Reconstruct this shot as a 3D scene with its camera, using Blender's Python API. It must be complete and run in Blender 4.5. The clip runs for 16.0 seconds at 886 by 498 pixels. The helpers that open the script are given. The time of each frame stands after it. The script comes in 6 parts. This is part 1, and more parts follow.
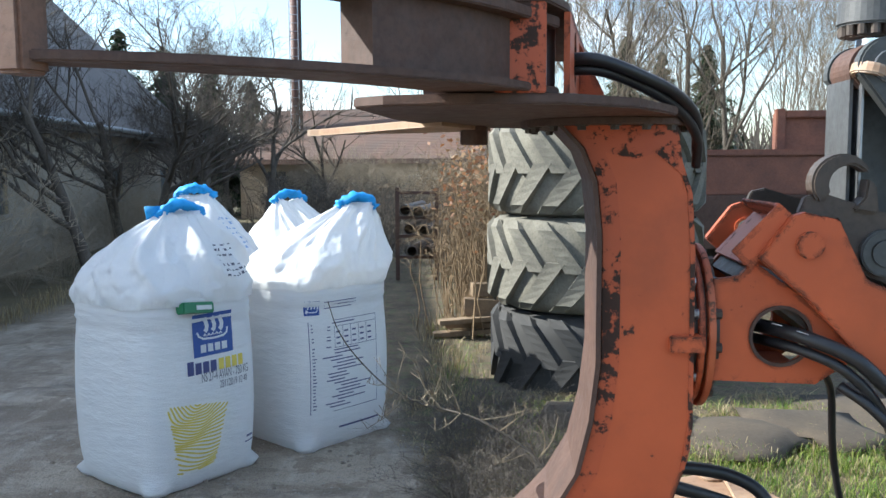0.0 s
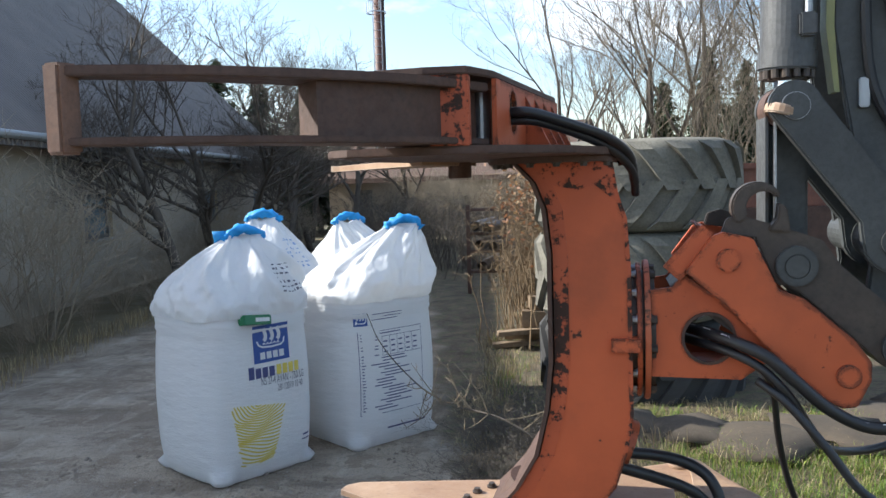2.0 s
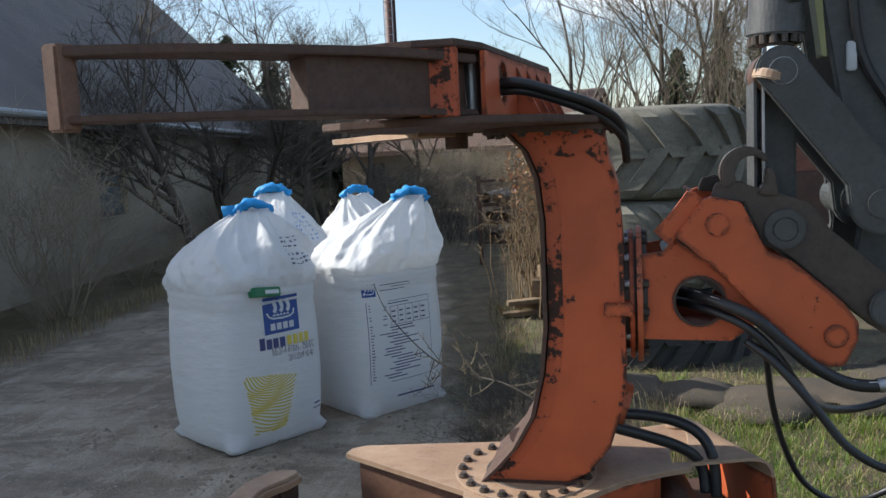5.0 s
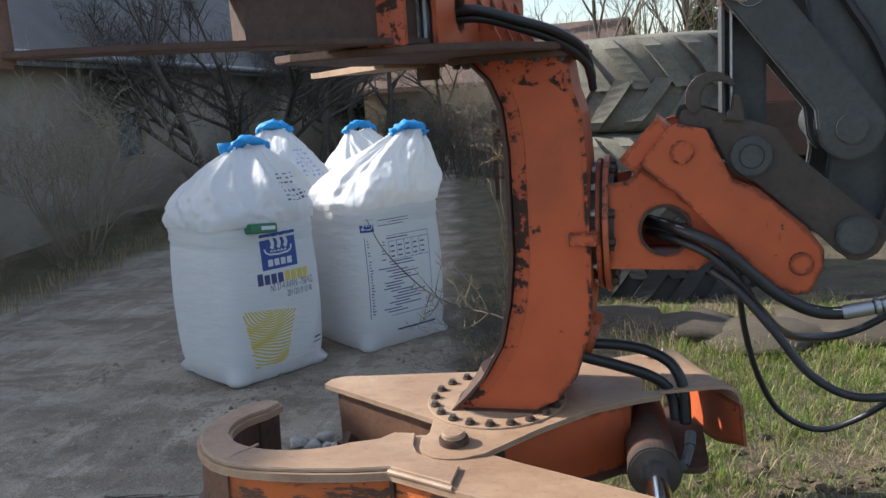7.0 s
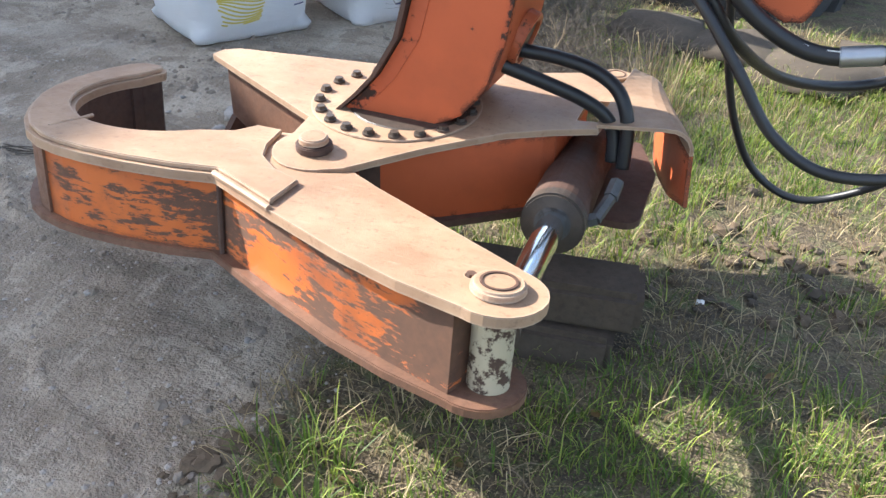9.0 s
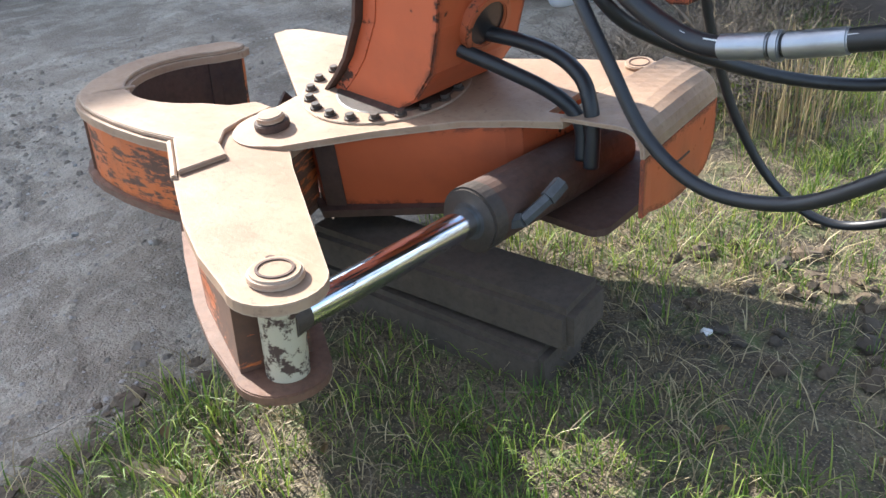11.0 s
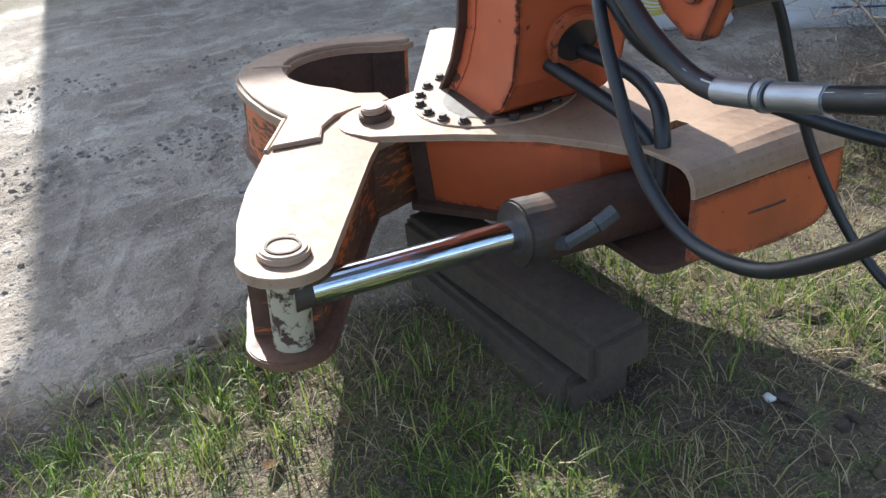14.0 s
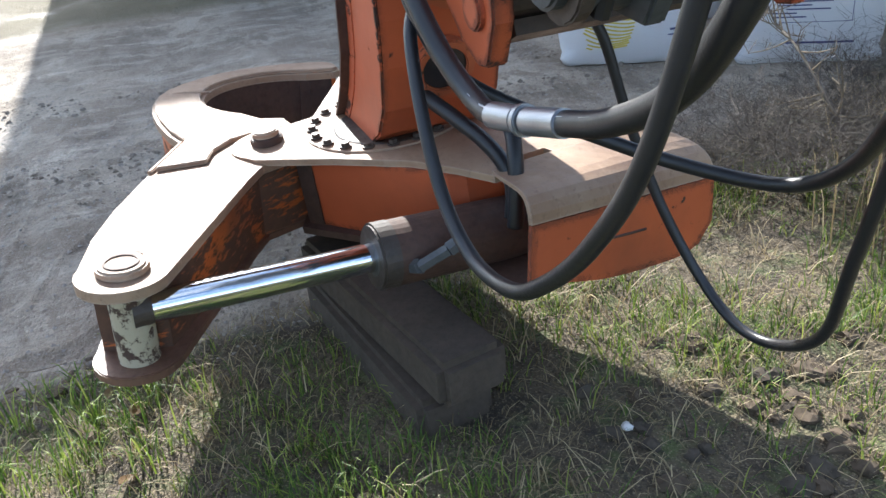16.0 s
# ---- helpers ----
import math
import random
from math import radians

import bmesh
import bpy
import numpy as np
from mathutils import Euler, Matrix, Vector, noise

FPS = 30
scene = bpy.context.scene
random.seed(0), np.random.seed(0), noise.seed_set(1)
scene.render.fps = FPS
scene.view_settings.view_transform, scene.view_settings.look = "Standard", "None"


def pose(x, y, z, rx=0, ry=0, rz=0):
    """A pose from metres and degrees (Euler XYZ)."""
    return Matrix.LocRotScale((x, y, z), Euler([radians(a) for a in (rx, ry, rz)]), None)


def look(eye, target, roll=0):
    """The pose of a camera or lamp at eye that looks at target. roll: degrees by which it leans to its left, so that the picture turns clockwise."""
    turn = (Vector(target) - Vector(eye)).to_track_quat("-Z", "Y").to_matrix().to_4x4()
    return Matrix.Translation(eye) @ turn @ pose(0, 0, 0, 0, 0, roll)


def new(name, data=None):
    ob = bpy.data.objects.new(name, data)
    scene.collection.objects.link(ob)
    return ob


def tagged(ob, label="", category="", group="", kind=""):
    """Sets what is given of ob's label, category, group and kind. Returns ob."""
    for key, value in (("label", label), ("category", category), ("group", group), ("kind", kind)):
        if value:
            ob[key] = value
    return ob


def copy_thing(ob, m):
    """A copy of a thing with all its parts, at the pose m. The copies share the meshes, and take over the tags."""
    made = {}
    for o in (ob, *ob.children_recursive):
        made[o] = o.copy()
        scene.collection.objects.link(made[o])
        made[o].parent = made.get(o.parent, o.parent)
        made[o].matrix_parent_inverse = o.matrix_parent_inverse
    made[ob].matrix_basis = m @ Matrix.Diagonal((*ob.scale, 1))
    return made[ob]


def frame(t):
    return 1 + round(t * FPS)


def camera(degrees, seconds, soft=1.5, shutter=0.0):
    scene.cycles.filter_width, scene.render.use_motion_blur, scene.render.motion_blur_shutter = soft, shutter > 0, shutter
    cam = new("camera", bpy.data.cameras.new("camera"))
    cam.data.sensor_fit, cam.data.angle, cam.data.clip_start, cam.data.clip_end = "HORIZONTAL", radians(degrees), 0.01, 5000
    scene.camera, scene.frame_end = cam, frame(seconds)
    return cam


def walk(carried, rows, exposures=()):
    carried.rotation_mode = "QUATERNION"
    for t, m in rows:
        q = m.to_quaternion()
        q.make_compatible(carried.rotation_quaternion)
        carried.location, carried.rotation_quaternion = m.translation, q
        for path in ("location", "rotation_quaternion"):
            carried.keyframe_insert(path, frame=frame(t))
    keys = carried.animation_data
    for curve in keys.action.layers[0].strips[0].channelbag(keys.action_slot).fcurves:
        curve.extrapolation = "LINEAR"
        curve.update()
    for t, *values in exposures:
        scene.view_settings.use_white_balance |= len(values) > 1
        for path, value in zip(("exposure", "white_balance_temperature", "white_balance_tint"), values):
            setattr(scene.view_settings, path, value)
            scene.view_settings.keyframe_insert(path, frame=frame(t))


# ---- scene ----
cam = camera(54.7, 16.0)
PATH = [
    (0, (0.341, 0.039, 1.72), (0.169, 2.022, 1.53), -0.3),
    (0.5, (0.41, -0.136, 1.783), (0.24, 1.854, 1.682), 0.2),
    (1, (0.541, -0.254, 1.799), (0.347, 1.736, 1.74), 0.1),
    (1.5, (0.706, -0.323, 1.767), (0.462, 1.658, 1.65), -0.3),
    (2, (0.776, -0.407, 1.777), (0.386, 1.548, 1.623), -1.7),
    (2.5, (0.759, -0.443, 1.783), (0.346, 1.507, 1.615), -0.9),
    (3, (0.699, -0.497, 1.776), (0.275, 1.449, 1.592), -0.4),
    (3.5, (0.727, -0.502, 1.787), (0.33, 1.448, 1.585), -0.5),
    (4, (0.74, -0.52, 1.767), (0.378, 1.435, 1.55), -0.5),
    (4.2, (0.751, -0.51, 1.755), (0.384, 1.442, 1.521), -1.2),
    (6.3, (1.061, -0.428, 1.798), (0.59, 1.506, 1.608), -3.5),
    (6.5, (1.072, -0.423, 1.796), (0.597, 1.51, 1.597), -3.6),
    (7, (1.073, -0.424, 1.742), (0.574, 1.479, 1.383), -3.8),
    (7.5, (1.028, -0.347, 1.68), (0.516, 1.464, 1.005), -3.9),
    (8, (0.959, -0.165, 1.628), (0.483, 1.551, 0.717), -3.5),
    (8.5, (1.182, 0.098, 1.575), (0.717, 1.794, 0.623), -2.2),
    (9, (1.472, 0.335, 1.574), (0.861, 1.933, 0.538), 2.4),
    (9.5, (1.687, 0.606, 1.545), (0.886, 2.066, 0.438), 2.4),
    (9.7, (1.786, 0.706, 1.522), (0.912, 2.126, 0.418), 1.7),
    (11.8, (2.525, 1.142, 1.53), (1.116, 2.12, 0.501), -6.2),
    (12, (2.529, 1.191, 1.518), (1.121, 2.167, 0.485), -4.4),
    (12.5, (2.567, 1.351, 1.522), (1.142, 2.297, 0.486), -3.3),
    (13, (2.597, 1.418, 1.525), (1.112, 2.274, 0.494), -4.1),
    (13.5, (2.662, 1.436, 1.515), (1.079, 2.125, 0.505), -5.3),
    (14, (2.701, 1.467, 1.514), (1.081, 2.079, 0.515), -6.5),
    (14.5, (2.743, 1.493, 1.51), (1.111, 2.099, 0.525), -6.3),
    (15, (2.792, 1.513, 1.512), (1.141, 2.098, 0.545), -5.9),
    (15.5, (2.884, 1.584, 1.505), (1.207, 2.15, 0.573), -6.1),
    (16, (2.9, 1.846, 1.467), (1.223, 2.415, 0.539), -6.3),
]
EXPOSURES = [(0.0, 1.27, 5950, 5), (1.0, 0.35, 5850, 4), (1.5, 0.45, 5950, 6), (2.0, 1.0, 6150, 8), (2.5, 0.9, 6100, 7), (4.0, 0.65, 6200, 8), (6.5, 0.35, 6200, 8), (7.0, 0.75, 6300, 9), (7.5, 1.25, 6300, 9), (8.0, 1.15, 6300, 10), (8.5, 1.35, 6300, 10), (9.0, 1.7, 6300, 10), (9.5, 1.7, 6250, 10), (12.0, 1.6, 6100, 9), (13.0, 1.5, 6050, 9), (14.0, 1.2, 6000, 9), (15.0, 1.1, 6000, 9), (16.0, 1.4, 6000, 9)]
walk(cam, [(t, look(eye, target, roll)) for t, eye, target, roll in PATH], EXPOSURES)

# ---------------------------------------------------------------- light
SUN_EL, SUN_AZ = 34.5, (-0.9993, 0.037)
world = bpy.data.worlds.new("sky")
scene.world = world
world.use_nodes = True
wn, wl = world.node_tree.nodes, world.node_tree.links
wn.clear()
w_out, w_bg = wn.new("ShaderNodeOutputWorld"), wn.new("ShaderNodeBackground")
w_sky, w_mix = wn.new("ShaderNodeTexSky"), wn.new("ShaderNodeMix")
w_sky.sky_type, w_sky.sun_disc = "NISHITA", False
w_sky.sun_elevation, w_sky.sun_rotation = radians(SUN_EL), radians(272.1)
w_sky.air_density, w_sky.dust_density = 1.0, 1.2
w_co, w_map = wn.new("ShaderNodeTexCoord"), wn.new("ShaderNodeMapping")
w_no, w_ra = wn.new("ShaderNodeTexNoise"), wn.new("ShaderNodeValToRGB")
w_map.inputs["Scale"].default_value = (1.0, 1.0, 2.6)
w_no.inputs["Scale"].default_value, w_no.inputs["Detail"].default_value = 3.2, 7.0
w_no.inputs["Roughness"].default_value = 0.6
w_ra.color_ramp.elements[0].position, w_ra.color_ramp.elements[1].position = 0.5, 0.72
w_mix.data_type = "RGBA"
w_mix.inputs[7].default_value = (7.6, 7.8, 8.0, 1)
wl.new(w_co.outputs["Generated"], w_map.inputs["Vector"])
wl.new(w_map.outputs["Vector"], w_no.inputs["Vector"])
wl.new(w_no.outputs["Fac"], w_ra.inputs["Fac"])
wl.new(w_ra.outputs["Color"], w_mix.inputs[0])
wl.new(w_sky.outputs["Color"], w_mix.inputs[6])
wl.new(w_mix.outputs[2], w_bg.inputs["Color"])
w_bg.inputs["Strength"].default_value = 0.135
wl.new(w_bg.outputs["Background"], w_out.inputs["Surface"])

sun_data = bpy.data.lights.new("sun", "SUN")
sun_data.energy, sun_data.angle, sun_data.color = 5.0, radians(0.5), (1.0, 0.94, 0.85)
sun = new("sun", sun_data)
sun_to = Vector((SUN_AZ[0] * math.cos(radians(SUN_EL)), SUN_AZ[1] * math.cos(radians(SUN_EL)), math.sin(radians(SUN_EL))))
sun.matrix_world = look(sun_to * 40, (0, 0, 0))


# ---------------------------------------------------------------- materials
class Nodes:
    """A node material under construction."""

    def __init__(self, name):
        self.mat = bpy.data.materials.new(name)
        self.mat.use_nodes = True
        self.tree = self.mat.node_tree
        self.shader = self.tree.nodes["Principled BSDF"]
        self.coords = self.node("ShaderNodeTexCoord").outputs["Object"]

    def node(self, kind, **values):
        n = self.tree.nodes.new(kind)
        for key, value in values.items():
            n.inputs[key.replace("_", " ")].default_value = value
        return n

    def link(self, a, b):
        self.tree.links.new(a, b)

    def noise(self, scale, detail=4.0, rough=0.55, vector=None, stretch=None):
        n = self.node("ShaderNodeTexNoise", Scale=scale, Detail=detail, Roughness=rough)
        v = vector or self.coords
        if stretch:
            m = self.node("ShaderNodeMapping")
            m.inputs["Scale"].default_value = stretch
            self.link(v, m.inputs["Vector"])
            v = m.outputs["Vector"]
        self.link(v, n.inputs["Vector"])
        return n.outputs["Fac"]

    def ramp(self, fac, low, high, a=(0, 0, 0, 1), b=(1, 1, 1, 1)):
        r = self.node("ShaderNodeValToRGB")
        e = r.color_ramp.elements
        e[0].position, e[1].position = low, high
        e[0].color, e[1].color = (*a[:3], 1), (*b[:3], 1)
        self.link(fac, r.inputs["Fac"])
        return r.outputs["Color"]

    def mix(self, fac, a, b, how="MIX"):
        m = self.node("ShaderNodeMix")
        m.data_type, m.blend_type = "RGBA", how
        for socket, value in ((m.inputs[0], fac), (m.inputs[6], a), (m.inputs[7], b)):
            if isinstance(value, (int, float)):
                socket.default_value = value
            elif isinstance(value, tuple):
                socket.default_value = (*value[:3], 1)
            else:
                self.link(value, socket)
        return m.outputs[2]

    def math(self, how, a, b=0.0):
        m = self.node("ShaderNodeMath")
        m.operation = how
        for socket, value in ((m.inputs[0], a), (m.inputs[1], b)):
            if isinstance(value, (int, float)):
                socket.default_value = value
            else:
                self.link(value, socket)
        return m.outputs[0]

    def colour(self, value):
        self.put("Base Color", value)
        return self

    def put(self, name, value):
        s = self.shader.inputs[name]
        if isinstance(value, (int, float)):
            s.default_value = value
        elif isinstance(value, tuple):
            s.default_value = (*value[:3], 1)
        else:
            self.link(value, s)
        return self

    def bump(self, height, strength=0.3, distance=0.01):
        b = self.node("ShaderNodeBump", Strength=strength, Distance=distance)
        self.link(height, b.inputs["Height"])
        self.link(b.outputs["Normal"], self.shader.inputs["Normal"])
        return self


def edge_wear(m, width):
    """Where a surface lies near one of its own edges."""
    rounded = m.node("ShaderNodeBevel", Radius=width)
    rounded.samples = 4
    true = m.node("ShaderNodeNewGeometry")
    dot = m.node("ShaderNodeVectorMath")
    dot.operation = "DOT_PRODUCT"
    m.link(rounded.outputs["Normal"], dot.inputs[0])
    m.link(true.outputs["Normal"], dot.inputs[1])
    return m.ramp(dot.outputs["Value"], 0.8, 0.995, (1, 1, 1), (0, 0, 0))


def worn_paint(name, paint, under, chip=0.56, dirt=0.35, stretch=(1, 1, 1), edges=0.0):
    """Old paint on steel: chips down to rust, scratches and grime."""
    m = Nodes(name)
    big = m.noise(2.3, 5)
    fine = m.noise(26, 6, 0.7, stretch=stretch)
    flake = m.math("ADD", m.math("MULTIPLY", big, 0.5), m.math("MULTIPLY", fine, 0.62))
    if edges:
        flake = m.math("ADD", flake, m.math("MULTIPLY", edge_wear(m, 0.035), edges))
    chips = m.ramp(flake, chip, chip + 0.035)
    tone = m.mix(m.noise(5, 4), tuple(c * 0.72 for c in paint), tuple(min(1, c * 1.12) for c in paint))
    rust = m.mix(m.noise(40, 5), under, tuple(c * 0.45 for c in under))
    grime = m.ramp(m.noise(1.6, 6, 0.65), 0.5, 0.78)
    base = m.mix(chips, tone, rust)
    base = m.mix(m.math("MULTIPLY", grime, dirt), base, (0.05, 0.032, 0.022))
    m.colour(base)
    m.put("Roughness", m.ramp(m.math("ADD", chips, m.math("MULTIPLY", fine, 0.3)), 0.0, 1.2, (0.42,) * 3, (0.85,) * 3))
    m.put("Specular IOR Level", 0.4)
    return m.bump(m.math("SUBTRACT", m.math("MULTIPLY", m.noise(120, 4), 0.15), m.math("MULTIPLY", chips, 0.5)), 0.35, 0.004).mat


def scraped_paint():
    """Bright orange paint scraped along its length, brown where it is gone, with grimy fields."""
    m = Nodes("orange_paint_scraped")
    field = m.noise(3.2, 6, 0.62, stretch=(1, 1, 1.6))
    stroke = m.noise(14, 7, 0.72, stretch=(1, 1, 5))
    nick = m.noise(34, 4, 0.7, stretch=(1, 1, 3))
    gone = m.math("ADD", m.math("ADD", m.math("MULTIPLY", field, 0.75), m.math("MULTIPLY", stroke, 0.6)), m.math("MULTIPLY", nick, 0.2))
    gone = m.math("ADD", gone, m.math("MULTIPLY", edge_wear(m, 0.02), 0.1))
    place = m.node("ShaderNodeSeparateXYZ")
    m.link(m.coords, place.inputs[0])
    gone = m.math("ADD", gone, m.math("MULTIPLY", m.math("SUBTRACT", place.outputs["X"], 0.35), 0.11))
    chips = m.ramp(gone, 0.765, 0.80)
    tone = m.mix(m.noise(6, 5), (0.40, 0.085, 0.02), (0.64, 0.165, 0.03))
    rust = m.mix(m.noise(38, 5), (0.16, 0.075, 0.042), (0.055, 0.03, 0.02))
    base = m.mix(chips, tone, rust)
    base = m.mix(m.math("MULTIPLY", m.ramp(m.noise(2.1, 6, 0.65), 0.52, 0.66), 0.65), base, (0.075, 0.042, 0.028))
    m.colour(base).put("Roughness", m.ramp(chips, 0.0, 1.0, (0.45,) * 3, (0.75,) * 3))
    return m.bump(m.math("SUBTRACT", m.math("MULTIPLY", m.noise(120, 4), 0.15), m.math("MULTIPLY", chips, 0.5)), 0.35, 0.004).mat


def rusty(name, light, dark, rough=0.6, metal=0.0):
    m = Nodes(name)
    a = m.mix(m.ramp(m.noise(3.1, 6, 0.65), 0.35, 0.7), light, dark)
    a = m.mix(m.math("MULTIPLY", m.ramp(m.noise(55, 5, 0.7), 0.45, 0.72), 0.45), a, tuple(c * 0.45 for c in dark))
    m.colour(a).put("Roughness", m.ramp(m.noise(30, 4), 0.2, 0.8, (rough - 0.12,) * 3, (rough + 0.18,) * 3)).put("Metallic", metal)
    return m.bump(m.noise(90, 5, 0.7), 0.25, 0.004).mat


def bare_steel(name):
    """Steel rubbed bare and rusted again: tan and brown clouds, dark pits, pale scuffs, a dull sheen."""
    m = Nodes(name)
    cloud = m.noise(2.6, 7, 0.62)
    a = m.mix(m.ramp(cloud, 0.36, 0.64), (0.265, 0.16, 0.098), (0.385, 0.26, 0.168))
    a = m.mix(m.math("MULTIPLY", m.ramp(m.noise(7, 6, 0.7, stretch=(1, 2.2, 1)), 0.52, 0.7), 0.4), a, (0.19, 0.105, 0.062))
    a = m.mix(m.math("MULTIPLY", m.ramp(m.noise(48, 6, 0.75), 0.55, 0.68), 0.45), a, (0.09, 0.05, 0.032))
    a = m.mix(m.math("MULTIPLY", m.ramp(m.noise(16, 5, 0.6, stretch=(0.5, 3.5, 1)), 0.62, 0.72), 0.4), a, (0.46, 0.33, 0.23))
    # pale rims: worn edges, plus the light they catch put into the colour
    a = m.mix(m.math("MULTIPLY", edge_wear(m, 0.009), 0.55), a, (0.50, 0.40, 0.31))
    m.colour(a)
    m.put("Roughness", m.ramp(m.noise(22, 5), 0.25, 0.75, (0.46,) * 3, (0.7,) * 3))
    m.put("Specular IOR Level", 0.45)
    return m.bump(m.math("ADD", m.noise(110, 5, 0.7), m.math("MULTIPLY", cloud, 0.8)), 0.3, 0.004).mat


def plain(name, colour, rough=0.6, metal=0.0, vary=0.25, scale=8.0, bump=0.15):
    m = Nodes(name)
    n = m.noise(scale, 6, 0.6)
    m.colour(m.mix(n, tuple(c * (1 - vary) for c in colour), tuple(min(1, c * (1 + vary)) for c in colour)))
    m.put("Roughness", m.ramp(m.noise(scale * 4, 4), 0.2, 0.8, (max(0.02, rough - 0.08),) * 3, (min(1, rough + 0.1),) * 3)).put("Metallic", metal)
    return m.bump(m.noise(scale * 12, 4), bump, 0.004).mat if bump else m.mat


ORANGE = worn_paint("orange_paint_worn", (0.50, 0.105, 0.036), (0.07, 0.036, 0.025), 0.665, 0.5, edges=0.16)
ORANGE_EDGE = worn_paint("orange_paint_edge_worn", (0.46, 0.095, 0.035), (0.06, 0.032, 0.023), 0.545, 0.3)
ORANGE_SCRATCHED = scraped_paint()
ORANGE_BROWN = worn_paint("orange_paint_grimy", (0.46, 0.12, 0.05), (0.14, 0.07, 0.045), 0.60, 0.5)
RUST = bare_steel("rusty_steel_plate")
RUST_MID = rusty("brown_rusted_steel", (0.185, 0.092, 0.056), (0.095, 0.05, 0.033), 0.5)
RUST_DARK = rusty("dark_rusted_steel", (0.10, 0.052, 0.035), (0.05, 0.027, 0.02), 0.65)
GREASE = rusty("greasy_dark_steel", (0.075, 0.055, 0.042), (0.03, 0.024, 0.02), 0.5)
CHROME = plain("chromed_rod", (0.75, 0.77, 0.8), 0.1, 1.0, 0.05, 20, 0)
IRON = rusty("dark_grey_machine_paint", (0.072, 0.077, 0.076), (0.038, 0.04, 0.04), 0.5)
IRON_GREY = rusty("grey_cylinder_paint", (0.085, 0.088, 0.09), (0.05, 0.05, 0.05), 0.45)
STEEL = plain("bare_grey_steel", (0.35, 0.36, 0.38), 0.35, 0.8, 0.3, 15)
HOSE = plain("black_hose_rubber", (0.018, 0.018, 0.02), 0.38, 0.0, 0.3, 30)
RUBBER = plain("tyre_rubber", (0.035, 0.034, 0.033), 0.8, 0.0, 0.4, 6)
RUBBER_DUSTY = rusty("dusty_tyre_rubber", (0.21, 0.195, 0.155), (0.10, 0.094, 0.078), 0.9)
OLIVE = plain("olive_painted_edge", (0.22, 0.22, 0.09), 0.5, 0.0, 0.3, 10)
PALE = worn_paint("flaking_cream_paint", (0.50, 0.43, 0.30), (0.10, 0.06, 0.042), 0.575, 0.4)
TIMBER = rusty("weathered_timber", (0.10, 0.074, 0.053), (0.055, 0.041, 0.03), 0.9)
CUT_WOOD = rusty("split_firewood", (0.26, 0.185, 0.115), (0.15, 0.105, 0.065), 0.85)
BLUE_TIE = plain("blue_fabric_loop", (0.02, 0.27, 0.62), 0.6, 0.0, 0.35, 25)
PRINT_BLUE = plain("blue_print", (0.03, 0.075, 0.27), 0.6, 0, 0.1, 20, 0)
PRINT_NAVY = plain("navy_print", (0.05, 0.06, 0.17), 0.6, 0, 0.1, 20, 0)
PRINT_YELLOW = plain("yellow_print", (0.62, 0.50, 0.09), 0.6, 0, 0.15, 20, 0)
PRINT_WHITE = plain("white_hose_print", (0.6, 0.6, 0.6), 0.6, 0, 0.1, 20, 0)
PRINT_GREY = plain("grey_print", (0.11, 0.115, 0.15), 0.7, 0, 0.1, 20, 0)
PRINT_SKY = plain("pale_blue_print", (0.30, 0.42, 0.62), 0.7, 0, 0.1, 20, 0)
PRINT_GREEN = plain("green_label", (0.02, 0.16, 0.07), 0.5, 0, 0.1, 20, 0)
STONE = rusty("pale_stone", (0.34, 0.32, 0.295), (0.2, 0.185, 0.165), 0.85)
BARK = rusty("grey_bark", (0.12, 0.10, 0.08), (0.06, 0.05, 0.04), 0.9)
BARK_SUN = rusty("straw_coloured_twigs", (0.26, 0.205, 0.135), (0.15, 0.115, 0.075), 0.9)
BARK_GREY = rusty("grey_brown_saplings", (0.27, 0.22, 0.16), (0.16, 0.13, 0.095), 0.9)
HEDGE_BARK = rusty("dry_hedge_twigs", (0.36, 0.30, 0.22), (0.24, 0.195, 0.14), 0.9)
BRAMBLE_BARK = rusty("sunlit_bramble_canes", (0.24, 0.165, 0.09), (0.11, 0.075, 0.042), 0.85)
RUST_RED = rusty("red_brown_trailer_paint", (0.22, 0.085, 0.05), (0.12, 0.05, 0.035), 0.65)
ZINC = plain("zinc_gutter", (0.35, 0.37, 0.38), 0.45, 0.5, 0.25, 5)
FRAME_DARK = plain("dark_window_frame", (0.09, 0.09, 0.09), 0.5)
CHIMNEY = rusty("brown_steel_chimney", (0.13, 0.06, 0.045), (0.075, 0.035, 0.03), 0.6)


def bag_fabric(name="white_woven_bag", crumple=0.45, thin=0.3):
    m = Nodes(name)
    weave = m.noise(420, 2)
    m.colour(m.mix(m.noise(6, 5), (0.72, 0.73, 0.745), (0.81, 0.815, 0.82)))
    m.put("Roughness", 0.55)
    crease = m.noise(5, 6, 0.6, stretch=(1, 1, 3.5) if crumple < 0.5 else (2.2, 2.2, 1.1))
    m.bump(m.math("ADD", m.math("MULTIPLY", crease, 1.0), m.math("MULTIPLY", weave, 0.05)), crumple, 0.03)
    glow = m.node("ShaderNodeBsdfTranslucent", Color=(0.85, 0.85, 0.84, 1))
    add = m.node("ShaderNodeMixShader", Fac=thin)
    m.link(m.shader.outputs[0], add.inputs[1])
    m.link(glow.outputs[0], add.inputs[2])
    m.link(add.outputs[0], m.tree.nodes["Material Output"].inputs["Surface"])
    return m.mat


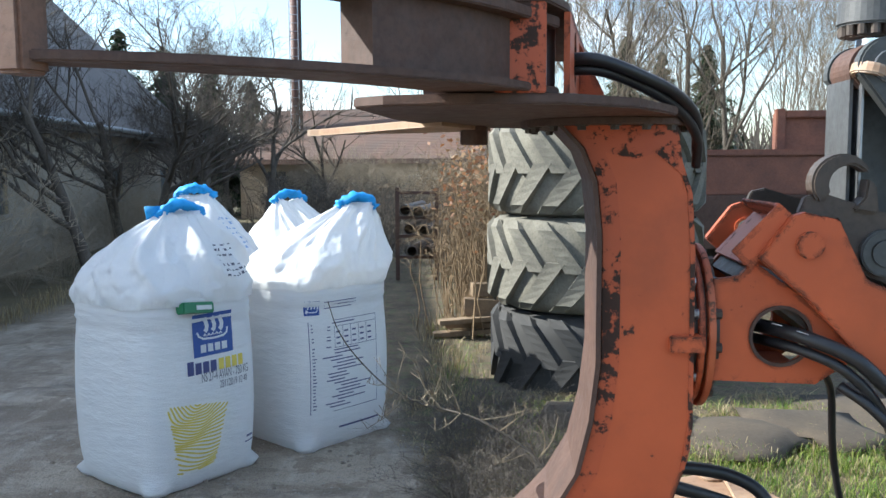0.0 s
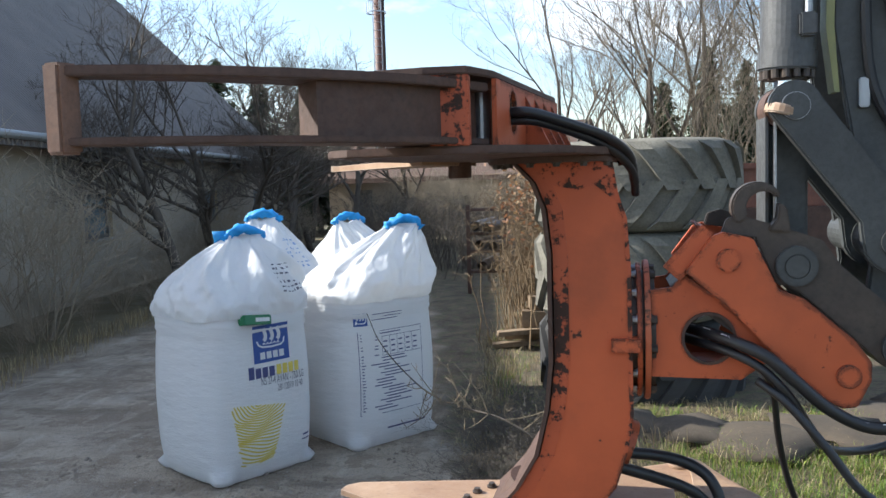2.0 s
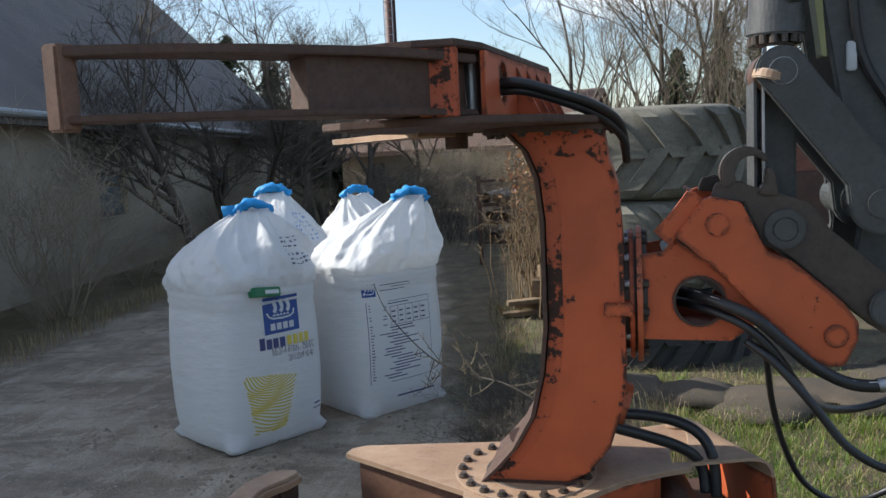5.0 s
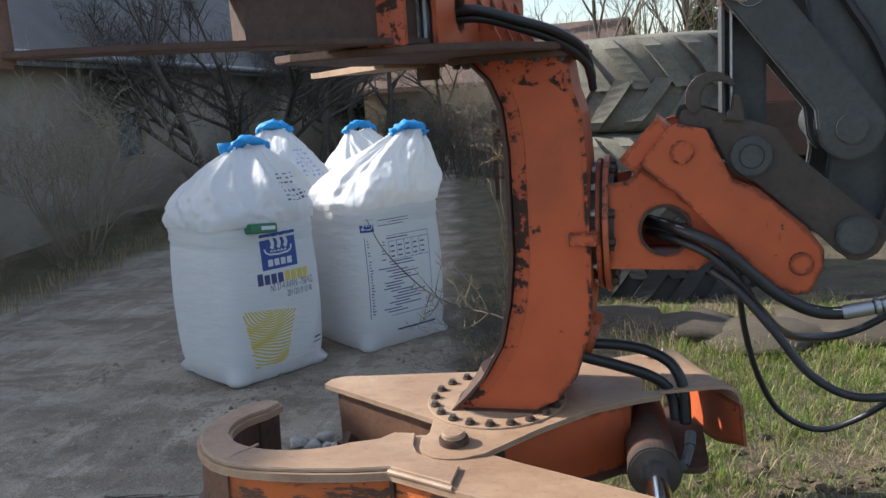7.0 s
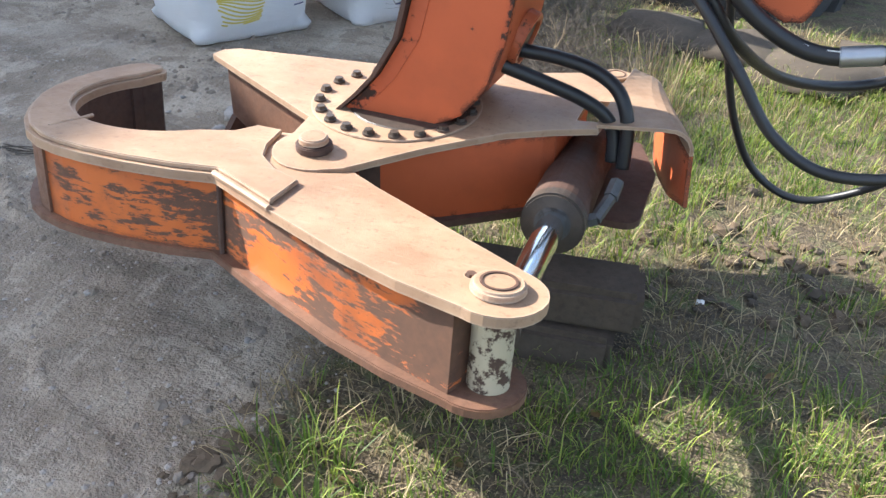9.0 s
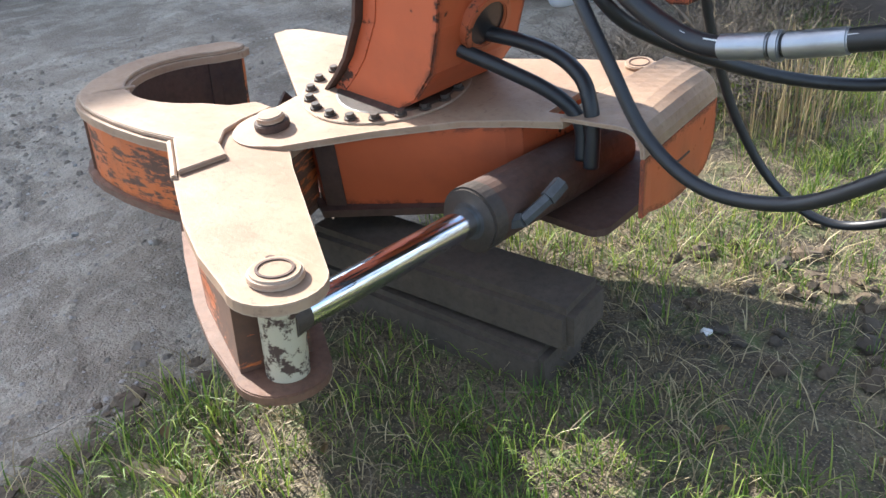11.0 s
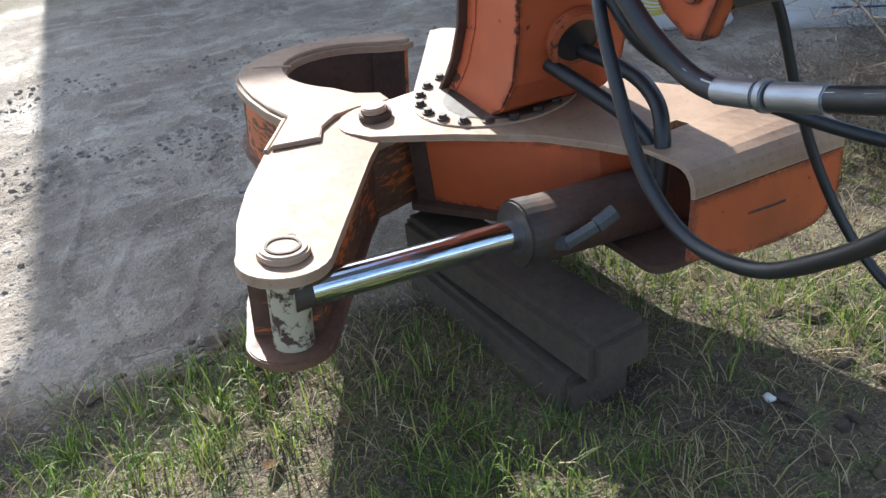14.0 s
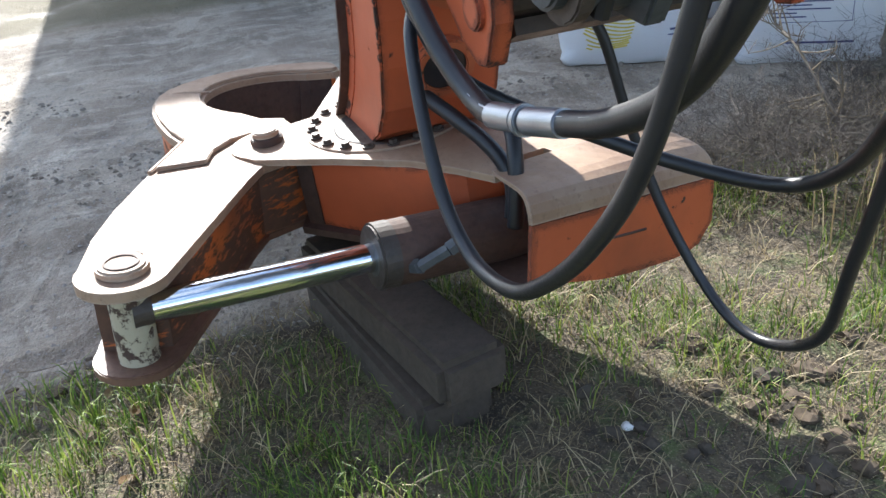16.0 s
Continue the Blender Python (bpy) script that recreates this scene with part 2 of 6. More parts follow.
def leafy(name, a, b, c):
    """Blades and leaves, varied piece by piece."""
    m = Nodes(name)
    r = m.node("ShaderNodeNewGeometry").outputs["Random Per Island"]
    ramp = m.node("ShaderNodeValToRGB")
    e = ramp.color_ramp.elements
    e[0].position, e[0].color = 0.0, (*a, 1)
    e[1].position, e[1].color = 1.0, (*c, 1)
    mid = e.new(0.5)
    mid.color = (*b, 1)
    m.link(r, ramp.inputs["Fac"])
    m.colour(ramp.outputs["Color"]).put("Roughness", 0.6)
    glow = m.node("ShaderNodeBsdfTranslucent")
    m.link(ramp.outputs["Color"], glow.inputs["Color"])
    add = m.node("ShaderNodeMixShader", Fac=0.35)
    m.link(m.shader.outputs[0], add.inputs[1])
    m.link(glow.outputs[0], add.inputs[2])
    m.link(add.outputs[0], m.tree.nodes["Material Output"].inputs["Surface"])
    return m.mat


GRASS = leafy("green_grass_blades", (0.045, 0.09, 0.01), (0.12, 0.2, 0.024), (0.34, 0.38, 0.075))
STRAW = leafy("dry_grass_blades", (0.13, 0.095, 0.05), (0.30, 0.23, 0.12), (0.52, 0.43, 0.25))
DEAD_LEAF = leafy("dead_leaves", (0.22, 0.09, 0.04), (0.32, 0.16, 0.08), (0.28, 0.20, 0.10))
NEEDLES = leafy("spruce_needles", (0.02, 0.04, 0.018), (0.035, 0.06, 0.022), (0.05, 0.075, 0.03))
BAG = bag_fabric()
BAG_TOP = bag_fabric("thin_white_bag_film", 0.9, 0.34)


def brick_wall_material():
    m = Nodes("yellow_brick_wall")
    b = m.node("ShaderNodeTexBrick", Scale=1.0, Mortar_Size=0.008, Brick_Width=0.24, Row_Height=0.067)
    b.inputs["Color1"].default_value, b.inputs["Color2"].default_value = (0.58, 0.47, 0.30, 1), (0.49, 0.385, 0.24, 1)
    b.inputs["Mortar"].default_value = (0.36, 0.32, 0.26, 1)
    turn = m.node("ShaderNodeMapping")
    turn.inputs["Rotation"].default_value = (radians(90), 0, radians(90))
    m.link(m.coords, turn.inputs["Vector"])
    m.link(turn.outputs["Vector"], b.inputs["Vector"])
    m.colour(m.mix(m.math("MULTIPLY", m.ramp(m.noise(0.7, 6), 0.4, 0.75), 0.25), b.outputs["Color"], (0.16, 0.13, 0.10)))
    m.put("Roughness", 0.9)
    return m.bump(b.outputs["Fac"], -0.4, 0.01).mat


def ground_material():
    """Muddy gravel track, and earth under the grass beside it."""
    m = Nodes("gravel_and_earth")
    place = m.node("ShaderNodeSeparateXYZ")
    m.link(m.coords, place.inputs[0])
    x, y = place.outputs["X"], place.outputs["Y"]
    mid, fine = m.noise(3.4, 6, 0.66), m.noise(55, 2, 0.6)
    grit, crumbs = m.noise(150, 1, 0.6), m.noise(22, 4, 0.7)
    stones = m.node("ShaderNodeTexVoronoi", Scale=46.0)
    m.link(m.coords, stones.inputs["Vector"])
    blotch = m.noise(1.1, 8, 0.66, stretch=(0.75, 1.3, 1))
    ruts = m.noise(2.2, 7, 0.7, stretch=(2.6, 0.55, 1))
    track = m.mix(m.ramp(blotch, 0.42, 0.58), (0.191, 0.153, 0.113), (0.339, 0.288, 0.222))
    track = m.mix(m.math("MULTIPLY", m.ramp(ruts, 0.5, 0.66), 0.7), track, (0.456, 0.400, 0.321))
    track = m.mix(m.math("MULTIPLY", m.ramp(mid, 0.55, 0.42), 0.65), track, (0.175, 0.138, 0.099))
    damp = m.noise(1.9, 7, 0.72, stretch=(0.6, 1.6, 1))
    track = m.mix(m.math("MULTIPLY", m.ramp(damp, 0.54, 0.64), 0.75), track, (0.122, 0.097, 0.070))
    track = m.mix(m.math("MULTIPLY", m.ramp(crumbs, 0.58, 0.68), 0.6), track, (0.159, 0.125, 0.088))
    track = m.mix(m.math("MULTIPLY", m.ramp(fine, 0.56, 0.42), 0.35), track, (0.180, 0.145, 0.106))
    track = m.mix(m.math("MULTIPLY", m.ramp(grit, 0.56, 0.68), 0.3), track, (0.466, 0.405, 0.317))
    pebble = m.ramp(stones.outputs["Distance"], 0.12, 0.22, (1, 1, 1), (0, 0, 0))
    pick = m.ramp(m.noise(30, 2), 0.58, 0.64)
    track = m.mix(m.math("MULTIPLY", m.math("MULTIPLY", pebble, pick), 0.8), track, (0.530, 0.470, 0.378))
    earth = m.mix(m.ramp(mid, 0.35, 0.7), (0.045, 0.033, 0.021), (0.17, 0.13, 0.075))
    earth = m.mix(m.ramp(m.noise(9, 5), 0.5, 0.68), earth, (0.09, 0.11, 0.035))
    earth = m.mix(m.math("MULTIPLY", m.ramp(fine, 0.56, 0.4), 0.7), earth, (0.04, 0.03, 0.019))
    earth = m.mix(m.math("MULTIPLY", m.ramp(grit, 0.58, 0.68), 0.5), earth, (0.36, 0.29, 0.18))
    edge = m.math("ADD", x, m.math("MULTIPLY", m.math("SUBTRACT", m.noise(1.7, 5), 0.5), 0.7))
    # the verge runs along x = 0.45 near the grapple and bends left with the track further on
    bend = m.math("MULTIPLY", m.math("MAXIMUM", m.math("SUBTRACT", y, 2.2), 0.0), -0.24)
    side = m.ramp(m.math("ADD", m.math("SUBTRACT", edge, bend), 0.0), 0.28, 0.5)
    far = m.ramp(m.math("MULTIPLY", x, -0.1), 0.5, 0.56)
    m.colour(m.mix(far, m.mix(side, track, earth), m.mix(mid, (0.10, 0.085, 0.05), (0.16, 0.13, 0.07))))
    wet = m.ramp(m.noise(1.3, 4), 0.5, 0.72)
    m.put("Roughness", m.mix(m.math("MULTIPLY", wet, m.math("SUBTRACT", 1.0, side)), (0.85,) * 3, (0.42,) * 3))
    hgt = m.math("ADD", m.math("MULTIPLY", mid, 0.9), m.math("MULTIPLY", crumbs, 0.75))
    hgt = m.math("ADD", hgt, m.math("ADD", m.math("MULTIPLY", fine, 0.75), m.math("MULTIPLY", grit, 0.3)))
    return m.bump(m.math("ADD", hgt, m.math("MULTIPLY", pebble, 0.1)), 0.8, 0.028).mat


BRICK = brick_wall_material()
GROUND = ground_material()


def roof_material(name, a, b):
    m = Nodes(name)
    waves = m.node("ShaderNodeTexWave", Scale=3.2, Distortion=0.4)
    waves.bands_direction = "Y"
    m.link(m.coords, waves.inputs["Vector"])
    m.colour(m.mix(m.ramp(m.noise(1.4, 6), 0.3, 0.75), a, b)).put("Roughness", 0.8)
    return m.bump(waves.outputs["Fac"], 0.4, 0.04).mat


ROOF = roof_material("dark_roof_tiles", (0.115, 0.105, 0.10), (0.16, 0.142, 0.13))
ROOF_RED = roof_material("old_red_roof_tiles", (0.12, 0.065, 0.045), (0.07, 0.05, 0.04))
GLASS = plain("dusty_window_glass", (0.16, 0.20, 0.22), 0.12, 0.0, 0.15, 3, 0)


# ---------------------------------------------------------------- shapes
def thing(name, label, category, group="", kind="", at=None):
    ob = tagged(new(name), label, category, group, kind)
    if at is not None:
        ob.matrix_world = at
    return ob


def mesh_of(name, bm, material, smooth=False):
    data = bpy.data.meshes.new(name)
    bmesh.ops.recalc_face_normals(bm, faces=bm.faces)
    bm.to_mesh(data)
    bm.free()
    for one in material if isinstance(material, (list, tuple)) else [material]:
        data.materials.append(one)
    if smooth:
        for p in data.polygons:
            p.use_smooth = True
    return data


BUILD_AT = [Matrix.Identity(4)]


def part(name, bm, material, parent, label="", smooth=False):
    bm.transform(BUILD_AT[-1])
    ob = new(name, mesh_of(name, bm, material, smooth))
    ob.parent = parent
    if label:
        tagged(ob, label)
    return ob


def whole(name, bm, material, label, category, group="", kind="", smooth=False):
    return tagged(new(name, mesh_of(name, bm, material, smooth)), label, category, group, kind)


def raw(name, verts, faces, material, smooth=False):
    data = bpy.data.meshes.new(name)
    data.from_pydata([tuple(v) for v in verts], [], [tuple(f) for f in faces])
    data.materials.append(material)
    if smooth:
        for p in data.polygons:
            p.use_smooth = True
    data.update()
    return new(name, data)


def soften(bm, width, segments=2, angle=35):
    edges = [e for e in bm.edges if len(e.link_faces) == 2 and e.calc_face_angle(0) > radians(angle)]
    bmesh.ops.bevel(bm, geom=edges, offset=width, segments=segments, affect="EDGES", clamp_overlap=True)
    return bm


def prism(outline, low, high, axis="z", m=None, bevel=0.0, bm=None):
    """An outline, in the two axes other than the given one, drawn out from low to high."""
    own = bmesh.new()
    put = {"z": lambda a, b, c: (a, b, c), "y": lambda a, b, c: (a, c, b), "x": lambda a, b, c: (c, a, b)}[axis]
    base = [own.verts.new(put(a, b, low)) for a, b in outline]
    top = [own.verts.new(put(a, b, high)) for a, b in outline]
    own.faces.new(base)
    own.faces.new(top[::-1])
    for n in range(len(base)):
        k = (n + 1) % len(base)
        own.faces.new((base[k], base[n], top[n], top[k]))
    bmesh.ops.recalc_face_normals(own, faces=own.faces)
    if bevel:
        soften(own, bevel)
    if m is not None:
        own.transform(m)
    return join(bm, own)


def join(bm, own):
    if bm is None:
        return own
    keep = bpy.data.meshes.new("joining")
    own.to_mesh(keep)
    own.free()
    bm.from_mesh(keep)
    bpy.data.meshes.remove(keep)
    return bm


def block(x0, x1, y0, y1, z0, z1, bevel=0.0, m=None, bm=None):
    return prism([(x0, y0), (x1, y0), (x1, y1), (x0, y1)], z0, z1, "z", m, bevel, bm)


def arc(cx, cy, r, a0, a1, n=10):
    return [(cx + r * math.cos(radians(a0 + (a1 - a0) * k / n)), cy + r * math.sin(radians(a0 + (a1 - a0) * k / n))) for k in range(n + 1)]


def rod(p, q, r, r2=None, sides=16, bevel=0.0, bm=None):
    """A round bar from p to q."""
    p, q = Vector(p), Vector(q)
    own = bmesh.new()
    bmesh.ops.create_cone(own, cap_ends=True, segments=sides, radius1=r, radius2=r if r2 is None else r2, depth=(q - p).length)
    if bevel:
        soften(own, bevel)
    own.transform(Matrix.Translation((p + q) / 2) @ (q - p).to_track_quat("Z", "Y").to_matrix().to_4x4())
    return join(bm, own)


def ring(centre, axis, r_out, r_in, depth, sides=32, bevel=0.0, bm=None):
    """A flat ring of that depth about an axis."""
    own = bmesh.new()
    rows = []
    for r, z in ((r_in, 0), (r_out, 0), (r_out, depth), (r_in, depth)):
        rows.append([own.verts.new((r * math.cos(2 * math.pi * k / sides), r * math.sin(2 * math.pi * k / sides), z)) for k in range(sides)])
    for a in range(4):
        for k in range(sides):
            own.faces.new((rows[a][k], rows[a][(k + 1) % sides], rows[(a + 1) % 4][(k + 1) % sides], rows[(a + 1) % 4][k]))
    bmesh.ops.recalc_face_normals(own, faces=own.faces)
    if bevel:
        soften(own, bevel)
    own.transform(Matrix.Translation(centre) @ Vector(axis).to_track_quat("Z", "Y").to_matrix().to_4x4())
    return join(bm, own)


def glide(points, steps=8):
    """A smooth line through points."""
    p = [Vector(q) for q in points]
    p = [p[0] * 2 - p[1], *p, p[-1] * 2 - p[-2]]
    out = []
    for n in range(1, len(p) - 2):
        for k in range(steps):
            t = k / steps
            out.append(0.5 * ((2 * p[n]) + (p[n + 1] - p[n - 1]) * t + (2 * p[n - 1] - 5 * p[n] + 4 * p[n + 1] - p[n + 2]) * t * t
                              + (3 * p[n] - p[n - 1] - 3 * p[n + 1] + p[n + 2]) * t ** 3))
    return [*out, p[-2]]


def pipe(points, r, sides=10, steps=8, bm=None, taper=None):
    """A round tube swept along a smooth line."""
    line = glide(points, steps) if steps > 1 else [Vector(q) for q in points]
    own = bmesh.new()
    up, rows = Vector((0.13, 0.31, 0.94)), []
    for n, q in enumerate(line):
        way = (line[min(n + 1, len(line) - 1)] - line[max(n - 1, 0)]).normalized()
        a = (up - way * up.dot(way)).normalized()
        b, up = way.cross(a), a
        rr = r if taper is None else r + (taper - r) * n / (len(line) - 1)
        rows.append([own.verts.new(q + rr * (math.cos(2 * math.pi * k / sides) * a + math.sin(2 * math.pi * k / sides) * b)) for k in range(sides)])
    for a, b in zip(rows, rows[1:]):
        for k in range(sides):
            own.faces.new((a[k], a[(k + 1) % sides], b[(k + 1) % sides], b[k]))
    own.faces.new(rows[0])
    own.faces.new(rows[-1])
    return join(bm, own)


def hexbolt(at, axis, r, h, bm=None):
    at, axis = Vector(at), Vector(axis).normalized()
    own = rod(at, at + axis * h, r, r * 0.97, 6)
    return join(bm, rod(at, at + axis * h * 0.25, r * 1.35, None, 12, 0, own))


def inset(outline, d):
    """The outline moved inwards by d (counter-clockwise outlines)."""
    out = []
    for n, (x, y) in enumerate(outline):
        (px, py), (qx, qy) = outline[n - 1], outline[(n + 1) % len(outline)]
        a, b = Vector((x - px, y - py)), Vector((qx - x, qy - y))
        if a.length < 1e-6 or b.length < 1e-6:
            continue
        a.normalize(), b.normalize()
        t = (Vector((-a.y, a.x)) + Vector((-b.y, b.x)))
        t = t / max(0.35, t.length_squared / 2)
        out.append((x + t.x * d, y + t.y * d))
    return out


def lumpy(r, seed, squash=0.7, rough=0.35, cuts=2):
    """A rough stone or clod."""
    own = bmesh.new()
    bmesh.ops.create_icosphere(own, subdivisions=cuts, radius=r)
    for v in own.verts:
        at = v.co / r
        v.co *= 1 + rough * (noise.noise(at * 1.1 + Vector((seed * 7.3, seed * 3.1, seed))) + 0.5 * noise.noise(at * 2.7 + Vector((seed, seed * 2.3, 4))))
        v.co.z *= squash
    return own


def plate(outline, holes, low, high, axis="z", m=None, bm=None):
    """A plate with openings through it."""
    own = bmesh.new()
    put = {"z": lambda a, b, c: (a, b, c), "y": lambda a, b, c: (a, c, b), "x": lambda a, b, c: (c, a, b)}[axis]
    loops = []
    for level in (low, high):
        rims = []
        for loop in (outline, *holes):
            vs = [own.verts.new(put(a, b, level)) for a, b in loop]
            es = [own.edges.new((vs[n], vs[(n + 1) % len(vs)])) for n in range(len(vs))]
            rims.append((vs, es))
        bmesh.ops.triangle_fill(own, edges=[e for _, es in rims for e in es], use_beauty=True, use_dissolve=False)
        loops.append(rims)
    for (a, _), (b, _) in zip(*loops):
        for n in range(len(a)):
            k = (n + 1) % len(a)
            own.faces.new((a[n], a[k], b[k], b[n]))
    bmesh.ops.recalc_face_normals(own, faces=own.faces)
    if m is not None:
        own.transform(m)
    return join(bm, own)


def hole(cx, cy, r, n=20):
    return arc(cx, cy, r, 0, 360 - 360 / n, n - 1)


# ---------------------------------------------------------------- ground
def ground_height(x, y):
    h = 0.03 * noise.noise(Vector((x * 0.45, y * 0.45, 0.3))) + 0.012 * noise.noise(Vector((x * 2.1, y * 2.1, 4.0)))
    h += 0.006 * noise.noise(Vector((x * 7, y * 7, 1.0)))
    if x < 0.3:
        h += 0.012 * math.sin(y * 5.2 + 1.6 * noise.noise(Vector((x * 0.6, y * 0.6, 9)))) * min(1.0, (0.3 - x))
    h *= min(1.0, 8.0 / (1.0 + abs(x) + abs(y)))
    if y < 4:
        k = min(1.0, max(0.0, (x - 0.36 - 0.08 * noise.noise(Vector((0, y * 2.5, 7)))) / 0.12))
        h += 0.035 * k * k * (3 - 2 * k) * min(1.0, max(0.0, 3.4 - y))
    if -2.4 < x < 0.75 and 0.3 < y < 4.7:
        fade = min(1.0, (x + 2.4) * 3, (0.75 - x) * 6, (y - 0.3) * 4, (4.7 - y) * 2)
        lumps = noise.noise(Vector((x * 13, y * 13, 2.0)))
        churn = max(0.0, noise.noise(Vector((x * 1.7, y * 1.7, 5.5))) + 0.35)
        h += fade * (0.005 * noise.noise(Vector((x * 33, y * 33, 6.0))) + 0.004 * lumps + 0.034 * churn * max(0.0, lumps - 0.05))
        ridge = 1 - min(1.0, abs(noise.noise(Vector((x * 1.4 + 3, y * 2.6, 1.2)))) * 9)
        h += fade * 0.018 * ridge * ridge
    if -5.5 < x < 0.2 and 0.2 < y < 3.4:
        # wheel ruts crossing the track, with the print of the treads and a crumbled rim
        fade = min(1.0, (0.2 - x) * 3, (x + 5.5), (y - 0.2) * 3, (3.4 - y) * 1.5)
        wander = 0.09 * noise.noise(Vector((x * 1.3, y * 1.3, 3.7))) + 0.03 * noise.noise(Vector((x * 6, y * 6, 0.7)))
        for c, deep in ((-0.08, 1.0), (-0.95, 0.8), (-1.75, 1.0), (-2.7, 0.9)):
            d = (x + y - c) / 1.414 + wander
            if -0.35 < d < 0.3:
                rim = math.exp(-((d / 0.032) ** 2)) * (0.5 + noise.noise(Vector((x * 5, y * 5, c))))
                bed = math.exp(-(((d + 0.15) / 0.09) ** 2))
                tread = max(0.0, math.sin((x - y) * 31 + d * 14))
                h += fade * deep * (0.022 * max(0.0, rim) - bed * (0.013 - 0.014 * tread))
        d = x + 0.63 + 0.5 * wander
        h += fade * 0.016 * math.exp(-((d / 0.04) ** 2)) * max(0.0, 0.6 + noise.noise(Vector((x * 7, y * 7, 8.8))))
    near = math.exp(-((x - 0.9) ** 2 + (y - 2.2) ** 2) / 3.0)
    return h * (1 - 0.4 * near) - 0.01


def ground_lines(spans):
    out = []
    for a, b, step in spans:
        n = max(1, round((b - a) / step))
        out += [a + (b - a) * k / n for k in range(n)]
    return [*out, spans[-1][1]]


gx = ground_lines(((-900, -100, 100), (-100, -20, 8), (-20, -6, 0.7), (-6, -2.2, 0.09), (-2.2, 0.7, 0.0135), (0.7, 3.2, 0.04), (3.2, 8, 0.2), (8, 30, 1.5), (30, 100, 10), (100, 900, 100)))
gy = ground_lines(((-900, -60, 105), (-60, -4, 4), (-4, 0.4, 0.2), (0.4, 1.0, 0.03), (1.0, 3.6, 0.0135), (3.6, 4.6, 0.03), (4.6, 9, 0.09), (9, 24, 0.5), (24, 100, 6), (100, 900, 100)))
gv = [(x, y, ground_height(x, y)) for y in gy for x in gx]
gf = [(r * len(gx) + c, r * len(gx) + c + 1, (r + 1) * len(gx) + c + 1, (r + 1) * len(gx) + c) for r in range(len(gy) - 1) for c in range(len(gx) - 1)]
ground = tagged(raw("ground", gv, gf, GROUND, True), "muddy grey gravel track with trampled earth and grass beside it", "ground", "", "structure")

# the yard behind the grapple lies a few degrees round from the grapple's own axes
YARD = pose(0.08, 0.073, 0, 0, 0, 3.07) @ Matrix.Diagonal((1.004, 1.004, 0.944, 1))
STANDING = set()


def into_yard():
    """Turns all things built since the last call into the yard's direction."""
    bpy.context.view_layer.update()
    for ob in [o for o in scene.objects if o.parent is None and o.name not in STANDING]:
        ob.matrix_world = YARD @ ob.matrix_world


def standing():
    STANDING.update(o.name for o in scene.objects)


standing()
# ---------------------------------------------------------------- long house beside the track
# The eaves run along the house's own y; its near end lies beside the grapple, its far end down the track.
# The near end is unseen; its added step and ridge height shape the track's shadow.
HOUSE = pose(-6.16, 3.2, 0, 0, 0, 6.25)
HOUSE_LONG, HOUSE_EAVE, HOUSE_HALF, HOUSE_RIDGE, HOUSE_SHADE_STEP = 24.15, 2.95, 6.2, 9.45, 1.9
house = thing("farmhouse", "long yellow brick house with a tall dark tiled roof", "house", at=HOUSE)
openings = [(5.0, 6.1), (9.5, 10.62), (15.9, 17.0), (20.6, 21.6)]
rect = lambda a, b, c, d: [(a, c), (b, c), (b, d), (a, d)]  # noqa: E731
part("wall", plate(rect(0, HOUSE_LONG, 0, HOUSE_EAVE), [rect(a, b, 1.05, 1.86) for a, b in openings], -0.35, 0, "x"), BRICK, house, "yellow brick front wall")
part("wall", prism([(-HOUSE_HALF, 0), (0, 0), (0, HOUSE_EAVE), (-HOUSE_HALF, HOUSE_RIDGE - 0.2)], -0.5, -0.2, "y"), BRICK, house)
part("wall", block(-HOUSE_HALF, -HOUSE_HALF + 0.3, -0.2, HOUSE_SHADE_STEP, 0, HOUSE_RIDGE - 0.45), BRICK, house)
part("wall", prism([(-HOUSE_HALF * 2, 0), (-HOUSE_HALF, 0), (-HOUSE_HALF, HOUSE_RIDGE - 0.2), (-HOUSE_HALF * 2, HOUSE_EAVE)], HOUSE_SHADE_STEP, HOUSE_SHADE_STEP + 0.3, "y"), BRICK, house)
part("wall", prism([(-HOUSE_HALF * 2, 0), (0, 0), (0, HOUSE_EAVE), (-HOUSE_HALF, HOUSE_RIDGE - 0.2), (-HOUSE_HALF * 2, HOUSE_EAVE)], HOUSE_LONG - 0.35, HOUSE_LONG - 0.02, "y"), BRICK, house)
part("wall", block(-HOUSE_HALF * 2, -HOUSE_HALF * 2 + 0.3, HOUSE_SHADE_STEP + 0.3, HOUSE_LONG - 0.4, 0, HOUSE_EAVE), BRICK, house)
slope = (HOUSE_RIDGE - HOUSE_EAVE) / HOUSE_HALF
roof_side = [(0.45, HOUSE_EAVE - 0.45 * slope + 0.1), (-HOUSE_HALF, HOUSE_RIDGE), (-HOUSE_HALF, HOUSE_RIDGE + 0.18), (0.45, HOUSE_EAVE - 0.45 * slope + 0.26)]
part("roof", prism(roof_side, -0.8, HOUSE_LONG + 0.3, "y"), ROOF, house, "dark weathered roof tiles")
part("roof", prism([(-2 * HOUSE_HALF - x, z) for x, z in roof_side], HOUSE_SHADE_STEP - 0.2, HOUSE_LONG + 0.3, "y"), ROOF, house)
part("eaves_board", block(0.02, 0.42, 0.0, HOUSE_LONG, HOUSE_EAVE - 0.34, HOUSE_EAVE - 0.24), plain("eaves_paint", (0.16, 0.13, 0.11), 0.7), house)
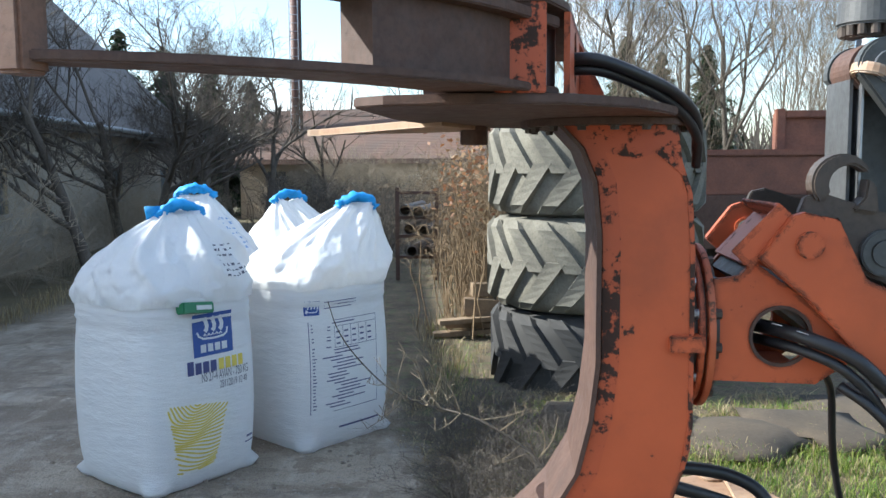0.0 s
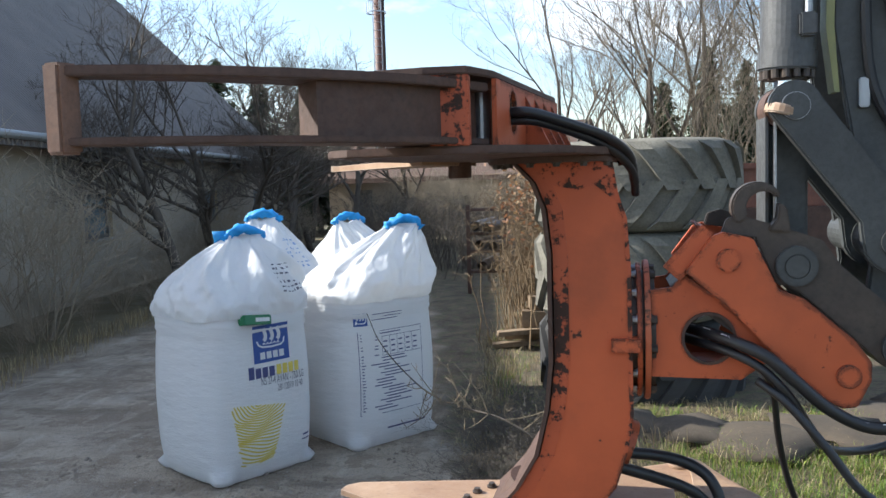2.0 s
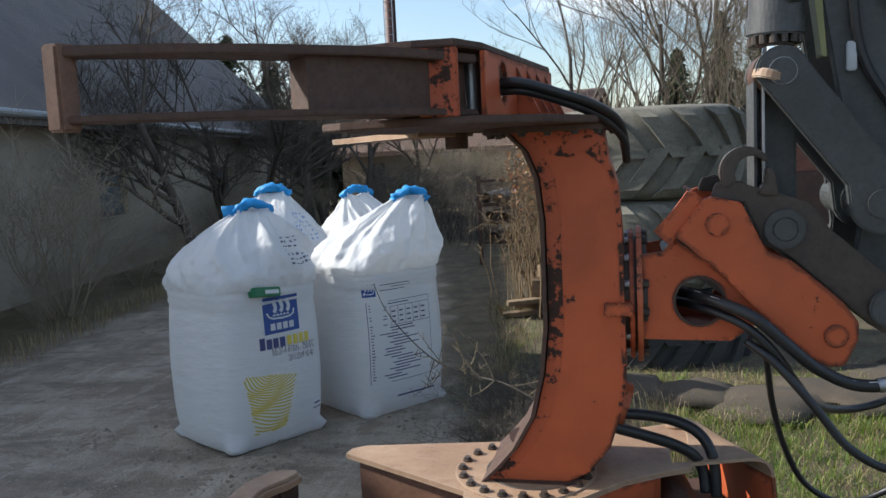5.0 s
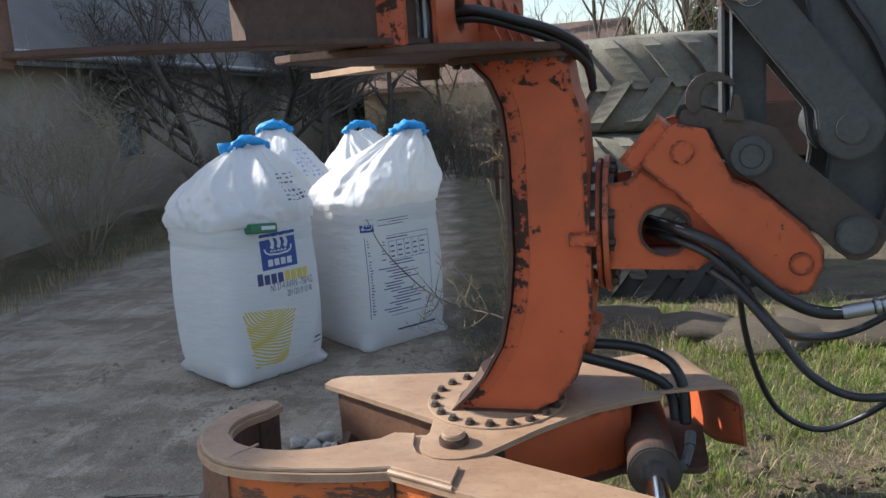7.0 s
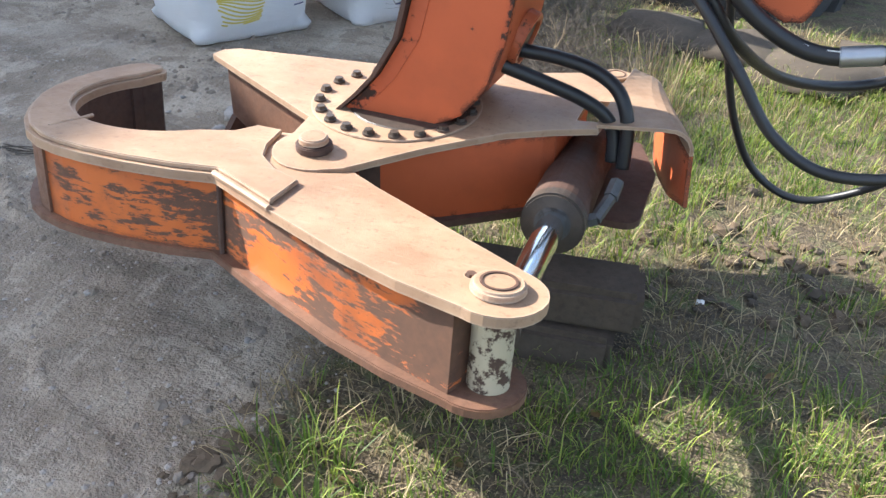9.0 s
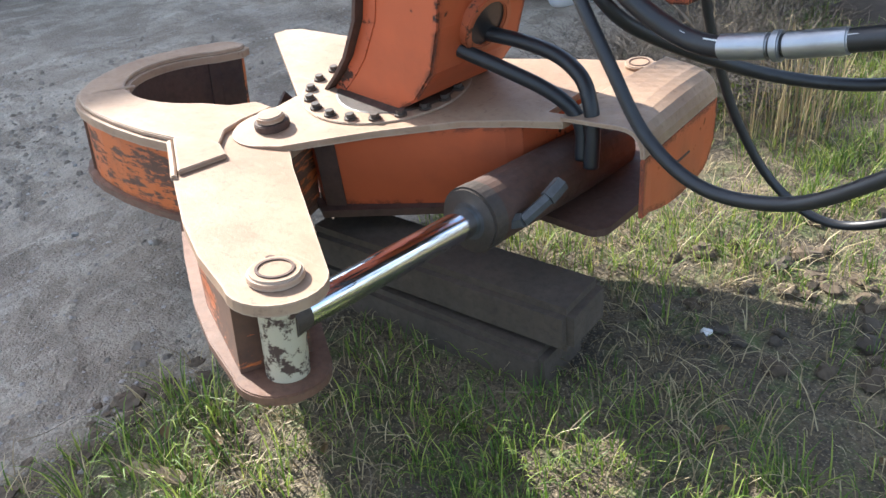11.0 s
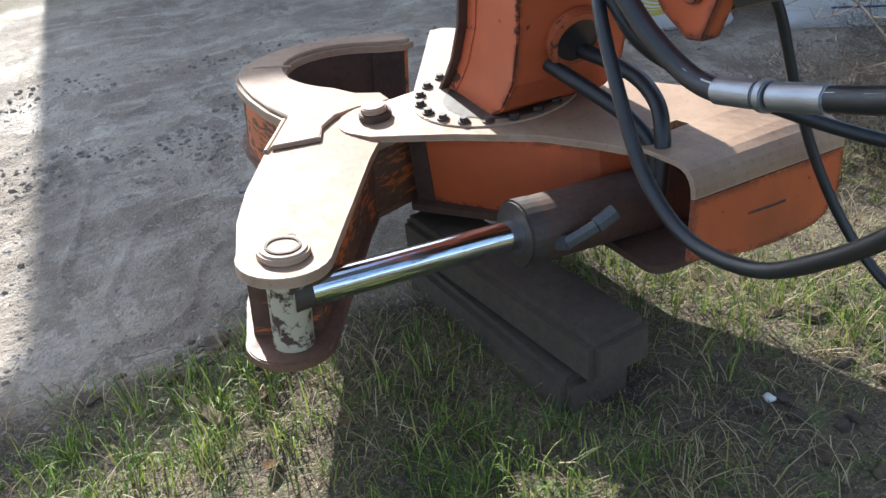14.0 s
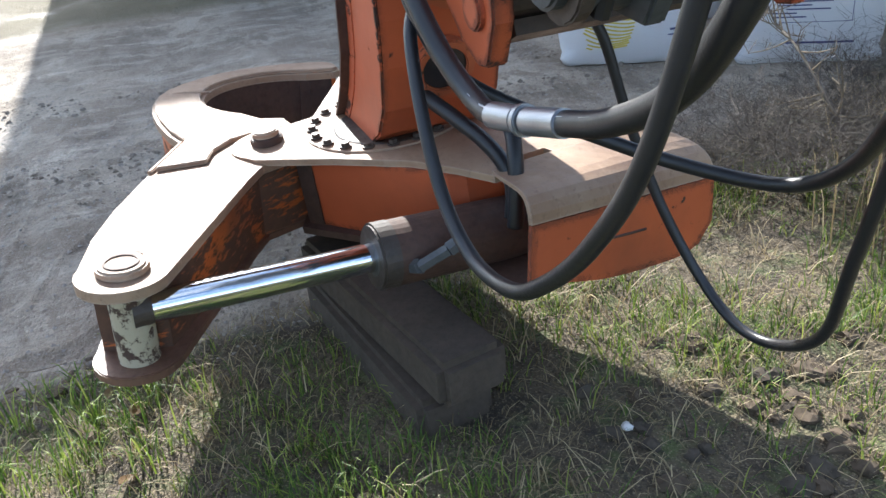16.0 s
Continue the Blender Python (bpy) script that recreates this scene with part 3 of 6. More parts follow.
part("gutter", pipe([(0.5, -0.2, HOUSE_EAVE - 0.22), (0.5, HOUSE_LONG + 0.2, HOUSE_EAVE - 0.24)], 0.06, 10, 1), ZINC, house, "pale zinc gutter")
part("downpipe", pipe([(0.5, HOUSE_LONG - 0.25, HOUSE_EAVE - 0.25), (0.3, HOUSE_LONG - 0.22, HOUSE_EAVE - 0.5), (0.08, HOUSE_LONG - 0.2, HOUSE_EAVE - 0.75), (0.08, HOUSE_LONG - 0.2, 0.1)], 0.045, 8, 4), ZINC, house)
for a, b in openings:
    w = part("window", plate(rect(a, b, 1.05, 1.86), [rect(a + 0.07, b - 0.07, 1.12, 1.79)], -0.14, -0.08, "x"), FRAME_DARK, house)
    part("pane", block(-0.12, -0.105, a + 0.07, b - 0.07, 1.12, 1.79), GLASS, w)
    part("sill", block(-0.05, 0.05, a - 0.04, b + 0.04, 1.0, 1.05, 0.008), STONE, w)

# ---------------------------------------------------------------- low outbuilding further down the track
SHED = pose(-7.6, 29.0, 0, 0, 0, -14)
shed = thing("outbuilding", "low plastered farm outbuilding with an old red tiled roof", "building", at=SHED)
PLASTER = plain("dirty_plaster", (0.33, 0.27, 0.20), 0.9, 0, 0.3, 1.5)
part("wall", plate(rect(0, 8.5, 0, 2.1), [rect(1.0, 1.7, 0.0, 1.7), rect(3.6, 4.2, 0.8, 1.6), rect(5.8, 6.4, 0.8, 1.6)], 0, 0.3, "y"), PLASTER, shed)
part("wall", block(0, 0.3, 0.3, 5.5, 0, 2.1), PLASTER, shed)
part("wall", block(8.2, 8.5, 0.3, 5.5, 0, 2.1), PLASTER, shed)
part("roof", prism([(-0.5, 1.95), (2.8, 3.9), (2.8, 4.05), (-0.5, 2.12)], -0.3, 8.8, "x"), ROOF_RED, shed)
part("roof", prism([(6.1, 1.95), (2.8, 3.9), (2.8, 4.05), (6.1, 2.12)], -0.3, 8.8, "x"), ROOF_RED, shed)
part("door", block(1.0, 1.7, 0.08, 0.13, 0, 1.7), FRAME_DARK, shed)
for x in (3.6, 5.8):
    w = part("window", plate(rect(x, x + 0.6, 0.8, 1.6), [rect(x + 0.06, x + 0.54, 0.86, 1.54)], 0.06, 0.12, "y"), plain("pale_window_frame", (0.5, 0.48, 0.42), 0.6), shed)
    part("pane", block(x + 0.06, x + 0.54, 0.085, 0.095, 0.86, 1.54), GLASS, w)

# ---------------------------------------------------------------- steel chimney with its ladder
stack_at = Vector((-5.82, 30.0, 0))
chimney = thing("steel_chimney", "tall slim brown steel chimney with a ladder and cage", "chimney", at=Matrix.Translation(stack_at))
part("flue", rod((0, 0, 0), (0, 0, 9.6), 0.17, 0.165, 20), CHIMNEY, chimney, smooth=True)
part("pipe", rod((0.19, 0.02, 0), (0.19, 0.02, 9.3), 0.035, None, 8), GREASE, chimney)
part("base_sleeve", rod((0, 0, 0), (0, 0, 2.0), 0.26, None, 20), CHIMNEY, chimney)
ladder = part("ladder_rail", rod((-0.16, -0.2, 1.2), (-0.16, -0.2, 9.7), 0.018, None, 6), STEEL, chimney)
part("ladder_rail", rod((0.14, -0.2, 1.2), (0.14, -0.2, 9.7), 0.018, None, 6), STEEL, chimney)
for k in range(27):
    part("rung", rod((-0.16, -0.2, 1.4 + 0.3 * k), (0.14, -0.2, 1.4 + 0.3 * k), 0.011, None, 6), STEEL, ladder)
for k, z in enumerate((8.35, 8.9, 9.5)):
    part("cage_hoop", ring((-0.05, -0.1, z), (0, 0, 1), 0.36, 0.335, 0.04, 20), STEEL, chimney)
for k in range(5):
    a = radians(100 + 50 * k)
    part("cage_bar", rod((-0.05 + 0.347 * math.cos(a), -0.1 + 0.347 * math.sin(a), 8.35), (-0.05 + 0.347 * math.cos(a), -0.1 + 0.347 * math.sin(a), 9.54), 0.012, None, 6), STEEL, chimney)


# ---------------------------------------------------------------- bare trees and shrubs
def grow(seed, height, spread, start_r, levels=5, droop=0.0, splits=(3, 4), stems=1, lean=0.25, sides=4):
    """Verts and faces of a bare tree: tapering limbs that fork again and again."""
    rnd = random.Random(seed)
    woods = ([], []), ([], [])

    def limb(p, way, length, r, level):
        steps = 4 if level < 2 else 3
        up = Vector((0.3, 0.2, 0.93)) if abs(way.z) < 0.8 else Vector((0.9, 0.3, 0.1))
        base, line = None, [(p.copy(), r)]
        q, d = p.copy(), way.copy()
        for k in range(steps):
            d = (d + Vector((rnd.gauss(0, 0.13), rnd.gauss(0, 0.13), rnd.gauss(0.05 - droop * level * 0.06, 0.09)))).normalized()
            q = q + d * (length / steps)
            line.append((q.copy(), r * (1 - 0.5 * (k + 1) / steps)))
        verts, faces = woods[0 if level == 0 else 1]
        n_sides = sides + 2 if level == 0 else (sides if level < 3 else 3)
        for k, (c, rr) in enumerate(line):
            t = (line[min(k + 1, steps)][0] - line[max(k - 1, 0)][0]).normalized()
            a = (up - t * up.dot(t)).normalized()
            b = t.cross(a)
            first = len(verts)
            verts.extend(c + rr * (math.cos(2 * math.pi * s / n_sides) * a + math.sin(2 * math.pi * s / n_sides) * b) for s in range(n_sides))
            if base is not None:
                faces.extend((base + s, base + (s + 1) % n_sides, first + (s + 1) % n_sides, first + s) for s in range(n_sides))
            base = first
        if level + 1 >= levels:
            return
        kids = rnd.randint(*splits) + (2 if level == 0 else 0)
        for k in range(kids):
            at = 0.35 + 0.65 * (k + rnd.random()) / kids if level else 0.3 + 0.7 * (k + rnd.random()) / kids
            f = at * steps
            i = min(int(f), steps - 1)
            c = line[i][0].lerp(line[i + 1][0], f - i)
            rr = line[i][1] * 0.62
            out = Vector((rnd.gauss(0, 1), rnd.gauss(0, 1), rnd.gauss(0.15, 0.4)))
            out = (out - d * out.dot(d)).normalized()
            limb(c, (d * (1 - spread) + out * spread * 1.15 + Vector((0, 0, 0.12))).normalized(), length * rnd.uniform(0.45, 0.72), max(rr, 0.0035), level + 1)

    for s in range(stems):
        a = rnd.uniform(0, 2 * math.pi)
        off = Vector((math.cos(a), math.sin(a), 0))
        limb(off * (0.25 * rnd.random() if stems > 1 else 0), (Vector((0, 0, 1)) + off * rnd.uniform(0, lean)).normalized(),
             height * rnd.uniform(0.5, 0.62), start_r * rnd.uniform(0.7, 1.0), 0)
    return woods


def tree(name, label, category, at, scale, turn, seed, bark=BARK, group="", kind="", **shape):
    ob = new(name)
    for piece, (v, f) in zip(("trunk", "branchwork") if shape.get("stems", 1) == 1 else ("stem_clump", "twig_clump"), grow(seed, **shape)):
        tagged(raw(piece, v, f, bark, True), kind="" if piece == "trunk" else "stuff").parent = ob
    ob.matrix_world = Matrix.Translation(at) @ Matrix.Rotation(radians(turn), 4, "Z") @ Matrix.Diagonal((scale, scale, scale, 1))
    return tagged(ob, label, category, group, kind)


BARE = "tall bare deciduous tree with fine grey twigs"
tall_a = tree("bare_tree", BARE, "tree", (3.6, 19.0, 0), 1.0, 0, 3, height=10.0, spread=0.42, start_r=0.11, levels=6, splits=(3, 4), group="bare trees")
tall_b = tree("bare_tree", BARE, "tree", (-5.0, 21.5, 0), 1.0, 0, 8, height=7.0, spread=0.46, start_r=0.1, levels=6, group="bare trees")
THICKET = "thicket of thin bare saplings with straw-coloured twigs"
bush_a = tree("bare_thicket", THICKET, "shrub", (6.0, 16.0, -0.02), 1.0, 0, 21, BARK_GREY, "bare thickets", height=6.8, spread=0.3, start_r=0.02, levels=5, splits=(2, 4), stems=5, lean=0.4, sides=3)
HEDGE = "dense leafless hedge shrub with dark branches"
bush_b = tree("hedge_shrub", HEDGE, "shrub", (-5.6, 9.0, -0.02), 1.0, 0, 33, HEDGE_BARK, "hedge shrubs", height=2.6, spread=0.5, start_r=0.013, levels=4, stems=17, lean=0.7, sides=3)
ivy_tree = tree("roadside_tree", "bare roadside tree with a leaning dark trunk", "tree", (-5.35, 12.4, -0.02), 1.0, 0, 41, BARK, "bare trees", height=5.6, spread=0.5, start_r=0.10, levels=6, splits=(4, 5))

rnd = random.Random(5)
for x, y, s, a in ((6.6, 21.0, 0.95, 80), (0.8, 24.5, 0.9, 150), (10.5, 18.0, 1.0, 210), (3.2, 30.0, 1.0, 300), (14.0, 26.0, 1.1, 40)):
    copy_thing(tall_a, pose(x, y, -0.02, 0, 0, a) @ Matrix.Diagonal((s, s, s, 1)))
for x, y, s, a in ((-8.5, 31.0, 1.25, 70), (-3.6, 24.0, 0.8, 160), (-7.4, 26.0, 1.0, 250), (-2.0, 33.0, 1.1, 20), (-11.5, 33.0, 1.5, 130)):
    copy_thing(tall_b, pose(x, y, -0.02, 0, 0, a) @ Matrix.Diagonal((s, s, s, 1)))
for x, y, s, a in ((-5.75, 14.6, 0.95, 60), (-6.0, 16.6, 1.05, 140), (-5.7, 18.4, 0.95, 230), (-5.9, 20.2, 1.0, 310), (-6.3, 22.3, 1.0, 20)):
    copy_thing(ivy_tree, pose(x, y, -0.02, 0, 0, a) @ Matrix.Diagonal((s, s, s, 1)))
for x, y, s, a in ((2.6, 16.6, 0.8, 110), (4.6, 17.6, 0.85, 200),):
    copy_thing(tall_a, pose(x, y, -0.02, 0, 0, a) @ Matrix.Diagonal((s, s, s, 1)))
for k in range(24):
    x = 1.1 + 0.72 * k
    y = 14.6 + 2.4 * rnd.random() + 0.12 * (x - 6)
    s = rnd.uniform(0.65, 1.0)
    copy_thing(bush_a, pose(x, y, -0.02, 0, 0, rnd.uniform(0, 360)) @ Matrix.Diagonal((s, s, s, 1)))
for k in range(17):
    y = 6.2 + 1.05 * k
    s = rnd.uniform(0.65, 1.0) * (0.36 if k < 7 else 0.7)
    copy_thing(bush_b, pose(-5.35 - 0.09 * (y - 6) + rnd.uniform(-0.3, 0.25), y, -0.02, 0, 0, rnd.uniform(0, 360)) @ Matrix.Diagonal((s, s, s, 1)))
for k in range(14):
    s = rnd.uniform(0.7, 1.0)
    copy_thing(bush_b, pose(-4.4 + 0.45 * k, 24.0 + rnd.uniform(-1.5, 1.5), -0.02, 0, 0, rnd.uniform(0, 360)) @ Matrix.Diagonal((s, s, s, 1)))
# brambles beside the tyre stack
def bramble(at, seed, canes, reach, tall, material, label, group):
    """A tangle of long canes that rise, arch over and hang, with short side shoots."""
    r = random.Random(seed)
    verts, faces = [], []

    def cane(line, thick):
        base = None
        for n, p in enumerate(line):
            d = (line[min(n + 1, len(line) - 1)] - line[max(n - 1, 0)]).normalized()
            a = d.cross(Vector((0.3, 0.5, 0.81))).normalized()
            b = d.cross(a)
            w = thick * (1 - 0.75 * n / (len(line) - 1))
            first = len(verts)
            verts.extend(p + w * (math.cos(2.094 * k) * a + math.sin(2.094 * k) * b) for k in range(3))
            if base is not None:
                faces.extend((base + k, base + (k + 1) % 3, first + (k + 1) % 3, first + k) for k in range(3))
            base = first

    for _ in range(canes):
        foot = Vector((r.gauss(0, reach * 0.45), r.gauss(0, reach * 0.45), -0.02))
        a, h = r.uniform(0, 6.28), tall * r.uniform(0.35, 1.0)
        out = Vector((math.cos(a), math.sin(a), 0)) * reach * r.uniform(0.3, 1.2)
        line = []
        for n in range(8):
            u = n / 7
            line.append(foot + out * u + Vector((r.gauss(0, 0.03), r.gauss(0, 0.03), h * (2.3 * u - 1.5 * u * u) / 0.88)))
        cane(line, r.uniform(0.004, 0.009))
        for _ in range(r.randint(5, 9)):
            p = line[r.randint(2, 7)]
            d = Vector((r.gauss(0, 1), r.gauss(0, 1), r.gauss(0.3, 0.6))).normalized() * r.uniform(0.12, 0.4)
            cane([p, p + d * 0.5 + Vector((0, 0, 0.03)), p + d], r.uniform(0.002, 0.004))
    ob = thing("bramble", label, "shrub", group, at=Matrix.Translation(at))
    tagged(raw("cane_tangle", verts, faces, material), kind="stuff").parent = ob
    return ob


BRAMBLE = "tangled bramble thicket with arching brown canes"
for n, (x, y, canes, reach, tall) in enumerate(((0.42, 9.0, 150, 0.5, 1.9), (0.75, 9.9, 170, 0.6, 2.3), (0.35, 10.8, 120, 0.55, 1.8), (1.05, 11.2, 150, 0.7, 2.4), (0.85, 12.6, 130, 0.8, 2.3))):
    bramble((x, y, 0), 200 + n, canes, reach, tall, BRAMBLE_BARK, BRAMBLE, "brambles by the tyres")
# same canes in darker bark: the shade at the track's end is in the colour
for n, (x, y, canes, reach, tall) in enumerate(((-0.1, 15.2, 150, 0.9, 1.5), (-1.5, 17.2, 170, 1.1, 1.6), (-2.9, 18.6, 170, 1.1, 1.6), (0.5, 17.4, 150, 1.0, 2.2), (-4.0, 20.2, 170, 1.1, 1.7))):
    bramble((x, y, 0), 230 + n, canes, reach, tall, BARK, "leafless scrub at the end of the track, coloured dark for shade", "scrub at the track's end")
r3 = random.Random(31)
verts, faces = [], []
for _ in range(260):
    c = Vector((r3.gauss(0.25, 0.16), 8.7 + r3.uniform(-0.3, 0.5), r3.gauss(1.75, 0.28)))
    u = Vector((r3.gauss(0, 1), r3.gauss(0, 1), r3.gauss(0, 1))).normalized() * 0.035
    v = u.cross(Vector((r3.gauss(0, 1), r3.gauss(0, 1), 0.3))).normalized() * 0.02
    i = len(verts)
    verts.extend((c - u, c + v, c + u, c - v))
    faces.append((i, i + 1, i + 2, i + 3))
tagged(raw("dead_bramble_leaves", verts, faces, DEAD_LEAF), "red-brown dead leaves hanging in the brambles", "leaves", "", "stuff")


def conifer(at, height, seed, name="spruce"):
    """A spruce: whorls of drooping boughs set with small sprays, uneven and open in places."""
    r2 = random.Random(seed)
    verts, faces = [], []
    z = height * 0.1
    while z < height * 0.98:
        reach = (height - z) * 0.48 + 0.15
        for k in range(r2.randint(7, 10)):
            a = r2.uniform(0, 2 * math.pi)
            long = reach * r2.uniform(0.45, 1.1)
            for s in range(12):
                u = (s + r2.random()) / 12
                c = Vector((math.cos(a) * long * u, math.sin(a) * long * u, z - 0.35 * long * u * u + r2.gauss(0, 0.05)))
                b = a + r2.gauss(0, 0.9)
                d = Vector((math.cos(b), math.sin(b), r2.gauss(-0.3, 0.35))) * (0.10 + 0.22 * (1 - u) * reach * 0.5)
                w = Vector((-d.y, d.x, r2.gauss(0, 0.4) * d.length)) * 0.4
                i = len(verts)
                verts.extend((c - d, c + w, c + d, c - w))
                faces.append((i, i + 1, i + 2, i + 3))
        z += height * 0.022
    ob = thing(name, "dark green conifer behind the bare trees", "tree", "conifers", at=Matrix.Translation(at))
    part("trunk", rod((0, 0, 0), (0, 0, height * 0.95), height * 0.018, 0.01, 8), BARK, ob)
    crown = tagged(raw("crown", verts, faces, NEEDLES), kind="stuff")
    crown.parent = ob
    return ob


for n, (x, y, h) in enumerate(((5.4, 29, 6.4), (6.8, 30, 6.0), (4.2, 31, 5.6), (-10.6, 30.5, 6.4), (-9.4, 32, 6.0), (-8.2, 33, 5.4), (8.6, 31, 6.4), (-12.0, 30, 7.2))):
    conifer((x, y, -0.05), h, 50 + n)

# far wood that closes the view all round
r3 = random.Random(77)
verts, faces = [], []
for k in range(15000):
    a = r3.uniform(0, 2 * math.pi)
    d = r3.uniform(55, 75)
    if math.sin(a) > 0.6 and abs(math.cos(a)) < 0.7:
        d = r3.uniform(48, 60)
    c = Vector((d * math.cos(a), d * math.sin(a), 0))
    h, w = r3.uniform(2.0, 4.6) + 2.5 * r3.random() ** 4, r3.uniform(0.05, 0.22)
    s = Vector((-math.sin(a), math.cos(a), 0)) * w
    tip = c + Vector((r3.gauss(0, 1.1), r3.gauss(0, 1.1), h))
    i = len(verts)
    verts.extend((c - s, c + s, tip + s * 0.1, tip - s * 0.1))
    faces.append((i, i + 1, i + 2, i + 3))
tagged(raw("far_wood", verts, faces, BARK), "distant grey leafless wood", "wood", "", "stuff")


into_yard()

# ---------------------------------------------------------------- big bags
BAG_HALF, BAG_POWER, BAG_TALL = 0.392, 4.2, 0.965
BAG_HEM = 1.045


def bag_half(z):
    """Half the width of a filled bag at a height."""
    foot = 1 - 0.09 * math.exp(-max(z, 0) / 0.05)
    return BAG_HALF * foot * (1 + 0.05 * math.sin(math.pi * min(1, z / 0.98))) * (1 if z < 0.95 else 1.02)


def bag_face(s, z, lift=0.003):
    """A point on the bag's printed side."""
    h = bag_half(z)
    s = max(-h * 0.995, min(h * 0.995, s))
    return (-s, -h * (1 - abs(s / h) ** BAG_POWER) ** (1 / BAG_POWER) - lift, z * BAG_TALL)


def tent(t, dome):
    """Half the width of a bag's gathered top, from the hem to the tie: a slack cone or a full dome."""
    full = ((-0.1, 1.005), (0, 1.03), (0.08, 1.035), (0.2, 1.02), (0.36, 0.95), (0.52, 0.84), (0.66, 0.69), (0.78, 0.5), (0.88, 0.32), (0.95, 0.18), (1.0, 0.10), (1.06, 0.11))
    slack = ((-0.1, 1.005), (0, 1.028), (0.08, 1.015), (0.2, 0.955), (0.36, 0.81), (0.52, 0.62), (0.66, 0.45), (0.78, 0.31), (0.88, 0.2), (0.95, 0.13), (1.0, 0.085), (1.06, 0.10))
    knots = [(a, b + (u - b) * dome) for (a, b), (_, u) in zip(slack, full)]
    for (a, u), (b, v) in zip(knots, knots[1:]):
        if t <= b:
            return u + (v - u) * (t - a) / (b - a)
    return knots[-1][1]


def ridge(v):
    """Sharp creases: bright lines where a noise crosses nought."""
    return 1 - 2.2 * abs(noise.noise(v))


def top_surface(seed, peak, lean, tie_turn, dome):
    """A function of angle and height that gives the crumpled, gathered top of a bag, in two bunches under one loop."""
    r4 = random.Random(seed)
    folds = [(r4.randint(3, 5), r4.uniform(0, 6.3)), (r4.randint(7, 9), r4.uniform(0, 6.3)), (r4.randint(14, 18), r4.uniform(0, 6.3))]
    hem = BAG_HEM

    def at(a, t):
        c, sn = math.cos(a), math.sin(a)
        p = BAG_POWER + (2.1 - BAG_POWER) * min(1, max(0, t) * 1.6)
        r = bag_half(0.97) / (abs(c) ** p + abs(sn) ** p) ** (1 / p) * tent(t, dome)
        wa = a + 0.6 * noise.noise(Vector((c * 1.2, sn * 1.2, seed + 0.8 * t))) + 0.3 * t
        deep = sum((1.3 - 2.2 * abs(math.sin(n / 2 * wa + q))) * u for (n, q), u in zip(folds, (0.5, 0.5, 0.3)))
        rise = max(0.0, t)
        r *= 1 + (0.02 + 0.33 * rise ** 1.2) * deep * min(1, rise * 5)
        r += 0.026 * ridge(Vector((c * 2.6, sn * 2.6, t * 2.4 + seed))) * min(1, rise * 4) * (1 - 0.6 * rise)
        r += 0.011 * ridge(Vector((c * 6, sn * 6, t * 5 + seed))) * (1 - 0.4 * rise)
        r += 0.012 * max(0.0, noise.noise(Vector((c * 4, sn * 4, seed + 2.0)))) * max(0.0, 1 - 6 * rise)
        side = max(-1.0, min(1.0, 2.4 * math.cos(a - tie_turn)))
        pull = 0.06 * side * rise ** 1.6
        z = hem + (peak - hem) * t + (0.022 * noise.noise(Vector((c * 1.6, sn * 1.6, seed))) + 0.014 * noise.noise(Vector((c * 5, sn * 5, seed)))) * (1 - rise)
        z -= 0.035 * (1 - abs(side)) * rise ** 3
        return Vector((r * c + lean[0] * rise ** 1.25 + pull * math.cos(tie_turn), r * sn + lean[1] * rise ** 1.25 + pull * math.sin(tie_turn), z))

    return at


def rings(rows):
    """A skin over rings of points, closed below."""
    own = bmesh.new()
    verts = [[own.verts.new(p) for p in row] for row in rows]
    n = len(verts[0])
    for a, b in zip(verts, verts[1:]):
        for k in range(n):
            own.faces.new((a[k], a[(k + 1) % n], b[(k + 1) % n], b[k]))
    own.faces.new(verts[-1])
    return own, verts


def bag_body(seed):
    """The filled part: bulging sides, pinched lower corners, slack wrinkles under the hem, a rounded shoulder inside the top."""
    rows, sides = [], 144
    for z in (0.0, 0.015, 0.04, 0.08, 0.15, 0.25, 0.38, 0.5, 0.62, 0.70, 0.76, 0.80, 0.84, 0.87, 0.90, 0.93, 0.955, 0.98, 1.0, 1.02, 1.045, 1.06, 1.075):
        row = []
        for k in range(sides):
            a = 2 * math.pi * k / sides
            c, sn = math.cos(a), math.sin(a)
            h = bag_half(z)
            r = h / (abs(c) ** BAG_POWER + abs(sn) ** BAG_POWER) ** (1 / BAG_POWER)
            r *= 1 + 0.007 * noise.noise(Vector((c * 2.5, sn * 2.5, z * 4 + seed)))
            slack = max(0, (z - 0.76) / 0.25) ** 1.5
            r += 0.0045 * slack * math.sin(z * 120 + 5 * noise.noise(Vector((c * 1.5, sn * 1.5, seed)))) * (0.4 + abs(noise.noise(Vector((c * 3, sn * 3, seed + 4)))))
            if z < 0.05:
                r *= 1 + 0.13 * max(0, abs(math.sin(2 * a)) - 0.93) / 0.07
            if z > 1.03:
                r *= 1 - 2.2 * (z - 1.03)
            row.append((r * c, r * sn, z * BAG_TALL))
        rows.append(row)
    own, verts = rings(rows)
    own.faces.new(verts[0])
    return own


def bag_top(at):
    sides = 168
    return rings([[at(2 * math.pi * k / sides, t) for k in range(sides)] for t in [-0.09, -0.05, -0.01, *[0.03 * n for n in range(1, 35)]]])[0]


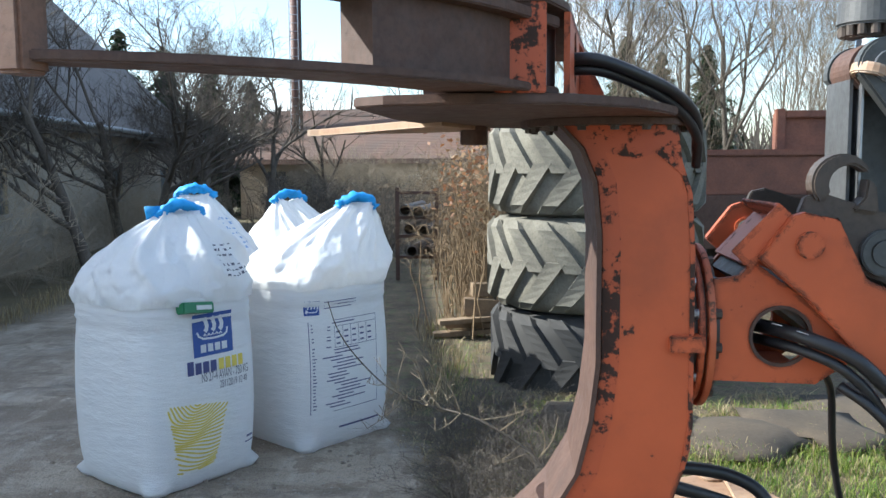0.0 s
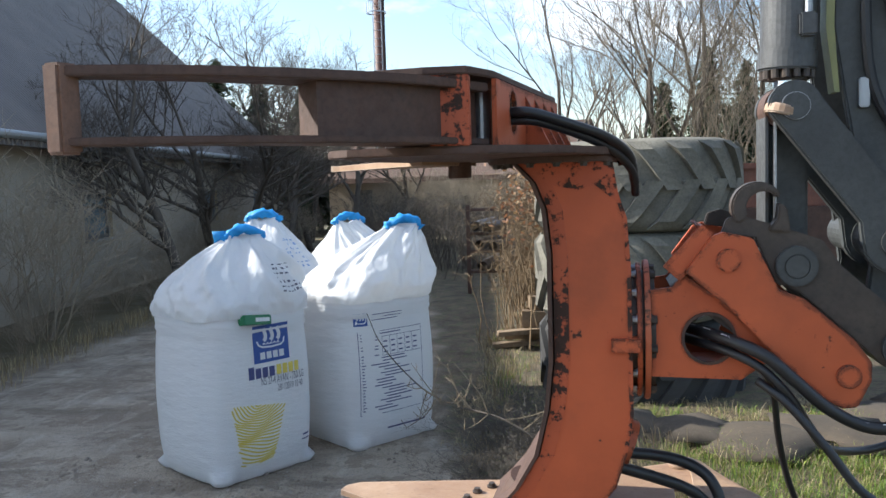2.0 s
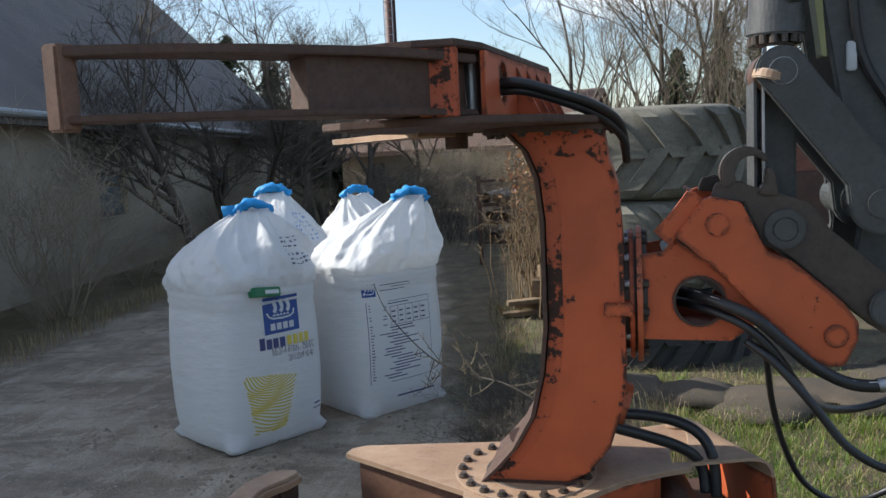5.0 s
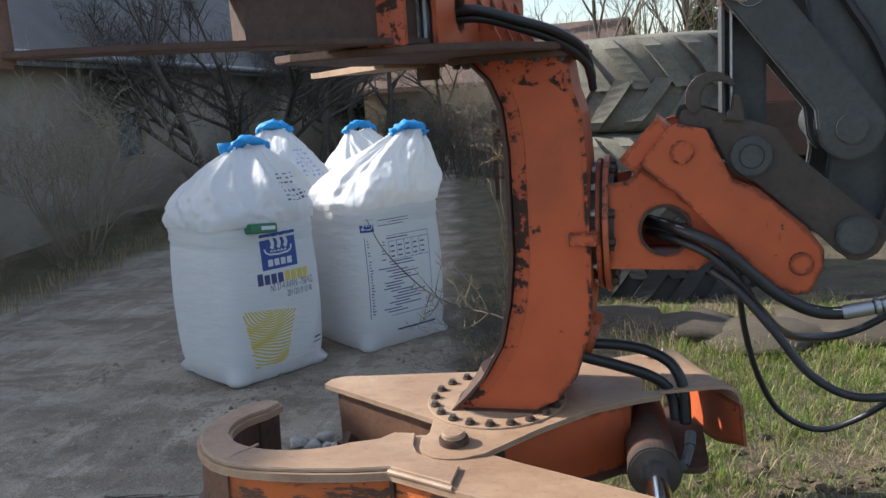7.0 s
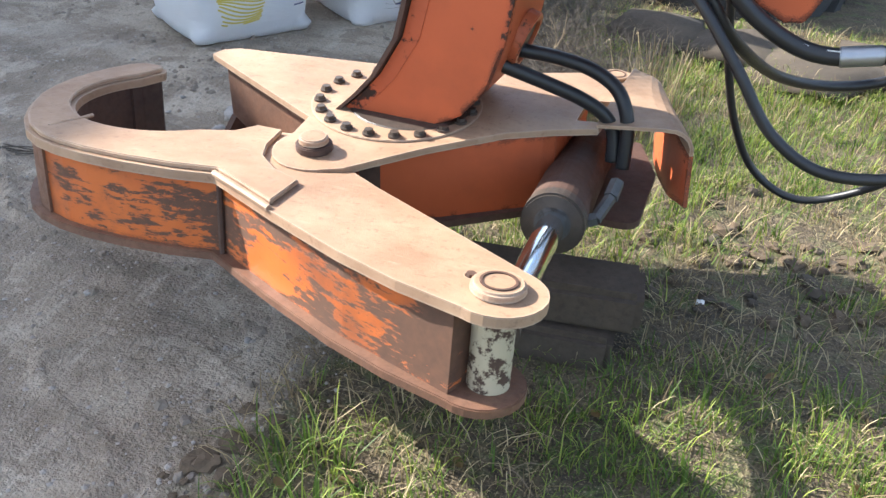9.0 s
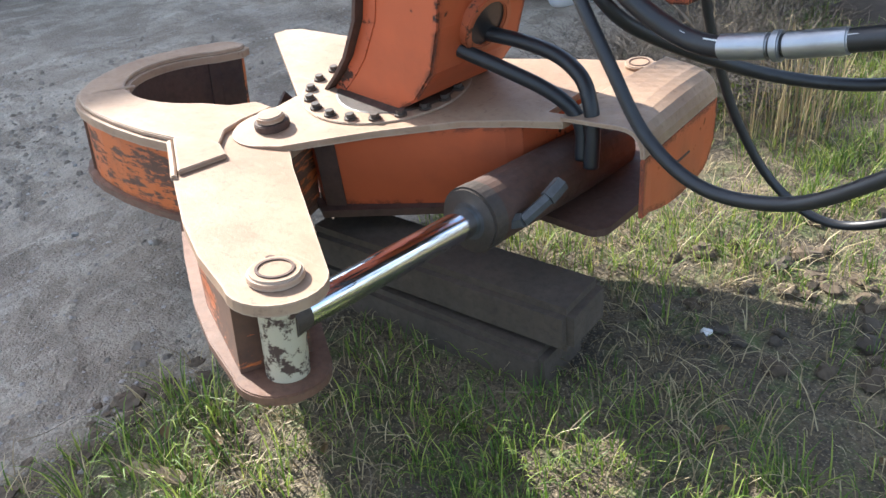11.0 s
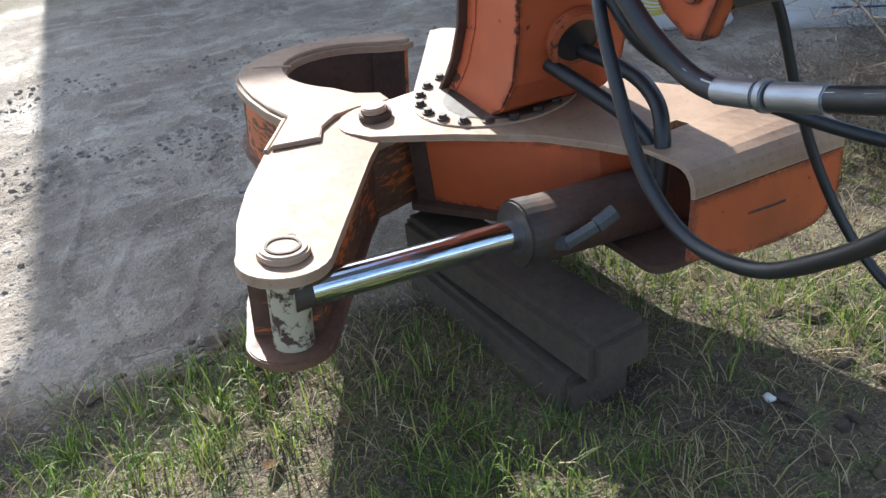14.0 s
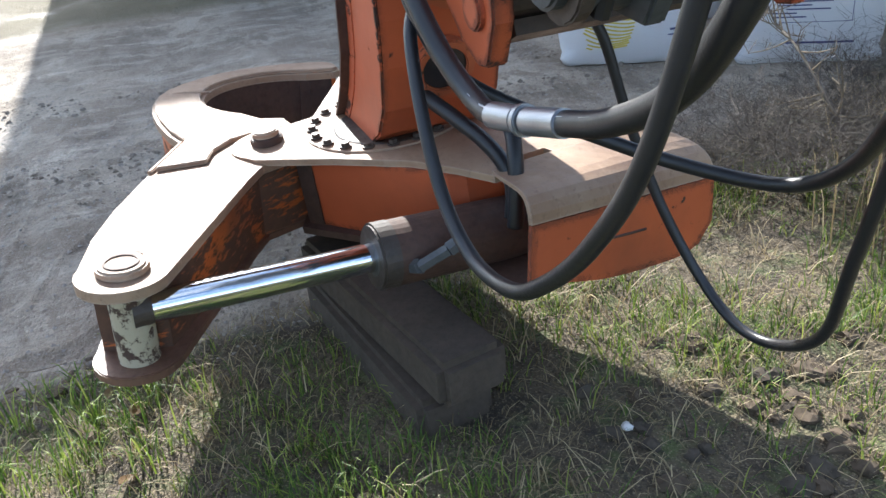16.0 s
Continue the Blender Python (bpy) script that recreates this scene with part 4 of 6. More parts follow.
def top_print(at, a0, a1, t0, t1, material, bag):
    """Small pictograms, too small to read, on the thin top."""
    own = bmesh.new()
    r6 = random.Random(round(a0 * 100))
    rows, cols = 7, 6
    for r in range(rows):
        for c in range(cols):
            if r6.random() < 0.22:
                continue
            a, t = a0 + (a1 - a0) * (c + 0.15) / cols, t0 + (t1 - t0) * (r + 0.2) / rows
            da, dt = (a1 - a0) / cols * r6.uniform(0.3, 0.75), (t1 - t0) / rows * r6.uniform(0.15, 0.6)
            quad = []
            for u, v in ((a, t), (a + da, t), (a + da, t + dt), (a, t + dt)):
                p = at(u, v)
                out = Vector((p.x, p.y, 0.25)).normalized()
                quad.append(own.verts.new(p + out * 0.006))
            own.faces.new(quad)
    tagged(part("printing", own, material, bag), kind="stuff")


def print_patch(s0, s1, z0, z1, lift=0.003, n=6, bm=None):
    """A printed rectangle that follows the bag's side."""
    own = bm or bmesh.new()
    cols, rws = n, max(1, round(n * abs(z1 - z0) / max(0.01, abs(s1 - s0))))
    rws = min(rws, 10)
    v = [[own.verts.new(bag_face(s0 + (s1 - s0) * c / cols, z0 + (z1 - z0) * r / rws, lift)) for c in range(cols + 1)] for r in range(rws + 1)]
    for r in range(rws):
        for c in range(cols):
            own.faces.new((v[r][c], v[r][c + 1], v[r + 1][c + 1], v[r + 1][c]))
    return own


def print_band(points, width, lift=0.003, bm=None):
    """A printed stroke through points (s, z) on the bag's side."""
    own = bm or bmesh.new()
    rows = []
    for n, (s, z) in enumerate(points):
        a, b = points[max(0, n - 1)], points[min(len(points) - 1, n + 1)]
        d = Vector((b[0] - a[0], b[1] - a[1])).normalized() * width / 2
        rows.append((own.verts.new(bag_face(s - d.y, z + d.x, lift)), own.verts.new(bag_face(s + d.y, z - d.x, lift))))
    for (a, b), (c, d) in zip(rows, rows[1:]):
        own.faces.new((a, b, d, c))
    return own


def lettering(text, size, s, z, material, parent, name="printing", squeeze=1.0):
    """Printed words that follow the bag's side; s is their left end as one reads them."""
    curve = bpy.data.curves.new("words", "FONT")
    curve.body, curve.size = text, size
    ob = bpy.data.objects.new("words", curve)
    scene.collection.objects.link(ob)
    bpy.context.view_layer.update()
    data = bpy.data.meshes.new_from_object(ob.evaluated_get(bpy.context.evaluated_depsgraph_get()))
    bpy.data.objects.remove(ob)
    for v in data.vertices:
        v.co = bag_face(s - v.co.x * squeeze, z + v.co.y, 0.0035)
    data.materials.clear()
    data.materials.append(material)
    out = new(name, data)
    out.parent = parent
    return out


def bag_tie(parent, at, tie_turn, seed, flag):
    """A crumpled blue ribbon that arches from one bunch of the top to the other."""
    a, b = (sum((at(tie_turn + off + 0.7 * n, 1.0) for n in (-1, 0, 1)), Vector()) / 3 for off in (0, math.pi))
    mid = (a + b) / 2
    way = (a - b).normalized()
    ends = [b - way * 0.03 + Vector((0, 0, -0.03)), b + Vector((0, 0, 0.01)), mid + Vector((0, 0, 0.045)), a + Vector((0, 0, 0.012)), a + way * 0.03 + Vector((0, 0, -0.03))]
    own = bmesh.new()
    line = glide(ends, 6)
    rows = []
    for n, p in enumerate(line):
        d = (line[min(n + 1, len(line) - 1)] - line[max(n - 1, 0)]).normalized()
        side = d.cross(Vector((0, 0, 1))).normalized()
        over = side.cross(d)
        row = []
        for k in range(14):
            q = 2 * math.pi * k / 14
            w = 1 + 0.75 * noise.noise(Vector((n * 0.6, math.cos(q) * 1.4, math.sin(q) * 1.4 + seed)))
            row.append(p + side * (0.04 * w * math.cos(q)) + over * (0.032 * w * math.sin(q)))
        rows.append(row)
    own, verts = rings(rows)
    own.faces.new(verts[0])
    if flag:
        join(own, prism([(-0.02, -0.03), (0.09, -0.045), (0.10, 0.03), (-0.01, 0.03)], -0.004, 0.004, "y", Matrix.Translation(b + Vector((0, 0, 0.01))) @ Matrix.Rotation(math.atan2(-way.y, -way.x), 4, "Z")))
    part("lifting_loop_tie", own, BLUE_TIE, parent, "bright blue knotted fabric loop", smooth=True)


def bag_front(bag):
    """The printed front: emblem, name line, batch lines and a yellow patch of curved strokes."""
    sign = part("printed_emblem", print_patch(0.105, -0.16, 0.745, 0.985), PRINT_BLUE, bag, "blue square emblem with white strokes")
    own = bmesh.new()
    for k in range(3):
        s = 0.03 - 0.05 * k
        print_band([(s, 0.963), (s - 0.013, 0.94), (s - 0.02, 0.915), (s - 0.015, 0.895), (s - 0.004, 0.883)], 0.026, 0.005, own)
    print_band([(0.078, 0.885), (0.066, 0.86), (0.04, 0.845), (-0.03, 0.84), (-0.095, 0.845), (-0.12, 0.86), (-0.126, 0.89)], 0.012, 0.005, own)
    for k in range(5):
        s = 0.026 - 0.026 * k
        print_band([(s + 0.009, 0.858), (s, 0.87), (s - 0.009, 0.858)], 0.009, 0.005, own)
    for k in range(4):
        print_patch(0.06 - 0.047 * k, 0.024 - 0.047 * k, 0.767, 0.812, 0.005, 2, own)
    tagged(part("white_emblem_mark", own, BAG, sign), kind="stuff")
    own = bmesh.new()
    for k in range(4):
        print_patch(0.15 - 0.05 * k, 0.11 - 0.05 * k, 0.65, 0.715 + (0.014 if k == 0 else 0), 0.003, 2, own)
    tagged(part("printing", own, PRINT_NAVY, bag), kind="stuff")
    own = bmesh.new()
    for k in range(4):
        print_patch(-0.055 - 0.046 * k, -0.09 - 0.046 * k, 0.652, 0.717, 0.003, 2, own)
    tagged(part("printing", own, PRINT_YELLOW, bag), kind="stuff")
    lettering("NS 27-4 AVAN - 750 KG", 0.072, 0.065, 0.60, PRINT_GREY, bag, squeeze=0.45)
    lettering("28112019 10 40", 0.062, -0.055, 0.545, PRINT_GREY, bag, squeeze=0.5)
    own = bmesh.new()

    def inside(x, z):
        left = 0.275 - 0.05 * (0.51 - z) / 0.4
        right = -0.125 + 0.105 * (0.51 - z) / 0.4
        return right < x < left and 0.105 < z < 0.505 - 0.05 * (0.275 - x) / 0.4

    for k in range(28):
        rad = 0.02 + 0.0172 * k
        run = []
        for n in range(90):
            q = math.pi * (1 + n / 89)
            wave = 1 + 0.04 * math.sin(3 * q + 0.25 * k) + 0.03 * math.sin(7 * q + 0.6 * k)
            x, z = 0.085 - 1.15 * rad * wave * math.cos(q), 0.53 + rad * wave * math.sin(q) * 0.95
            if inside(x, z):
                run.append((x, z))
            else:
                if len(run) > 2:
                    print_band(run, 0.0098, 0.003, own)
                run = []
        if len(run) > 2:
            print_band(run, 0.0098, 0.003, own)
    tagged(part("printed_patch", own, PRINT_YELLOW, bag, "yellow patch of curved strokes"), kind="stuff")
    own = bmesh.new()
    print_patch(-0.25, -0.31, 0.2, 0.212, 0.003, 2, own)
    print_patch(-0.24, -0.315, 0.17, 0.178, 0.003, 2, own)
    tagged(part("printing", own, PRINT_NAVY, bag), kind="stuff")


def bag_back(bag):
    """The printed back: a small emblem and a table of lines too small to read."""
    part("printed_emblem", print_patch(0.335, 0.25, 0.88, 0.97, 0.003, 3), PRINT_BLUE, bag)
    own = bmesh.new()
    for k in range(4):
        print_band([(0.315 - 0.018 * k, 0.955), (0.312 - 0.018 * k, 0.935), (0.317 - 0.018 * k, 0.92)], 0.008, 0.005, own)
    print_band([(0.325, 0.915), (0.31, 0.9), (0.275, 0.9), (0.26, 0.915)], 0.006, 0.005, own)
    tagged(part("white_emblem_mark", own, BAG, bag), kind="stuff")
    own = bmesh.new()
    r6 = random.Random(9)
    for a, b, c, d in ((0.32, -0.2, 0.835, 0.8385), (0.32, 0.3165, 0.25, 0.835), (0.32, -0.2, 0.25, 0.2535), (-0.1965, -0.2, 0.25, 0.835), (0.15, -0.19, 0.795, 0.798), (0.15, -0.19, 0.66, 0.663)):
        print_patch(a, b, c, d, 0.003, 3, own)
    for k in range(5):
        x = 0.15 - 0.065 * k
        print_patch(x, x - 0.003, 0.66, 0.795, 0.003, 1, own)
        for n in range(3):
            print_patch(x - 0.012, x - 0.045, 0.68 + 0.037 * n, 0.69 + 0.037 * n, 0.003, 1, own)
    z = 0.815
    while z > 0.27:
        if not 0.65 < z < 0.8:
            print_patch(0.305, 0.305 - r6.uniform(0.2, 0.46), z, z + 0.0072, 0.003, 2, own)
        elif r6.random() < 0.6:
            print_patch(0.305, 0.18, z, z + 0.0072, 0.003, 1, own)
        z -= 0.0215
    for k in range(3):
        print_patch(0.22, 0.22 - r6.uniform(0.15, 0.3), 0.955 - 0.02 * k, 0.96 - 0.02 * k, 0.003, 2, own)
    print_patch(0.12, -0.22, 0.13, 0.142, 0.003, 4, own)
    tagged(part("printing", own, PRINT_NAVY, bag, "blue printed table and lines of small print"), kind="stuff")


def big_bag(at, turn, seed, peak, lean, side, tie_turn, dome, flag=False):
    bag = thing("fertiliser_bag", "filled white woven big bag, top gathered by a blue loop", "big bag", "big bags on the track", at=pose(*at, 0, 0, turn))
    part("bag_body", bag_body(seed), BAG, bag, smooth=True)
    skin = top_surface(seed, peak, lean, radians(tie_turn), dome)
    part("bag_top", bag_top(skin), BAG_TOP, bag, "thin crumpled top gathered towards the tie", smooth=True)
    bag_tie(bag, skin, radians(tie_turn), seed, flag)
    if side == "front":
        bag_front(bag)
    else:
        bag_back(bag)
    return bag, skin


bag, skin = big_bag((-1.675, 4.735, -0.015), 58, 2, 1.485, (0.10, -0.03), "front", -15, 0.72, True)
top_print(skin, -1.35, -0.85, 0.2, 0.62, PRINT_GREY, bag)
big_bag((-1.005, 5.50, -0.015), 53, 5, 1.50, (0.27, -0.165), "back", -30, 0.35)
bag, skin = big_bag((-1.98, 5.98, -0.015), 50, 7, 1.55, (0.04, 0.0), "back", -35, 0.2)
top_print(skin, -1.5, -0.95, 0.25, 0.7, PRINT_SKY, bag)
big_bag((-1.32, 6.58, -0.015), 58, 11, 1.50, (-0.1, 0.05), "front", -20, 0.15)
# roll of labels left lying on the shoulder of the first bag
roll = thing("label_roll", "roll of green and white labels lying on a bag", "label roll", at=pose(-1.675, 4.735, -0.015, 0, 0, 58) @ pose(-0.085, -0.43, 0.995, -10, 6, 4))
part("roll_side", prism([(-0.105, -0.03), (0.105, -0.03), (0.105, 0.03), (-0.105, 0.03)], -0.01, 0.09, "y", bevel=0.006), PRINT_GREEN, roll, "green printed side")
part("roll_top", prism([(0.1 * math.cos(a * 0.2618), 0.04 + 0.045 * math.sin(a * 0.2618)) for a in range(24)], 0.031, 0.05, bevel=0.004), BAG, roll, "white wound paper")
part("roll_core", prism([(0.03 * math.cos(a * 0.5236), 0.04 + 0.012 * math.sin(a * 0.5236)) for a in range(12)], 0.0505, 0.0535), CUT_WOOD, roll)
part("label_bar", prism([(-0.02, -0.012), (0.085, -0.012), (0.085, 0.012), (-0.02, 0.012)], -0.013, -0.0105, "y"), BAG, roll)

# ---------------------------------------------------------------- grapple attachment
grapple = thing("tree_grapple", "worn orange tree grapple, upright column with two clamping heads", "grapple")
COL_Y0, COL_Y1 = 2.44, 2.78
col_left = [(0.325, 0.60), (0.40, 0.672), (0.455, 0.735), (0.523, 0.852), (0.56, 1.005), (0.578, 1.17), (0.578, 1.53), (0.563, 1.68), (0.527, 1.77), (0.45, 1.852)]
col_right = [(0.775, 1.852), (0.793, 1.73), (0.821, 1.645), (0.832, 1.48), (0.835, 0.99), (0.815, 0.865), (0.775, 0.74), (0.70, 0.65), (0.62, 0.605)]
# the arm, the swivel and the upper head stand in their own, slightly larger and deeper setting
ARM = pose(1.134, 2.42, 1.504) @ Matrix.Diagonal((1.05, 1.05, 1.05, 1)) @ pose(-1.112, -2.223, -1.497)
column = part("column", prism([*col_left, *col_right], COL_Y0, COL_Y1, "y", bevel=0.006), ORANGE, grapple, "orange painted column, chipped along its edges")
# curved flange along the inside of the column
flange = [(x - 0.004, z) for x, z in col_left]
flange_out = [(x - 0.018, z) for x, z in col_left[::-1]]
part("inner_flange", prism([*flange, *flange_out], COL_Y0 - 0.028, COL_Y1 + 0.028, "y"), RUST_DARK, column, "rusty curved flange plate")
part("edge_strip", prism([*[(x + 0.001, z) for x, z in col_left], *[(x + 0.05, z) for x, z in col_left[::-1]]], COL_Y0 - 0.003, COL_Y0 + 0.004, "y"), ORANGE_EDGE, column, "chipped and rusted edge of the column")
part("edge_strip", prism([*[(x - 0.001, z) for x, z in col_right[1:-3]], *[(x - 0.014, z) for x, z in col_right[-4:0:-1]]], COL_Y0 - 0.003, COL_Y0 + 0.004, "y"), ORANGE_EDGE, column)
part("edge_strip", prism([(0.45, 1.85), (0.535, 1.765), (0.60, 1.755), (0.66, 1.74), (0.72, 1.755), (0.80, 1.69), (0.79, 1.74), (0.774, 1.85)], COL_Y0 - 0.0035, COL_Y0 + 0.004, "y"), ORANGE_EDGE, column)
part("lug", block(0.765, 0.86, COL_Y0 - 0.03, COL_Y0 + 0.06, 1.205, 1.25, 0.004), ORANGE, column)
part("hose_port", ring((0.80, 2.61, 0.85), (1, 0, -0.35), 0.085, 0.062, 0.035, 28, 0.004), ORANGE_BROWN, column)
# solid black disc that stands in for the shade inside the port
part("port_opening", rod((0.787, 2.61, 0.855), (0.824, 2.61, 0.842), 0.062, None, 28), HOSE, column)

BUILD_AT.append(ARM)
mount = part("mount_flange", ring((0.842, 2.475, 1.245), (1, 0, 0), 0.225, 0.10, 0.016, 48, 0.003), ORANGE, grapple)
part("mount_flange", ring((0.866, 2.475, 1.245), (1, 0, 0), 0.235, 0.09, 0.018, 48, 0.003), ORANGE_BROWN, grapple)
part("slew_gap", rod((0.80, 2.475, 1.245), (0.9, 2.475, 1.245), 0.2, None, 40), GREASE, grapple)
for k in range(14):
    a = radians(360 / 14 * k + 8)
    part("flange_bolt", hexbolt((0.884, 2.475 + 0.205 * math.cos(a), 1.245 + 0.205 * math.sin(a)), (1, 0, 0), 0.014, 0.02), GREASE, mount)
    part("flange_bolt", hexbolt((0.842, 2.475 + 0.205 * math.cos(a), 1.245 + 0.205 * math.sin(a)), (-1, 0, 0), 0.012, 0.014), STEEL, mount)

# housing between the flange and the lifting arm
neck = [(0.884, 1.125), (1.155, 1.118), (1.265, 1.195), (1.13, 1.34), (0.985, 1.45), (0.95, 1.41), (0.884, 1.40)]
part("housing_side", plate(neck, [hole(1.06, 1.248, 0.077, 28)], 2.285, 2.305, "y"), ORANGE, grapple, "orange side plate with a round hose opening")
part("housing_side", plate(neck, [hole(1.06, 1.248, 0.077, 28)], 2.62, 2.64, "y"), ORANGE, grapple)
part("opening_rim", ring((1.06, 2.286, 1.248), (0, -1, 0), 0.083, 0.074, 0.008, 32), RUST_DARK, grapple)
part("housing_floor", prism([(0.884, 1.125), (1.155, 1.118), (1.155, 1.135), (0.884, 1.142)], 2.305, 2.62, "y"), ORANGE_BROWN, grapple)
part("housing_top", prism([(0.95, 1.40), (0.985, 1.44), (1.25, 1.20), (1.235, 1.185)], 2.305, 2.62, "y"), GREASE, grapple)
part("housing_back", block(0.885, 0.9, 2.305, 2.62, 1.15, 1.4), GREASE, grapple)

# pair of orange lifting plates
link = [(0.985, 1.462), (1.068, 1.572), (1.10, 1.582), (1.185, 1.562), (1.245, 1.435), (1.262, 1.405), (1.335, 1.375), (1.475, 1.252), (1.522, 1.185), (1.52, 1.13), (1.482, 1.05), (1.44, 1.045), (1.375, 1.078), (1.264, 1.186), (1.12, 1.346)]
for y0, y1 in ((2.235, 2.275), (2.87, 2.91)):
    arm = part("lifting_plate", prism(link, y0, y1, "y", bevel=0.004), ORANGE, grapple, "thick orange lifting plate with pin bosses")
    for x, z, r in ((1.112, 1.497, 0.036), (1.456, 1.145, 0.036)):
        part("pin_boss", rod((x, y0 - 0.012, z), (x, y0 + 0.03, z), r, None, 24, 0.004), ORANGE, arm)
part("lifting_web", prism([(1.10, 1.375), (1.264, 1.192), (1.375, 1.088), (1.44, 1.073), (1.50, 1.10), (1.49, 1.125), (1.44, 1.098), (1.385, 1.112), (1.28, 1.215), (1.12, 1.39)], 2.285, 2.87, "y"), GREASE, grapple)
part("pivot_pin", rod((1.112, 2.285, 1.497), (1.112, 2.87, 1.497), 0.028, None, 20), GREASE, grapple)
part("pivot_pin", rod((1.456, 2.285, 1.145), (1.456, 2.87, 1.145), 0.028, None, 20), GREASE, grapple)
# tilted tray with a round bar across the top of the plates
TRAY = pose(1.005, 0, 1.495, 0, -47, 0)
part("tray", block(-0.07, 0.105, 2.30, 2.62, -0.014, 0.0, 0.002, TRAY), ORANGE_BROWN, grapple)
part("tray_side", block(-0.07, 0.105, 2.262, 2.272, -0.02, 0.05, 0.002, TRAY), ORANGE, grapple)
part("tray_end", block(0.095, 0.105, 2.272, 2.62, 0.0, 0.05, 0.002, TRAY), ORANGE, grapple)
part("round_bar", rod((1.02, 2.36, 1.535), (1.13, 2.36, 1.52), 0.025, None, 20, 0.003), PALE, grapple)

BUILD_AT.pop()
# ---- lower head; the jaw lies in a plane that falls away from the camera side
HEAD = pose(0, 0, 0.765, -4.905, 0.107, 0) @ Matrix.Diagonal((1, 1.0037, 1, 1)) @ pose(0.0996, -0.024, 0, 0, 0, 2.13) @ Matrix.Diagonal((1.0087, 1.0087, 1.0087, 1))
# the head plate tips up away from the jaw
SETTLE = pose(-0.0287, -0.0604, 0.0333, -1.09, 0.155, -0.46) @ Matrix.Diagonal((1.02, 1.02, 1.02, 1))
SEAT = SETTLE @ pose(0, 0.006, 0.440, 4.09, 0.43, 0)
MOUTH, CLAW_IN = (-0.21, 2.36), 0.283
PIN, HUB = (1.022, 1.69), (0.385, 2.185)
claw_outer = [(-0.43, 2.615), (-0.455, 2.655), (-0.53, 2.65), (-0.567, 2.615), (-0.592, 2.54), (-0.607, 2.46), (-0.611, 2.37), (-0.601, 2.28), (-0.575, 2.19), (-0.53, 2.105), (-0.472, 2.025), (-0.41, 1.965), (-0.34, 1.925), (-0.26, 1.902), (-0.17, 1.892), (-0.05, 1.893), (0.09, 1.908), (0.205, 1.935)]
claw_inner = [(0.085, 2.215), *arc(*MOUTH, CLAW_IN, 318, 148, 20)]
pin_end = arc(*PIN, 0.104, -118, 55, 12)
jaw_outline = [*claw_outer, (0.44, 1.808), (0.66, 1.70), (0.82, 1.638), *pin_end, (0.60, 2.055), (0.50, 2.12), (0.42, 2.29), (0.30, 2.31), (0.20, 2.295), (0.12, 2.29), *claw_inner]
low_jaw = part("jaw_top_plate", plate(jaw_outline, [hole(0.953, 1.727, 0.014, 10)], -0.03, -0.004, m=HEAD), RUST, grapple, "bare rusty top plate of the clamping jaw")
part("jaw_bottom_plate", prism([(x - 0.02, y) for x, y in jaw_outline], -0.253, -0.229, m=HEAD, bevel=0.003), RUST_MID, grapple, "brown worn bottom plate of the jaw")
overlay = [*claw_outer, (0.436, 1.812), (0.432, 1.985), (0.345, 2.02), (0.272, 2.085), (0.24, 2.16), (0.215, 2.29), (0.12, 2.29), *claw_inner]
part("claw_wear_plate", prism(inset(overlay, 0.012), -0.003, 0.011, m=HEAD, bevel=0.003), RUST, low_jaw, "thick rusty wear plate welded on the claw")
wall = [*claw_outer, (0.44, 1.808), (0.66, 1.70), (0.97, 1.59), (1.03, 1.775), (0.60, 2.05), (0.50, 2.12), (0.42, 2.29), (0.30, 2.31), (0.20, 2.295), (0.12, 2.29), *claw_inner]
part("jaw_web", prism(inset(wall, 0.02), -0.229, -0.03, m=HEAD), ORANGE_SCRATCHED, grapple, "scratched orange side of the jaw")
part("claw_liner", prism([*arc(*MOUTH, CLAW_IN + 0.026, 318, 146, 20), *arc(*MOUTH, CLAW_IN + 0.012, 146, 318, 20)], -0.228, -0.032, m=HEAD), RUST_DARK, low_jaw, "dark worn inside of the claw")
part("claw_liner", prism([(-0.466, 2.485), (-0.478, 2.485), (-0.458, 2.605), (-0.443, 2.61), (-0.439, 2.598)], -0.228, -0.032, m=HEAD), RUST_DARK, low_jaw)
part("claw_back", prism([*inset(claw_outer, 0.012)[4:13], *inset(claw_outer, 0.022)[12:3:-1]], -0.228, -0.032, m=HEAD), RUST_MID, low_jaw, "bare brown steel at the back of the claw")
part("weld_seam", pipe([HEAD @ Vector(q) for q in ((-0.345, 1.985, 0.009), (-0.335, 2.03, 0.010), (-0.318, 2.07, 0.010), (-0.31, 2.115, 0.009))], 0.006, 8, 5), RUST, low_jaw)
part("weld_seam", pipe([HEAD @ Vector(q) for q in ((0.205, 1.936, -0.002), (0.32, 1.876, -0.002), (0.43, 1.816, -0.002))], 0.009, 8, 6), RUST, low_jaw)
part("weld_seam", pipe([HEAD @ Vector(q) for q in ((0.212, 1.945, -0.229), (0.212, 1.945, -0.15), (0.212, 1.945, -0.03))], 0.009, 8, 4), RUST_DARK, low_jaw)
pin_at = HEAD @ Vector((*PIN, 0))
up = (HEAD.to_3x3() @ Vector((0, 0, 1))).normalized()
pin = part("jaw_pin", rod(pin_at - up * 0.23, pin_at - up * 0.03, 0.047, None, 28), PALE, grapple, "pin with flaking cream paint", smooth=False)
part("pin_head", rod(pin_at - up * 0.004, pin_at + up * 0.017, 0.06, 0.057, 28, 0.005), RUST, pin)
part("pin_head", ring(pin_at + up * 0.017, up, 0.04, 0.034, 0.003, 28), RUST_DARK, pin)
